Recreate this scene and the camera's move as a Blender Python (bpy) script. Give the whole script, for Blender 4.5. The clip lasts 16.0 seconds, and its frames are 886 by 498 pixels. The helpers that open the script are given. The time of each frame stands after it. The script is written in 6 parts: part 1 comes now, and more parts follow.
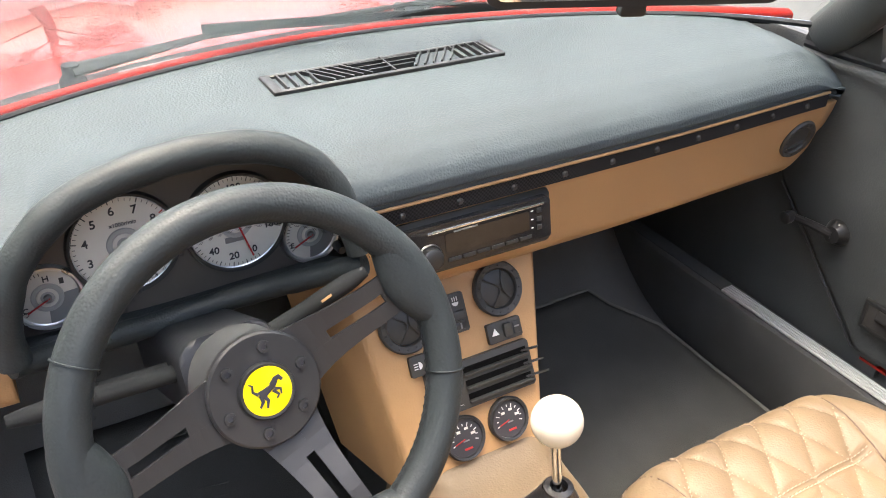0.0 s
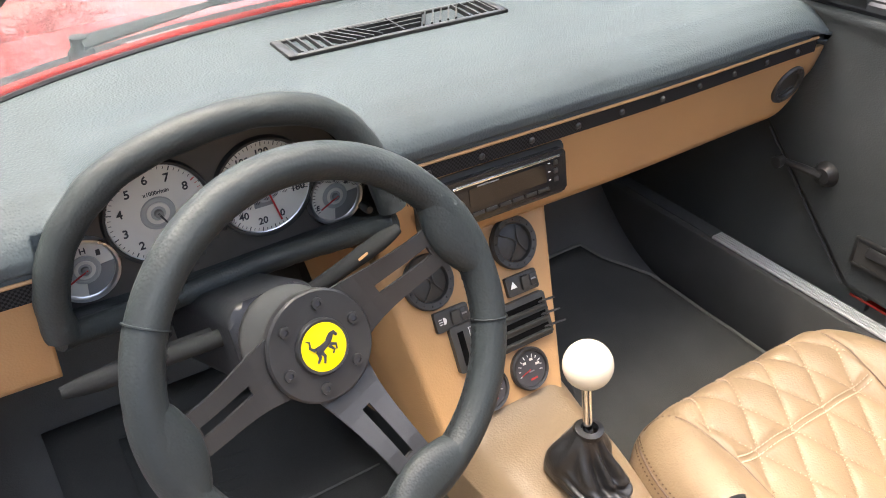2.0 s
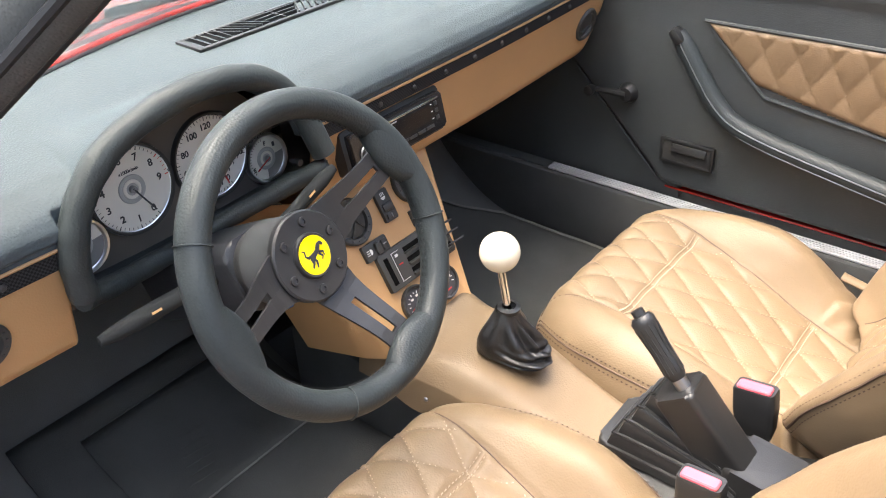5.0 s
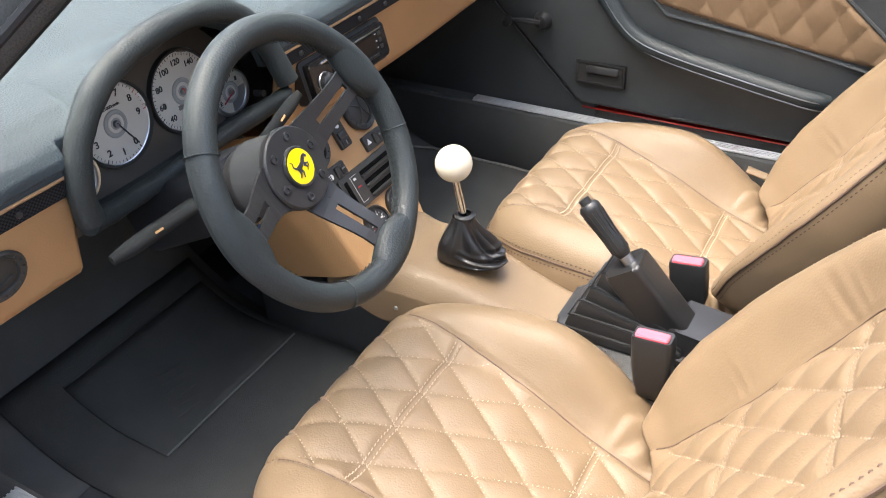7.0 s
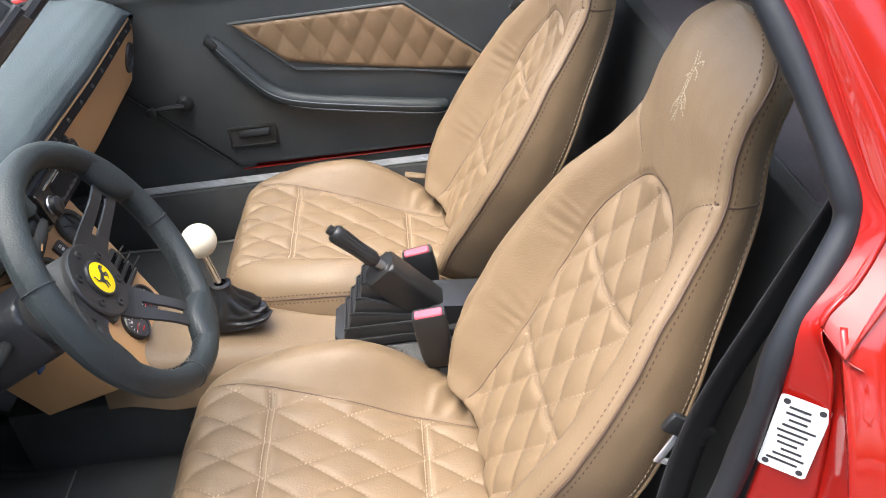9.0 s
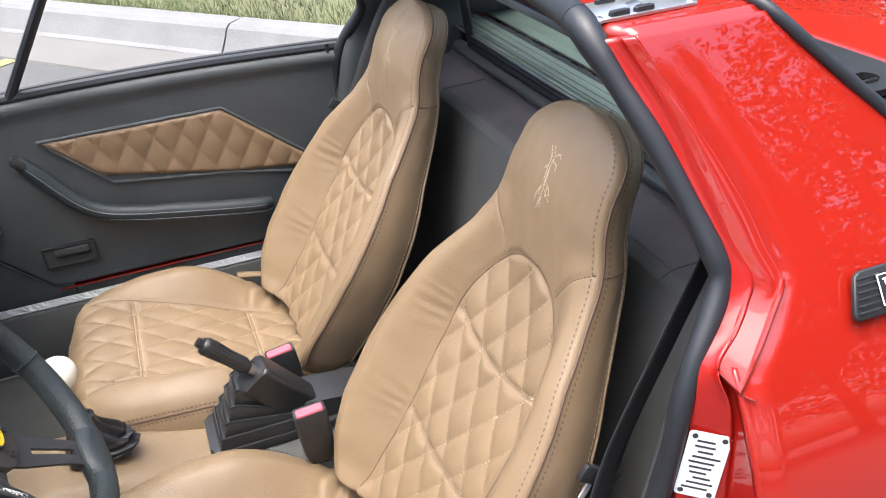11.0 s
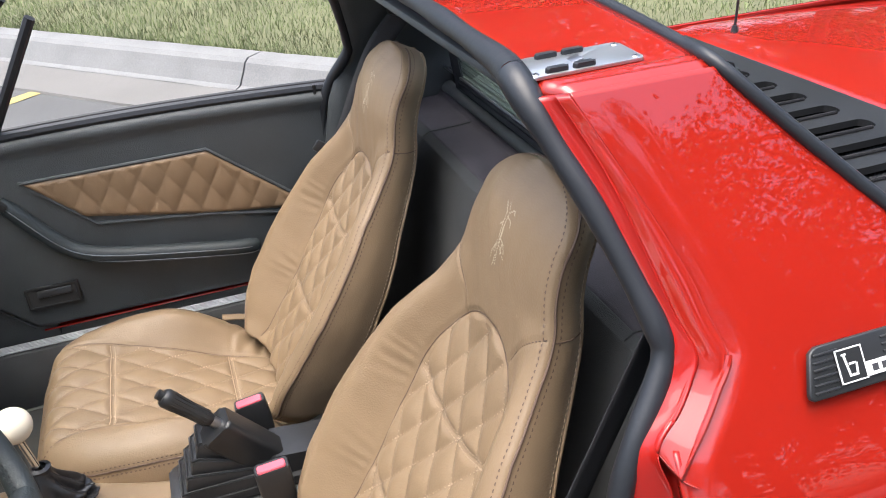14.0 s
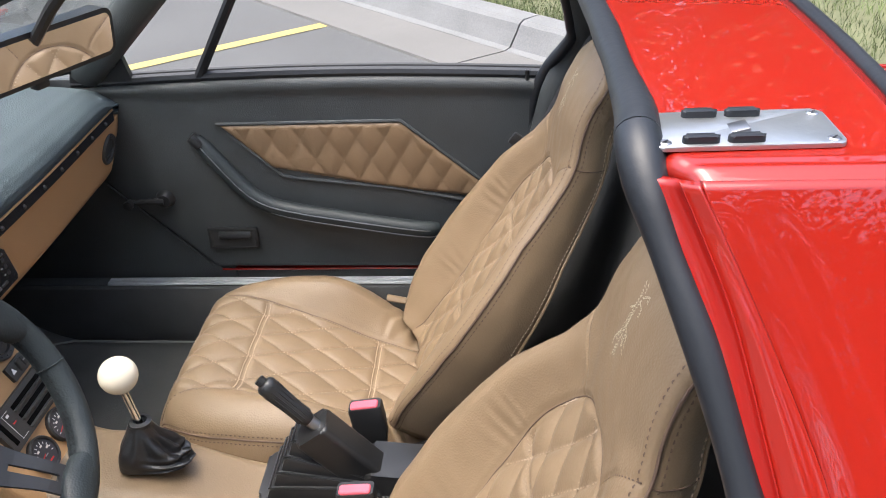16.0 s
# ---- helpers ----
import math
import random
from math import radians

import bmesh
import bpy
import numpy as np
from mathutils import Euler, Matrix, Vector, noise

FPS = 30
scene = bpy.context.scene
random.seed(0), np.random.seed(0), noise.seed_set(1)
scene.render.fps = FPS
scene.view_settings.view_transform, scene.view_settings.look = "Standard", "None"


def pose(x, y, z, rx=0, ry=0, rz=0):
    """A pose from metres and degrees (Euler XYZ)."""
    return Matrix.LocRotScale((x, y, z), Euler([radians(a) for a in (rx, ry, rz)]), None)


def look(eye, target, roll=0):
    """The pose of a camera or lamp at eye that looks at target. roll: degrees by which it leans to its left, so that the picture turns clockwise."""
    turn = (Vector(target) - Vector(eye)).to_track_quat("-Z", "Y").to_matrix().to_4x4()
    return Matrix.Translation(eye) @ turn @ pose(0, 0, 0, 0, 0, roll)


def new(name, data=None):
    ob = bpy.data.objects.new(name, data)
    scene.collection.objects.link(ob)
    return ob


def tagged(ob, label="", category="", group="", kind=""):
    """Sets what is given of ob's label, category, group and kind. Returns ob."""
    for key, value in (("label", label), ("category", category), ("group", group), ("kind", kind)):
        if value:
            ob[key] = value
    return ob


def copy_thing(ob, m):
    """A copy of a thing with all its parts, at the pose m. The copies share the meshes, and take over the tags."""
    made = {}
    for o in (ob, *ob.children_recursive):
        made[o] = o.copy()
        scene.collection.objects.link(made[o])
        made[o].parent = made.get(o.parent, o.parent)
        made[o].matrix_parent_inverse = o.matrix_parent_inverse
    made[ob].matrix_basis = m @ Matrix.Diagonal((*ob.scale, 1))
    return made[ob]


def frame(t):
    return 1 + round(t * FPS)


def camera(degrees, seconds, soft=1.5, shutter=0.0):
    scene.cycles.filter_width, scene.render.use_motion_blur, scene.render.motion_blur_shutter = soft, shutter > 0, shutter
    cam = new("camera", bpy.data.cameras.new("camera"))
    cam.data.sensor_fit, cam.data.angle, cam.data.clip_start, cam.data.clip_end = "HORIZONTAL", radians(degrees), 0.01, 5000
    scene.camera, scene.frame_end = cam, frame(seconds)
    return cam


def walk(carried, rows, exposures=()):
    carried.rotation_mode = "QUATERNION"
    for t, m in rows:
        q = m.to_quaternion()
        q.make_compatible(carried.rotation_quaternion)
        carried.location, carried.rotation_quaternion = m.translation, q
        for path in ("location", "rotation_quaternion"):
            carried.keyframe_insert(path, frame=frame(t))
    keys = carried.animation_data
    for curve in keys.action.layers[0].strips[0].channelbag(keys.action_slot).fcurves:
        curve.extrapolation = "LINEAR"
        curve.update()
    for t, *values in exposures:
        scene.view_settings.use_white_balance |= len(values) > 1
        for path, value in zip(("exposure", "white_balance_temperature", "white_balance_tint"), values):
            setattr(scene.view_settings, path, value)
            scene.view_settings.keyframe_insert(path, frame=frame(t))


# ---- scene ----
cam = camera(55.2, 16.0, soft=1.0)
PATH = [
    (0, (-0.436, 0.257, 1.199), (0.433, 1.705, 0.128), 1.8),
    (0.5, (-0.448, 0.259, 1.2), (0.439, 1.699, 0.133), 1.8),
    (1, (-0.477, 0.268, 1.181), (0.411, 1.69, 0.09), 1.8),
    (1.5, (-0.489, 0.269, 1.185), (0.413, 1.656, 0.061), 1.8),
    (2, (-0.513, 0.278, 1.192), (0.428, 1.637, 0.067), 0.9),
    (2.5, (-0.537, 0.272, 1.191), (0.563, 1.473, 0.03), -1.2),
    (3, (-0.578, 0.283, 1.189), (0.587, 1.401, 0.009), -1.9),
    (3.2, (-0.598, 0.281, 1.194), (0.571, 1.392, 0.011), -2.0),
    (5.3, (-0.781, 0.169, 1.203), (0.523, 1.24, 0.13), -3.0),
    (5.5, (-0.787, 0.152, 1.198), (0.527, 1.219, 0.131), -3.2),
    (6, (-0.805, 0.15, 1.192), (0.543, 1.195, 0.147), -3.0),
    (6.5, (-0.835, 0.188, 1.174), (0.553, 1.201, 0.15), -3.0),
    (7, (-0.921, 0.195, 1.199), (0.459, 1.061, 0.039), -3.8),
    (7.5, (-0.963, 0.252, 1.216), (0.579, 0.719, 0.032), -3.6),
    (8, (-1.03, 0.311, 1.239), (0.608, 0.515, 0.11), -4.1),
    (8.2, (-1.059, 0.323, 1.247), (0.599, 0.483, 0.139), -4.6),
    (10.3, (-1.156, 0.517, 1.321), (0.467, 0.108, 0.226), -6.2),
    (10.5, (-1.157, 0.534, 1.334), (0.47, 0.049, 0.276), -5.3),
    (10.6, (-1.16, 0.533, 1.335), (0.472, 0.027, 0.296), -5.0),
    (11, (-1.146, 0.528, 1.339), (0.487, -0.04, 0.333), -4.3),
    (11.5, (-1.133, 0.525, 1.336), (0.488, -0.083, 0.335), -4.0),
    (12, (-1.118, 0.546, 1.355), (0.479, -0.15, 0.373), -3.8),
    (12.5, (-1.107, 0.55, 1.358), (0.474, -0.195, 0.385), -3.7),
    (13, (-1.108, 0.539, 1.355), (0.472, -0.211, 0.385), -3.7),
    (13.5, (-1.111, 0.505, 1.347), (0.481, -0.221, 0.378), -4.0),
    (14, (-1.127, 0.417, 1.341), (0.561, -0.095, 0.399), -4.8),
    (14.5, (-1.147, 0.293, 1.331), (0.598, 0.023, 0.392), -3.7),
    (15, (-1.137, 0.224, 1.332), (0.62, 0.14, 0.379), -3.3),
    (15.5, (-1.049, 0.223, 1.321), (0.702, 0.235, 0.355), -2.9),
    (16, (-0.94, 0.223, 1.319), (0.799, 0.322, 0.336), -2.1),
]
walk(cam, [(t, look(eye, target, roll)) for t, eye, target, roll in PATH], [(0.0, 2.78, 7000, 10), (2.0, 2.75, 7000, 10), (3.2, 2.65, 6950, 10), (5.5, 2.80, 6650, 8), (6.5, 2.70, 6560, 8), (7.2, 2.50, 6460, 8), (8.2, 2.33, 6350, 8), (10.3, 2.27, 6250, 8), (12.5, 2.09, 6250, 8), (13.5, 2.06, 6250, 8), (14.5, 1.93, 6250, 8), (16.0, 1.93, 6250, 8)])

# ---- light ----
world = bpy.data.worlds.new("sky")
scene.world = world
world.use_nodes = True
wn = world.node_tree.nodes
sky = wn.new("ShaderNodeTexSky")
sky.sky_type, sky.sun_disc = "NISHITA", False
SUN_EL, SUN_ROT = radians(77), radians(-25)
sky.sun_elevation, sky.sun_rotation = SUN_EL, SUN_ROT
sky.air_density, sky.dust_density, sky.ozone_density = 1.0, 6.0, 1.0
world.node_tree.links.new(sky.outputs[0], wn["Background"].inputs[0])
wn["Background"].inputs[1].default_value = 0.15
sun = new("sun", bpy.data.lights.new("sun", "SUN"))
sun.data.energy, sun.data.angle, sun.data.color = 0.6, radians(60), (1.0, 0.97, 0.93)
sun_way = Vector((math.sin(SUN_ROT) * math.cos(SUN_EL), math.cos(SUN_ROT) * math.cos(SUN_EL), math.sin(SUN_EL)))
sun.matrix_world = look(tuple(sun_way * 20), (0, 0, 0))


# ---- materials ----
def material(name, color, rough=0.5, metal=0.0, grain=0.0, bump=0.0, scale=200.0, tint=0.12, big=9.0, coat=0.0, spec=0.5,
             voronoi=False, per_island=0.0):
    """A principled surface: two scales of colour and gloss variation, and a fine relief."""
    m = bpy.data.materials.new(name)
    m.use_nodes = True
    nt = m.node_tree
    nd, ln = nt.nodes, nt.links
    b = nd["Principled BSDF"]
    b.inputs["Metallic"].default_value = metal
    b.inputs["Coat Weight"].default_value = coat
    b.inputs["Coat Roughness"].default_value = 0.015
    b.inputs["Coat IOR"].default_value = 1.6
    b.inputs["Specular IOR Level"].default_value = spec
    tc = nd.new("ShaderNodeTexCoord")
    n1 = nd.new("ShaderNodeTexNoise")
    n1.inputs["Scale"].default_value, n1.inputs["Detail"].default_value = big, 5
    n2 = nd.new("ShaderNodeTexNoise")
    n2.inputs["Scale"].default_value, n2.inputs["Detail"].default_value = scale, 3
    for n in (n1, n2):
        ln.new(tc.outputs["Object"], n.inputs["Vector"])
    mix = nd.new("ShaderNodeMath")
    mix.operation = "MULTIPLY_ADD"
    ln.new(n2.outputs["Fac"], mix.inputs[0])
    mix.inputs[1].default_value = grain
    ln.new(n1.outputs["Fac"], mix.inputs[2])
    ramp = nd.new("ShaderNodeMapRange")
    ramp.inputs["From Min"].default_value, ramp.inputs["From Max"].default_value = 0.3, 0.7 + grain
    ramp.inputs["To Min"].default_value, ramp.inputs["To Max"].default_value = 1 - tint, 1 + tint
    ln.new(mix.outputs[0], ramp.inputs["Value"])
    col = nd.new("ShaderNodeMix")
    col.data_type, col.blend_type = "RGBA", "MULTIPLY"
    col.inputs["Factor"].default_value = 1.0
    col.inputs["A"].default_value = (*color, 1)
    ln.new(ramp.outputs[0], col.inputs["B"])
    out = col.outputs["Result"]
    if per_island:
        geo = nd.new("ShaderNodeNewGeometry")
        r2 = nd.new("ShaderNodeMapRange")
        r2.inputs["To Min"].default_value, r2.inputs["To Max"].default_value = 1 - per_island, 1 + per_island
        ln.new(geo.outputs["Random Per Island"], r2.inputs["Value"])
        c2 = nd.new("ShaderNodeMix")
        c2.data_type, c2.blend_type = "RGBA", "MULTIPLY"
        c2.inputs["Factor"].default_value = 1.0
        ln.new(out, c2.inputs["A"])
        ln.new(r2.outputs[0], c2.inputs["B"])
        out = c2.outputs["Result"]
    ln.new(out, b.inputs["Base Color"])
    rr = nd.new("ShaderNodeMapRange")
    rr.inputs["To Min"].default_value, rr.inputs["To Max"].default_value = max(0.0, rough - 0.07), min(1.0, rough + 0.07)
    if rough < 0.1:
        rr.inputs["To Min"].default_value, rr.inputs["To Max"].default_value = rough, rough + 0.02
    ln.new(n1.outputs["Fac"], rr.inputs["Value"])
    ln.new(rr.outputs[0], b.inputs["Roughness"])
    if bump:
        bp = nd.new("ShaderNodeBump")
        bp.inputs["Strength"].default_value, bp.inputs["Distance"].default_value = bump, 0.001
        if voronoi:
            vo = nd.new("ShaderNodeTexVoronoi")
            vo.feature = "SMOOTH_F1"
            vo.inputs["Scale"].default_value = scale
            ln.new(tc.outputs["Object"], vo.inputs["Vector"])
            ln.new(vo.outputs["Distance"], bp.inputs["Height"])
        else:
            ln.new(n2.outputs["Fac"], bp.inputs["Height"])
        ln.new(bp.outputs["Normal"], b.inputs["Normal"])
    return m


TAN = material("tan_leather", (0.196, 0.138, 0.083), 0.42, spec=0.30, bump=0.3, scale=420, tint=0.10, grain=0.15, big=7, voronoi=True)
TAN_DOOR = material("tan_vinyl", (0.196, 0.130, 0.074), 0.48, bump=0.3, scale=420, tint=0.08, grain=0.15, voronoi=True)
# the seats' tan made much brighter, to offset the shade on the dash
TAN_LIFTED = material("tan_lifted_for_shade", (0.42, 0.247, 0.115), 0.45, bump=0.25, scale=500, tint=0.07, grain=0.1, voronoi=True)
THREAD = material("tan_thread", (0.34, 0.26, 0.18), 0.7, tint=0.1)
THREAD_DARK = material("brown_thread", (0.085, 0.052, 0.034), 0.7, tint=0.1)
EMBROIDERY = material("cream_thread", (0.46, 0.40, 0.29), 0.6, tint=0.1)
BLACK_LEATHER = material("black_leather", (0.021, 0.027, 0.029), 0.52, spec=0.38, bump=0.30, scale=430, tint=0.15, grain=0.2, voronoi=True)
PAD = material("black_dash_vinyl", (0.047, 0.062, 0.071), 0.60, spec=0.30, bump=0.55, scale=430, tint=0.18, grain=0.25, voronoi=True)
VINYL = material("black_door_vinyl", (0.046, 0.052, 0.055), 0.52, bump=0.4, scale=450, tint=0.2, grain=0.2, voronoi=True)
PLASTIC = material("black_plastic", (0.016, 0.0165, 0.0175), 0.38, bump=0.15, scale=700, tint=0.15, grain=0.1)
SATIN = material("satin_black_metal", (0.026, 0.026, 0.027), 0.42, metal=0.0, bump=0.08, scale=900, tint=0.15)
RUBBER = material("black_rubber", (0.013, 0.015, 0.019), 0.46, bump=0.25, scale=160, tint=0.25, grain=0.2)
SHELF = material("purple_black_carpet", (0.072, 0.065, 0.073), 0.95, bump=0.8, scale=500, tint=0.45, grain=0.5, spec=0.15)
CARPET = material("black_carpet", (0.074, 0.076, 0.075), 0.97, bump=1.0, scale=900, tint=0.35, grain=0.6, spec=0.15)
MATTING = material("black_floor_mat", (0.068, 0.068, 0.062), 0.9, bump=0.8, scale=600, tint=0.35, grain=0.5, spec=0.2)
BOSS = material("dusty_grey_boss", (0.036, 0.039, 0.042), 0.55, bump=0.1, scale=500, tint=0.15)
# near-black for backing panels, and for flat sheets that stand in for shade
DARK = material("dark_backing_and_shade", (0.025, 0.025, 0.024), 0.9, tint=0.2)
# dusty black felt, coloured paler still to stand in for camera haze
UNDER = material("dusty_hazed_black_felt", (0.105, 0.105, 0.098), 0.95, bump=0.6, scale=500, tint=0.25, grain=0.3)
RED = material("red_car_paint", (0.270, 0.0105, 0.005), 0.55, spec=0.05, tint=0.03, coat=1.0, big=3)
RED_IN = material("red_inner_paint", (0.29, 0.007, 0.004), 0.45, spec=0.1, tint=0.05, coat=0.7)
RED_DULL = material("dull_red_paint", (0.34, 0.012, 0.006), 0.65, spec=0.12, tint=0.10)
WIPER = material("faded_black_wiper_plastic", (0.020, 0.022, 0.023), 0.7, spec=0.15, tint=0.25, bump=0.2, scale=300)
SWITCH = material("dull_black_switch_plastic", (0.036, 0.036, 0.034), 0.5, bump=0.1, scale=700, tint=0.12)
# near-black that paints the shade inside the heater panel's openings
SLOT_SHADE = material("painted_slot_shade", (0.004, 0.004, 0.004), 0.9, tint=0.1, spec=0.05)
DUSTY = material("dusty_mat_edging", (0.17, 0.166, 0.150), 0.95, bump=0.5, scale=400, tint=0.3, grain=0.5, spec=0.1)
ALU = material("brushed_aluminium", (0.75, 0.76, 0.77), 0.28, metal=1.0, tint=0.05, bump=0.1, scale=300)
CHROME = material("chrome", (0.8, 0.8, 0.8), 0.08, metal=1.0, tint=0.03)
STEEL = material("dull_steel", (0.35, 0.35, 0.36), 0.35, metal=1.0, tint=0.15)
IVORY = material("ivory_plastic", (0.66, 0.61, 0.49), 0.22, tint=0.04, big=30)
DIAL = material("silver_dial", (0.66, 0.63, 0.57), 0.45, tint=0.04, bump=0.05, scale=900)
HUB_GREY = material("grey_hub_plastic", (0.36, 0.36, 0.35), 0.4, tint=0.05)
DIAL_GREY = material("grey_dial", (0.20, 0.20, 0.20), 0.5, tint=0.05)
# black plastic coloured warm grey, standing in for tan reflected from the seats
PANEL = material("gauge_panel_tan_sheen", (0.075, 0.066, 0.058), 0.45, tint=0.12, big=12)
INK = material("dark_ink", (0.03, 0.03, 0.035), 0.6, tint=0.1)
INK_RED = material("red_ink", (0.45, 0.02, 0.02), 0.5, tint=0.05)
WHITE = material("white_ink", (0.75, 0.75, 0.73), 0.5, tint=0.05)
YELLOW = material("yellow_enamel", (0.85, 0.62, 0.005), 0.2, tint=0.04, coat=0.6)
PINK = material("faded_red_button", (0.66, 0.10, 0.14), 0.45, tint=0.08, big=40)
BLUE = material("blue_tag", (0.02, 0.07, 0.20), 0.5, tint=0.1)
BELT = material("black_webbing", (0.014, 0.014, 0.016), 0.7, bump=0.6, scale=900, tint=0.2)
PAPER = material("white_sticker", (0.72, 0.75, 0.75), 0.35, tint=0.04)
SCREEN = material("dark_display", (0.008, 0.007, 0.007), 0.08, tint=0.1)
ASPHALT = material("grey_asphalt", (0.088, 0.089, 0.089), 0.9, bump=1.0, scale=190, tint=0.75, grain=2.5, big=1.2)
CONCRETE = material("pale_concrete", (0.168, 0.171, 0.170), 0.85, bump=1.0, scale=110, tint=0.34, grain=0.9, big=4.0)
GUTTER = material("stained_gutter_concrete", (0.140, 0.137, 0.129), 0.9, bump=0.8, scale=120, tint=0.22, grain=0.8, big=2.0)
LINE = material("yellow_road_paint", (0.36, 0.29, 0.10), 0.7, bump=0.6, scale=220, tint=0.2, grain=0.6)
SOIL = material("dry_turf", (0.122, 0.127, 0.066), 0.95, bump=1.0, scale=60, tint=0.4, grain=0.8, big=1.5)
GRASS = material("grass_blades", (0.125, 0.158, 0.062), 0.7, tint=0.45, big=1.3, per_island=0.5)
LEAF = material("tree_leaves", (0.05, 0.085, 0.02), 0.6, tint=0.3, big=0.6, per_island=0.45)
BARK = material("grey_bark", (0.12, 0.09, 0.065), 0.9, bump=1.0, scale=30, tint=0.3, grain=0.6)
PLATE = material("brushed_plate_metal", (0.52, 0.53, 0.54), 0.34, metal=0.9, tint=0.10, bump=0.2, scale=200, grain=0.2)
SILL = material("scuffed_pale_metal", (0.62, 0.64, 0.66), 0.30, metal=0.5, tint=0.06, bump=0.05, scale=300)
GAITER = material("soft_black_leather", (0.014, 0.014, 0.015), 0.33, bump=0.3, scale=300, tint=0.2, grain=0.2, voronoi=True)
MIRROR = material("mirror_glass", (0.9, 0.9, 0.9), 0.01, metal=1.0, tint=0.0)


def weave(name, color, scale):
    """Woven black: a fine checker of gloss and relief."""
    m = material(name, color, 0.75, tint=0.15, spec=0.15)
    nd, ln = m.node_tree.nodes, m.node_tree.links
    tc, ch = nd.new("ShaderNodeTexCoord"), nd.new("ShaderNodeTexChecker")
    ch.inputs["Scale"].default_value = scale
    ch.inputs["Color1"].default_value = (*[c * 2.2 for c in color], 1)
    ch.inputs["Color2"].default_value = (*[c * 0.5 for c in color], 1)
    ln.new(tc.outputs["Object"], ch.inputs["Vector"])
    ln.new(ch.outputs["Color"], nd["Principled BSDF"].inputs["Base Color"])
    return m


CARBON = weave("carbon_weave", (0.012, 0.012, 0.013), 420)
MESHY = weave("black_mesh", (0.014, 0.015, 0.016), 260)


def glass(name, color, rough=0.0, ior=1.45):
    m = bpy.data.materials.new(name)
    m.use_nodes = True
    b = m.node_tree.nodes["Principled BSDF"]
    b.inputs["Base Color"].default_value = (*color, 1)
    b.inputs["Transmission Weight"].default_value = 1.0
    b.inputs["Roughness"].default_value = rough
    b.inputs["IOR"].default_value = ior
    return m


GLASS = glass("window_glass", (0.93, 0.97, 0.95))
TINTED = glass("tinted_window_glass", (0.90, 0.97, 0.93), 0.0, 1.5)
LEDGE = material("grey_green_ledge", (0.070, 0.092, 0.083), 0.35, bump=0.3, scale=60, tint=0.3, grain=0.3)
GLOSS = material("gloss_black_plastic", (0.010, 0.010, 0.011), 0.22, tint=0.1)


# ---- mesh helpers ----
def link(name, verts, faces, mat, parent=None, label="", smooth=True, kind=""):
    me = bpy.data.meshes.new(name)
    me.from_pydata([tuple(map(float, v)) for v in verts], [], faces)
    if mat in (GLASS, TINTED):
        bm = bmesh.new()
        bm.from_mesh(me)
        bmesh.ops.recalc_face_normals(bm, faces=bm.faces)
        bm.to_mesh(me)
        bm.free()
    me.materials.append(mat)
    me.polygons.foreach_set("use_smooth", [smooth] * len(me.polygons))
    if mat in (GLASS, TINTED):
        me.set_sharp_from_angle(angle=math.radians(40))
    me.update()
    ob = new(name, me)
    if parent:
        ob.parent = parent
    if label or kind:
        tagged(ob, label, kind=kind)
    return ob


def part(name, bm, mat, parent=None, label="", smooth=True):
    """Links a bmesh as one mesh object under a thing or a part."""
    me = bpy.data.meshes.new(name)
    bmesh.ops.recalc_face_normals(bm, faces=bm.faces)
    bm.to_mesh(me)
    bm.free()
    me.materials.append(mat)
    me.polygons.foreach_set("use_smooth", [smooth] * len(me.polygons))
    if smooth:
        me.set_sharp_from_angle(angle=radians(40))
    ob = new(name, me)
    if parent:
        ob.parent = parent
    if label:
        tagged(ob, label)
    return ob


def thing(name, label, category, at=(0, 0, 0), group="", kind=""):
    ob = new(name)
    ob.empty_display_size = 0.05
    ob.matrix_world = Matrix.Translation(at)
    return tagged(ob, label, category, group, kind)


def box(size, m=Matrix(), bevel=0.0, seg=2):
    bm = bmesh.new()
    bmesh.ops.create_cube(bm, size=1.0)
    bmesh.ops.scale(bm, vec=size, verts=bm.verts)
    if bevel:
        bmesh.ops.bevel(bm, geom=bm.edges[:], offset=bevel, segments=seg, affect="EDGES", profile=0.5)
    bm.transform(m)
    return bm


def merge(*bms):
    """Joins bmeshes into the first."""
    out = bms[0]
    for b in bms[1:]:
        me = bpy.data.meshes.new("tmp")
        b.to_mesh(me)
        b.free()
        out.from_mesh(me)
        bpy.data.meshes.remove(me)
    return out


def lathe(profile, m=Matrix(), n=40):
    """Turns (radius, height) pairs about z."""
    bm = bmesh.new()
    rings = []
    for r, h in profile:
        if r < 1e-6:
            rings.append([bm.verts.new((0, 0, h))])
        else:
            rings.append([bm.verts.new((r * math.cos(2 * math.pi * i / n), r * math.sin(2 * math.pi * i / n), h)) for i in range(n)])
    for a, b in zip(rings, rings[1:]):
        for i in range(n):
            j = (i + 1) % n
            if len(a) == 1 and len(b) == 1:
                continue
            if len(a) == 1:
                bm.faces.new((a[0], b[i], b[j]))
            elif len(b) == 1:
                bm.faces.new((a[i], a[j], b[0]))
            else:
                bm.faces.new((a[i], a[j], b[j], b[i]))
    bm.transform(m)
    return bm


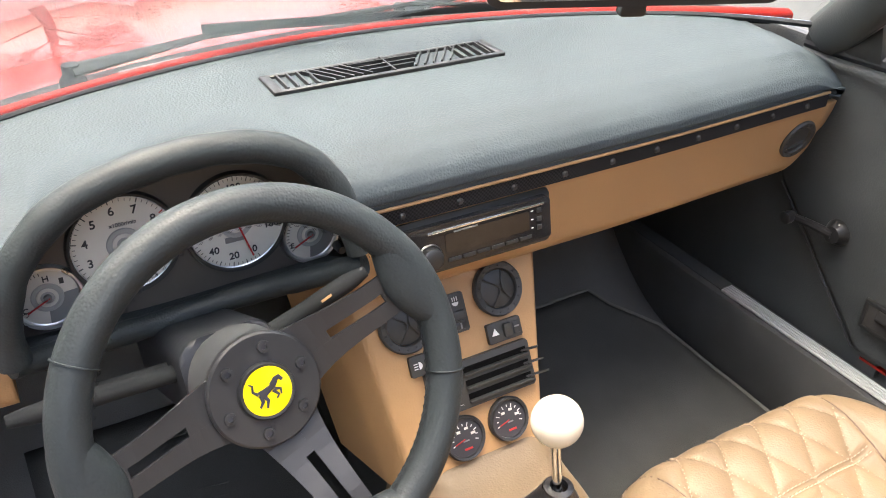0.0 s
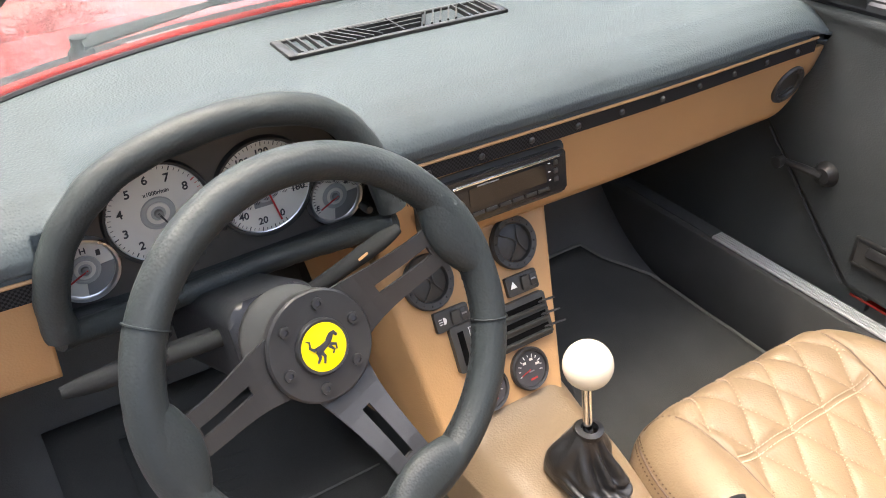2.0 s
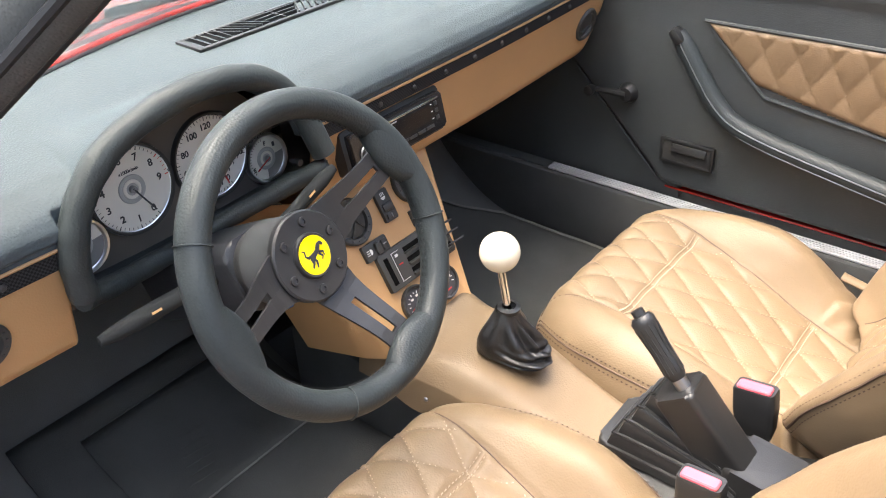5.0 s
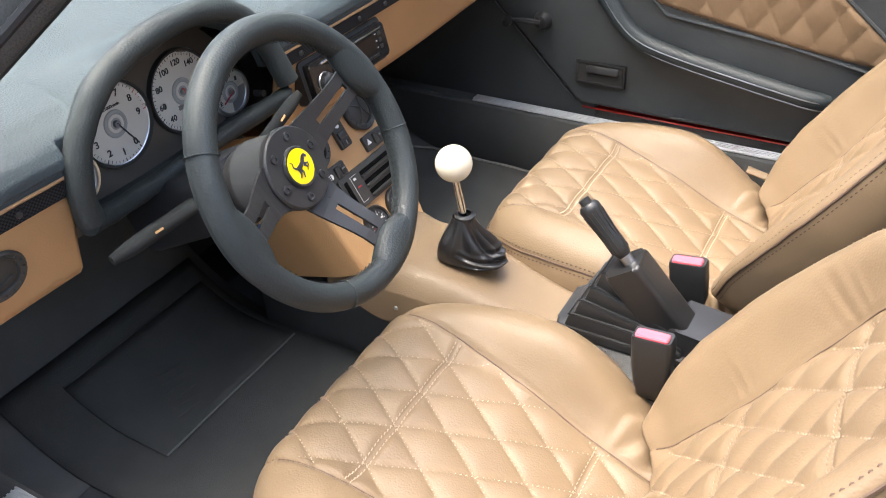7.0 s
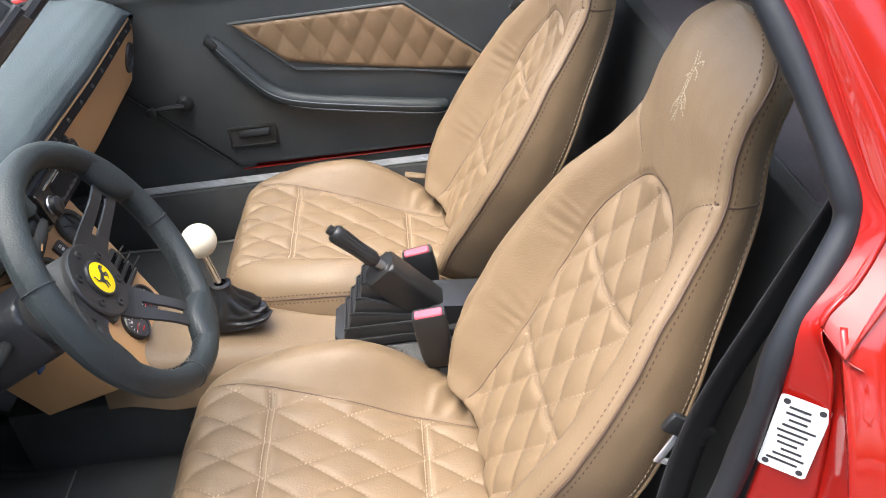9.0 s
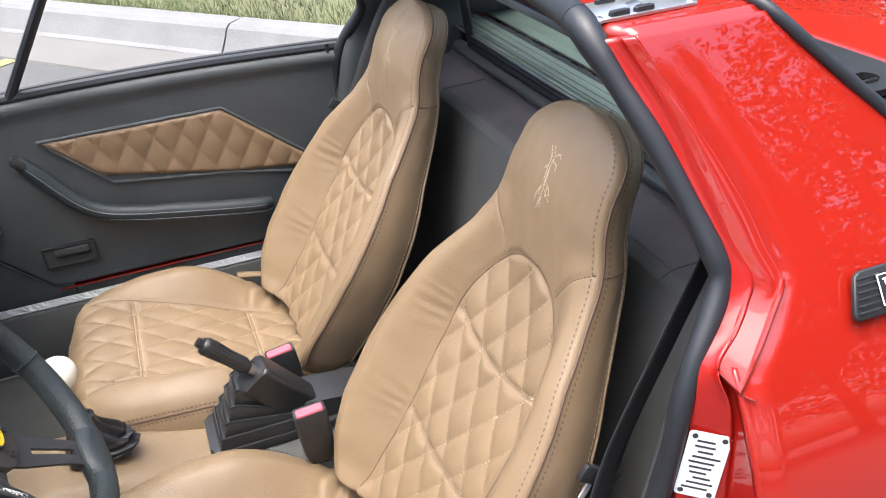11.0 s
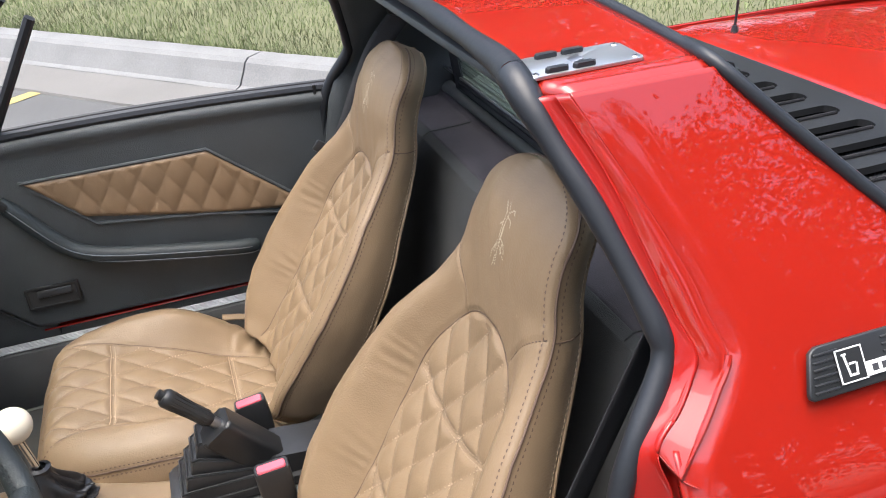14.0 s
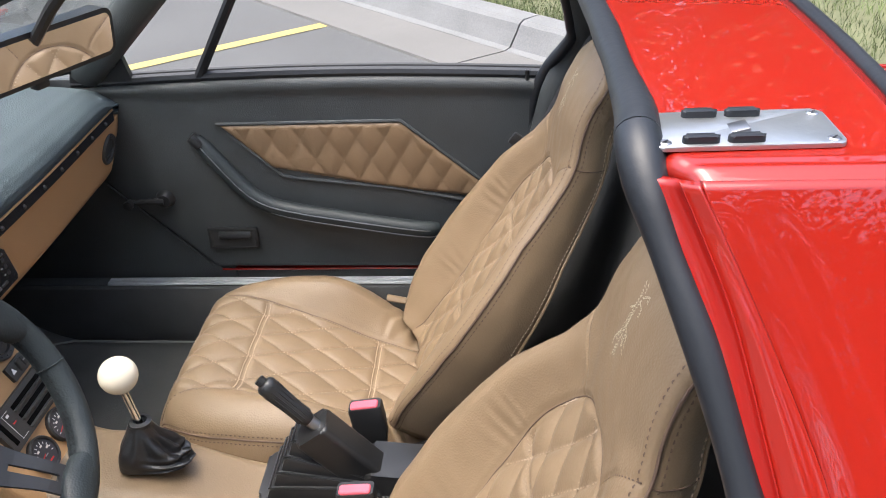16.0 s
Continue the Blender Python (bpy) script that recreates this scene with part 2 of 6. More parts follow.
def catmull(pts, n=8, closed=False):
    """A smooth run of points through pts."""
    p = [Vector(q) for q in pts]
    out = []
    k = len(p)
    for i in range(k if closed else k - 1):
        a = p[(i - 1) % k] if closed or i else p[0]
        b, c = p[i], p[(i + 1) % k]
        d = p[(i + 2) % k] if closed or i + 2 < k else p[-1]
        for s in range(n):
            t = s / n
            out.append(0.5 * (2 * b + (c - a) * t + (2 * a - 5 * b + 4 * c - d) * t * t + (3 * b - a - 3 * c + d) * t ** 3))
    if not closed:
        out.append(p[-1])
    return out


def tube(path, r, seg=10, closed=False, flat=1.0, up=(0, 0, 1), cap=True):
    """A tube along path; r is a number or a function of 0..1; flat squeezes it along up."""
    bm = bmesh.new()
    path = [Vector(q) for q in path]
    n = len(path)
    up = Vector(up)
    rings = []
    for i, q in enumerate(path):
        a = path[(i - 1) % n] if closed or i else q
        b = path[(i + 1) % n] if closed or i < n - 1 else q
        d = (b - a).normalized()
        s = d.cross(up)
        if s.length < 1e-4:
            s = d.cross(Vector((1, 0.01, 0)))
        s.normalize()
        w = s.cross(d)
        rad = r(i / max(1, n - 1)) if callable(r) else r
        rings.append([bm.verts.new(q + s * rad * math.cos(2 * math.pi * j / seg) + w * rad * flat * math.sin(2 * math.pi * j / seg)) for j in range(seg)])
    pairs = list(zip(rings, rings[1:])) + ([(rings[-1], rings[0])] if closed else [])
    for a, b in pairs:
        for j in range(seg):
            k = (j + 1) % seg
            bm.faces.new((a[j], a[k], b[k], b[j]))
    if cap and not closed:
        bm.faces.new(rings[0])
        bm.faces.new(rings[-1][::-1])
    return bm


def prism(outline, depth, m=Matrix(), bevel=0.0, seg=2):
    """An outline in x, y given depth along z, from 0 up."""
    bm = bmesh.new()
    lo = [bm.verts.new((x, y, 0)) for x, y in outline]
    hi = [bm.verts.new((x, y, depth)) for x, y in outline]
    n = len(outline)
    top = bm.faces.new(hi)
    bm.faces.new(lo[::-1])
    for i in range(n):
        j = (i + 1) % n
        bm.faces.new((lo[i], lo[j], hi[j], hi[i]))
    if bevel:
        bmesh.ops.bevel(bm, geom=list(top.edges), offset=bevel, segments=seg, affect="EDGES", profile=0.5)
    bm.transform(m)
    return bm


def rounded(w, h, r, n=5):
    """Outline of a rounded rectangle about the origin."""
    out = []
    for cx, cy, a0 in ((w / 2 - r, h / 2 - r, 0), (-w / 2 + r, h / 2 - r, 90), (-w / 2 + r, -h / 2 + r, 180), (w / 2 - r, -h / 2 + r, 270)):
        for i in range(n + 1):
            a = radians(a0 + 90 * i / n)
            out.append((cx + r * math.cos(a), cy + r * math.sin(a)))
    return out


def sheet(f, us, vs, thick=0.0, closed=False):
    """Verts and faces of the surface f(u, v), with a back face if thick."""
    us, vs = list(us), list(vs)
    nu, nv = len(us), len(vs)
    verts = [f(u, v) for v in vs for u in us]
    faces = []
    wrap = nu if closed else nu - 1
    for j in range(nv - 1):
        for i in range(wrap):
            k = (i + 1) % nu
            faces.append((j * nu + i, j * nu + k, (j + 1) * nu + k, (j + 1) * nu + i))
    return verts, faces


def thicken(verts, faces, way):
    """Gives an open sheet of quads a thickness by the vector way, and closes its rim."""
    n = len(verts)
    way = Vector(way)
    count = {}
    for f in faces:
        for a, b in zip(f, f[1:] + f[:1]):
            key = (min(a, b), max(a, b))
            count[key] = None if key in count else (a, b)
    allv = list(verts) + [Vector(v) + way for v in verts]
    allf = list(faces) + [tuple(i + n for i in f[::-1]) for f in faces]
    for e in count.values():
        if e:
            a, b = e
            allf.append((b, a, a + n, b + n))
    return allv, allf


def lerp(table, x):
    """Linear interpolation in pairs."""
    if x <= table[0][0]:
        return table[0][1]
    for (a, u), (b, v) in zip(table, table[1:]):
        if x <= b:
            return u + (v - u) * (x - a) / (b - a) if b > a else v
    return table[-1][1]


SOFTENED = {}


def smooth(table, x, w):
    """The same, softened over a width w."""
    key = (id(table), float(x), w)
    if key not in SOFTENED:
        SOFTENED[key] = sum(lerp(table, x + w * k / 3) for k in range(-3, 4)) / 7
    return SOFTENED[key]


def step(a, b, x):
    t = min(1.0, max(0.0, (x - a) / (b - a)))
    return t * t * (3 - 2 * t)


def frame_at(origin, normal, up=(0, 0, 1)):
    """A pose with z along normal and y as near to up as can be."""
    z = Vector(normal).normalized()
    x = Vector(up).cross(z).normalized()
    y = z.cross(x)
    return Matrix.Translation(origin) @ Matrix((x, y, z)).transposed().to_4x4()


def dashes(points, normals, mat, name, parent, length=0.0045, gap=0.003, w=0.0011, label="", lift=0.0006):
    """Short raised stitches along several runs of points."""
    verts, faces = [], []
    for run, nrm in zip(points, normals):
        run = [Vector(p) for p in run]
        acc = [0.0]
        for a, b in zip(run, run[1:]):
            acc.append(acc[-1] + (b - a).length)
        total = acc[-1]
        if total < length:
            continue
        arr = np.array([tuple(p) for p in run])
        nar = np.array([tuple(p) for p in nrm])

        def at(s, a):
            return Vector([np.interp(s, acc, a[:, k]) for k in range(3)])
        s = 0.0
        while s + length < total:
            p, q, n = at(s, arr), at(s + length, arr), at(s + length / 2, nar).normalized()
            d = (q - p).normalized()
            side = d.cross(n).normalized() * w
            mid = (p + q) / 2 + n * (lift + w)
            k = len(verts)
            verts += [p + side * 0.6, p - side * 0.6, mid + side, mid - side, q + side * 0.6, q - side * 0.6]
            faces += [(k, k + 1, k + 3, k + 2), (k + 2, k + 3, k + 5, k + 4)]
            s += length + gap
    return link(name, verts, faces, mat, parent, label, kind="stuff")


def words(text, size, mat, m, parent, name="lettering", depth=0.0003):
    cu = bpy.data.curves.new(name, "FONT")
    cu.body, cu.size, cu.align_x, cu.align_y, cu.extrude, cu.offset = text, size, "CENTER", "CENTER", depth, size * 0.018
    tmp = new("tmp_text", cu)
    me = bpy.data.meshes.new_from_object(tmp)
    bpy.data.objects.remove(tmp)
    bpy.data.curves.remove(cu)
    me.transform(m)
    me.materials.clear()
    me.materials.append(mat)
    ob = new(name, me)
    ob.parent = parent
    return ob


# ---- ground ----
CURB_AT, CURB_WAY = Vector((3.35, -0.13, 0)), Vector((0.757, 0.654, 0)).normalized()
CURB_OUT = Vector((CURB_WAY.y, -CURB_WAY.x, 0))


def along(s, d, z):
    """A place s metres along the kerb line, d metres beyond its foot."""
    p = CURB_AT + CURB_WAY * s + CURB_OUT * d
    return (p.x, p.y, z)


def build_ground():
    n = 12
    v, f = sheet(lambda a, b: (a, b, -0.004), np.linspace(-400, 400, n), np.linspace(-400, 400, n))
    tagged(link("ground", v, f, ASPHALT), "worn grey asphalt parking lot", "ground", kind="structure")
    v, f = sheet(lambda a, b: along(a, b, 0.12 + 0.02 * math.sin(a * 0.7) * math.sin(b * 0.5) + 0.010 * max(0, b)), np.linspace(-30, 40, 90), np.linspace(0.17, 60, 60))
    tagged(link("lawn", v, f, SOIL), "dry yellowish green lawn behind the kerb", "lawn", kind="structure")
    kerb = thing("kerb", "pale weathered concrete kerb with gutter along the lawn", "kerb", kind="structure")
    prof = [(-0.06, 0.004), (-0.02, 0.016), (0.022, 0.085), (0.045, 0.125), (0.075, 0.145), (0.17, 0.152), (0.20, 0.148), (0.20, -0.02)]
    gutter = [(-0.46, -0.004), (-0.455, 0.010), (-0.26, 0.007), (-0.062, 0.003), (-0.062, -0.02)]
    L = 3.0
    for i in range(-6, 8):
        a, b = i * L + 0.30 - L, (i + 1) * L + 0.288 - L
        for name, sec, mat in (("kerb_stone", prof, CONCRETE), ("gutter_slab", gutter, GUTTER)):
            n = len(sec)
            wob = lambda u, k: 0.004 * noise.noise((u * 3, k * 0.7, 1.0)) + 0.003 * noise.noise((u * 11, k, 5.0))
            v, f = sheet(lambda u, k: along(u, sec[int(k)][0] + wob(u, k), sec[int(k)][1] + 0.5 * wob(u + 9, k)), np.linspace(a, b, 40), range(n))
            f += [tuple(range(0, 40 * n, 40))[::-1], tuple(range(39, 40 * n, 40))]
            link(name, v, f, mat, kerb, smooth=False)
    for s0, length in ((1.45, 5.2), (4.2, 5.2)):
        way = Vector((0.84, -0.96, 0)).normalized()
        p = Vector((4.22, 1.137, 0)) + CURB_WAY * (s0 - 1.45)
        side = Vector((way.y, -way.x, 0)) * 0.05
        vv = []
        for k in range(31):
            q = p - way * (length * k / 30)
            w = 1 + 0.08 * math.sin(k * 3.1)
            vv += [q + side * w, q - side * w]
        ff = [(2 * k, 2 * k + 1, 2 * k + 3, 2 * k + 2) for k in range(30)]
        tagged(link("parking_line", vv, ff, LINE), "worn yellow painted parking bay line", "road marking", kind="structure")
    rnd = random.Random(3)
    verts, faces = [], []
    for i in range(110000):
        far = rnd.random() ** 1.8
        s, d = rnd.uniform(-7, 6), 0.2 + 7.0 * far
        p = Vector(along(s, d, 0.12 + 0.02 * math.sin(s * 0.7) * math.sin(d * 0.5) + 0.010 * d))
        h, a, w = rnd.uniform(0.015, 0.06), rnd.uniform(0, 6.3), rnd.uniform(0.0011, 0.0024) * (1 + 1.5 * far)
        side = Vector((math.cos(a), math.sin(a), 0)) * w
        lean = Vector((rnd.uniform(-1, 1), rnd.uniform(-1, 1), 0)) * h * 0.7
        k = len(verts)
        verts += [p + side, p - side, p + side * 0.7 + lean * 0.4 + Vector((0, 0, h * 0.6)), p - side * 0.7 + lean * 0.4 + Vector((0, 0, h * 0.6)), p + lean + Vector((0, 0, h))]
        faces += [(k, k + 1, k + 3, k + 2), (k + 2, k + 3, k + 4)]
    tagged(link("grass", verts, faces, GRASS, smooth=False), "short dry green grass blades on the lawn", "grass", kind="stuff")


def build_tree(at, height, spread, seed):
    rnd = random.Random(seed)
    t = thing("tree", "tall leafy tree beside the parking lot", "tree", at, "trees round the lot")
    trunk = tube(catmull([(0, 0, 0), (0.1, 0.05, height * 0.25), (0, 0.1, height * 0.55), (0.05, 0, height * 0.9)], 6), lambda k: 0.24 * (1 - 0.85 * k), 10)
    tips = []
    for i in range(16):
        a, h = i * 2.4, height * (0.14 + 0.052 * i)
        r = spread * (1.0 - 0.5 * abs(i / 16 - 0.35)) * rnd.uniform(0.6, 1.0)
        tip = Vector((r * math.cos(a), r * math.sin(a), h + r * 0.45))
        tips.append(tip)
        trunk = merge(trunk, tube(catmull([(0, 0, h), (tip.x * 0.5, tip.y * 0.5, h + r * 0.3), tip], 5), lambda k: 0.08 * (1 - 0.8 * k), 6))
    part("trunk", trunk, BARK, t)
    verts, faces = [], []
    for tip in tips + [p * 0.6 + Vector((0, 0, height * 0.25)) for p in tips] + [Vector((0, 0, height * 0.95))]:
        for c in range(9):
            o = tip + Vector((rnd.gauss(0, 1), rnd.gauss(0, 1), rnd.gauss(0, 0.7))) * spread * 0.2
            for i in range(70):
                p = o + Vector((rnd.gauss(0, 1), rnd.gauss(0, 1), rnd.gauss(0, 0.8))) * spread * 0.085
                s = rnd.uniform(0.04, 0.10)
                a = Vector((rnd.uniform(-1, 1), rnd.uniform(-1, 1), rnd.uniform(-0.5, 0.5))).normalized() * s
                b = a.cross(Vector((rnd.uniform(-1, 1), rnd.uniform(-1, 1), rnd.uniform(-1, 1)))).normalized() * s * 0.6
                k = len(verts)
                verts += [p - a, p + b, p + a, p - b]
                faces.append((k, k + 1, k + 2, k + 3))
    link("crown", verts, faces, LEAF, t, smooth=False)
    return t


# ---- car body ----
def cowl(x):
    """The plan line of the windscreen's foot."""
    return 1.255 - 0.50 * x * x


SIDE = [(0.25, -0.70), (0.45, -0.757), (0.60, -0.757), (0.70, -0.737), (0.78, -0.703), (0.85, -0.657), (1.106, -0.487), (1.2, -0.425)]
FRONT = [(0.25, 0.086), (0.815, 0.086), (0.822, 0.084), (0.86, 0.045), (0.896, 0.017), (0.971, 0.037), (1.047, 0.069), (1.106, 0.098)]


def build_body():
    body = thing("sports_car", "glossy red mid-engined targa sports car body", "car", (0, 0, 0))
    # hoop across the car
    def hoop(u, v):
        x = -0.487 + 0.974 * u
        z = 1.108 + 0.016 * (1 - (x / 0.487) ** 2) + 0.0013 * math.exp(-((abs(x) - 0.462) / 0.004) ** 2) + 0.0012 * math.exp(-((abs(x) - 0.474) / 0.003) ** 2) - 0.006 * max(0.0, (abs(x) - 0.472) / 0.015) ** 2
        y0, y1 = 0.116 - 0.006 * (1 - (x / 0.487) ** 2) - 0.019 * step(0.452, 0.487, abs(x)), -0.048 - 0.016 * (1 - (x / 0.487) ** 2)
        y = y0 + (y1 - y0) * v
        e = max(0, 0.06 - v) / 0.06
        return (x, y, z - (0.010 - 0.005 * step(0.44, 0.487, abs(x))) * e * e)
    v, f = sheet(hoop, [0.5 - 0.5 * math.copysign(1 - (1 - abs(k)) ** 2.0, -k) for k in np.linspace(-1, 1, 120)], [0, 0.02, 0.04, 0.06] + list(np.linspace(0.1, 1, 14)))
    v, f = thicken(v, f, (0, 0, -0.012))
    link("targa_bar", v, f, RED, body)
    # raised step at each end of the hoop, where it folds into the sail panel
    for s in (1, -1):
        # sail panel
        def sail(u, z):
            x = smooth(SIDE, z, 0.07)
            y0, y1 = smooth(FRONT, z, 0.010), -0.048 - (1.106 - max(z, 0.80)) * 1.03
            y = y0 + (y1 - y0) * u
            k = (0.008 * step(0.0, 0.026, y0 - y) - 0.008) * step(1.11, 0.93, z)
            g = -0.002 * math.exp(-((y - y0 + 0.030) / 0.009) ** 2) * step(0.90, 0.95, z) * step(1.10, 1.06, z)
            return (-s * (-x + k + g), y, z)
        low = list(np.linspace(0.25, 0.80, 34))
        v, f = sheet(sail, [0, 0.01, 0.02, 0.03, 0.04, 0.05, 0.06, 0.07, 0.09, 0.11, 0.13, 0.16, 0.2] + list(np.linspace(0.25, 1, 24)), low + list(np.linspace(0.80, 1.106, 70))[1:])
        n = len(v)
        v2, f2 = sheet(lambda y, z: (s * smooth(SIDE, z, 0.07), y, z), np.linspace(sail(1, 0.8)[1], -1.55, 24), low)
        where = {tuple(round(c, 5) for c in p): k for k, p in enumerate(v)}
        new_at = []
        for p in v2:
            key = tuple(round(c, 5) for c in p)
            if key not in where:
                where[key] = len(v)
                v.append(p)
            new_at.append(where[key])
        f = list(f) + [tuple(new_at[k] for k in q) for q in f2]
        v, f = thicken(v, f, (s * 0.008, 0, -0.002))
        link("rear_quarter_panel", v, f, RED, body)
        # door jamb: from the rubber seal to an inner crease, then a hollow up to the skin's front edge
        seal = [(-0.462, 0.124, 1.100), (-0.507, 0.100, 1.036), (-0.552, 0.080, 0.965), (-0.575, 0.071, 0.930), (-0.594, 0.066, 0.902), (-0.602, 0.073, 0.878), (-0.614, 0.090, 0.853), (-0.625, 0.110, 0.824), (-0.634, 0.112, 0.79), (-0.639, 0.122, 0.70), (-0.638, 0.148, 0.55), (-0.632, 0.20, 0.36)]
        inner = [(-0.478, 0.108, 1.104), (-0.522, 0.080, 1.040), (-0.568, 0.060, 0.966), (-0.590, 0.050, 0.928), (-0.611, 0.040, 0.898), (-0.621, 0.050, 0.878), (-0.632, 0.068, 0.858), (-0.645, 0.096, 0.832), (-0.660, 0.088, 0.79), (-0.665, 0.084, 0.70), (-0.668, 0.083, 0.55), (-0.668, 0.083, 0.36)]
        outer = [(-0.487, 0.098, 1.106), (-0.528, 0.066, 1.042), (-0.577, 0.034, 0.968), (-0.602, 0.023, 0.928), (-0.625, 0.016, 0.896), (-0.640, 0.036, 0.870), (-0.655, 0.060, 0.845), (-0.669, 0.086, 0.818)]
        runs = [catmull([(-s * x, y, z) for x, y, z in line], 10) for line in (seal, inner, outer)]
        def jamb(u, k):
            p = runs[0][int(k)].lerp(runs[1][int(k)], u)
            return p - Vector((0, 0.004 * math.sin(math.pi * u), 0))
        v, f = sheet(jamb, np.linspace(0, 1, 8), range(len(runs[1])))
        v, f = thicken(v, f, (s * 0.006, 0, 0))
        link("door_jamb", v, f, RED_IN, body)
        def hollow(u, k):
            p = runs[1][int(k)].lerp(runs[2][int(k)], u)
            dip = 0.007 * step(0.872, 0.905, p.z) * step(1.085, 1.03, p.z) * math.sin(math.pi * min(1, u * 1.15)) ** 2
            return p + Vector((s * dip, -dip * 0.5, -dip * 0.4))
        v, f = sheet(hollow, np.linspace(0, 1, 12), range(len(runs[2])))
        v, f = thicken(v, f, (s * 0.004, 0, -0.003))
        link("swage", v, f, RED, body)
        part("swage_edge", tube(runs[1][23:len(runs[2]) - 5], lambda k: 0.0024 * (1 - 0.85 * step(0.75, 1, k)), 8), RED, body)
        part("swage_edge", tube([p + Vector((s * 0.002, 0, 0)) for p in runs[2][40:]], lambda k: 0.0034 * (1 - 0.85 * step(0.6, 1, k)), 8), RED, body)
        lip = [runs[1][len(runs[2]) - 1], runs[2][-1]]
        v, f = sheet(lambda a, k: lip[0].lerp(lip[1], a) + Vector((s * 0.010 * k, -0.012 * k, -0.016 * math.sqrt(k) * (1 - 0.55 * a * a))), np.linspace(0, 1, 8), np.linspace(0, 1, 8))
        v, f = thicken(v, f, (s * 0.003, 0, 0))
        link("lip", v, f, RED, body)
        v, f = sheet(lambda a, z: (s * (smooth(SIDE, z, 0.07) + 0.008 + (-0.641 - smooth(SIDE, z, 0.07)) * a), 0.087 + 0.004 * a - 0.006 * math.sin(3.14 * a), z), np.linspace(0, 1, 8), np.linspace(0.30, 0.834, 20))
        v, f = thicken(v, f, (0, -0.006, 0))
        link("shut_face", v, f, RED_IN, body)
        # outer wing, sill and front wing far side, closing the shell
        v, f = sheet(lambda a, z: (s * (0.0 + lerp(SIDE, z)), 1.02 + 1.0 * a, z - 0.06 * a), np.linspace(0, 1, 14), np.linspace(0.25, 0.79, 12))
        v, f = thicken(v, f, (s * 0.01, 0, 0))
        link("front_wing", v, f, RED, body)
        part("rocker", box((0.10, 1.02, 0.16), pose(s * -0.685, 0.54, 0.27), 0.02), RED, body)
    # black trim along the rear edge of the hoop and both sails
    edge = [(0.523, -0.102, 1.056), (0.556, -0.155, 1.004), (0.597, -0.22, 0.942), (0.657, -0.31, 0.85), (0.68, -0.36, 0.805)]
    over = [(x, -0.052 - 0.017 * (1 - (x / 0.487) ** 2), 1.108 + 0.016 * (1 - (x / 0.487) ** 2)) for x in np.linspace(-0.482, 0.482, 20)]
    part("edge_trim", tube(catmull([(-x, y, z) for x, y, z in edge[::-1]] + over + edge, 6), 0.0068, 10), RUBBER, body)
    # bonnet
    def bonnet(u, v):
        x = -0.66 + 1.32 * u
        y = cowl(x) + 0.085 + 1.0 * v
        return (x, y, 0.822 - 0.05 * v - 0.10 * v * v - 0.03 * abs(2 * u - 1) ** 3 + 0.006 * step(0.28, 0.30, abs(2 * u - 1)))
    v, f = sheet(bonnet, np.linspace(0, 1, 50), np.linspace(0, 1, 30))
    v, f = thicken(v, f, (0, 0, -0.01))
    link("bonnet", v, f, RED, body)
    # red scuttle strip under the windscreen and black mesh ahead of it
    v, f = sheet(lambda u, k: (u, cowl(u) + 0.004 + 0.022 * k, 0.842 + 0.006 * math.sin(k * 3.14)), np.linspace(-0.63, 0.63, 50), np.linspace(0, 1, 5))
    v, f = thicken(v, f, (0, 0, -0.012))
    link("scuttle_strip", v, f, RED_DULL, body)
    v, f = sheet(lambda u, k: (u, cowl(u) + 0.026 + 0.062 * k, 0.828 - 0.004 * math.sin(k * 3.14)), np.linspace(-0.62, 0.62, 50), np.linspace(0, 1, 5))
    v, f = thicken(v, f, (0, 0, -0.01))
    link("scuttle_mesh", v, f, MESHY, body)
    for s in (1, -1):
        v, f = sheet(lambda a, y: (s * (0.556 + 0.136 * a), y, 0.803 - 0.012 * a ** 6), np.linspace(0, 1, 8), np.linspace(-0.722, -0.20, 10))
        v, f = thicken(v, f, (0, 0, -0.012))
        link("shoulder", v, f, RED, body)
    # boot lid
    def boot(u, v):
        x, y = -0.692 + 1.384 * u, -0.722 - 0.80 * v
        return (x, y, 0.803 - 0.03 * v * v - 0.012 * abs(2 * u - 1) ** 8 + 0.004 * step(0.05, 0.07, v))
    v, f = sheet(boot, np.linspace(0, 1, 40), np.linspace(0, 1, 20))
    v, f = thicken(v, f, (0, 0, -0.02))
    link("boot_lid", v, f, RED, body)
    # louvred engine cover
    def louvred(n=13, w=1.10, y0=-0.20, y1=-0.72, s0=-0.235, s1=-0.645, gap=0.040):
        """A flat plate with long round-ended slots."""
        vv, ff = [], []
        def poly(pts):
            k = len(vv)
            vv.extend((x, y, 0.812) for x, y in pts)
            ff.append(tuple(range(k, k + len(pts))))
        pitch = w / (n + 0.5)
        for i in range(n):
            c = -w / 2 + pitch * (i + 0.75)
            a, b = c - gap / 2, c + gap / 2
            left = -w / 2 if i == 0 else c - pitch / 2
            right = w / 2 if i == n - 1 else c + pitch / 2
            arc = [(c + gap / 2 * math.cos(t), s1 - 0.014 * math.sin(t)) for t in np.linspace(0, math.pi, 9)]
            poly([(left, y1), (a, y1)] + arc[::-1][:1] + [(left, s1)])
            poly([(b, y1), (right, y1), (right, s1)] + arc[:1])
            poly([(a, y1), (b, y1)] + arc)
            poly([(left, s1), (a, s1), (a, s0), (left, s0)])
            poly([(b, s1), (right, s1), (right, s0), (b, s0)])
            poly([(left, s0), (a, s0), (b, s0), (right, s0), (right, y0), (left, y0)])
        return thicken(vv, ff, (0, 0, -0.012))
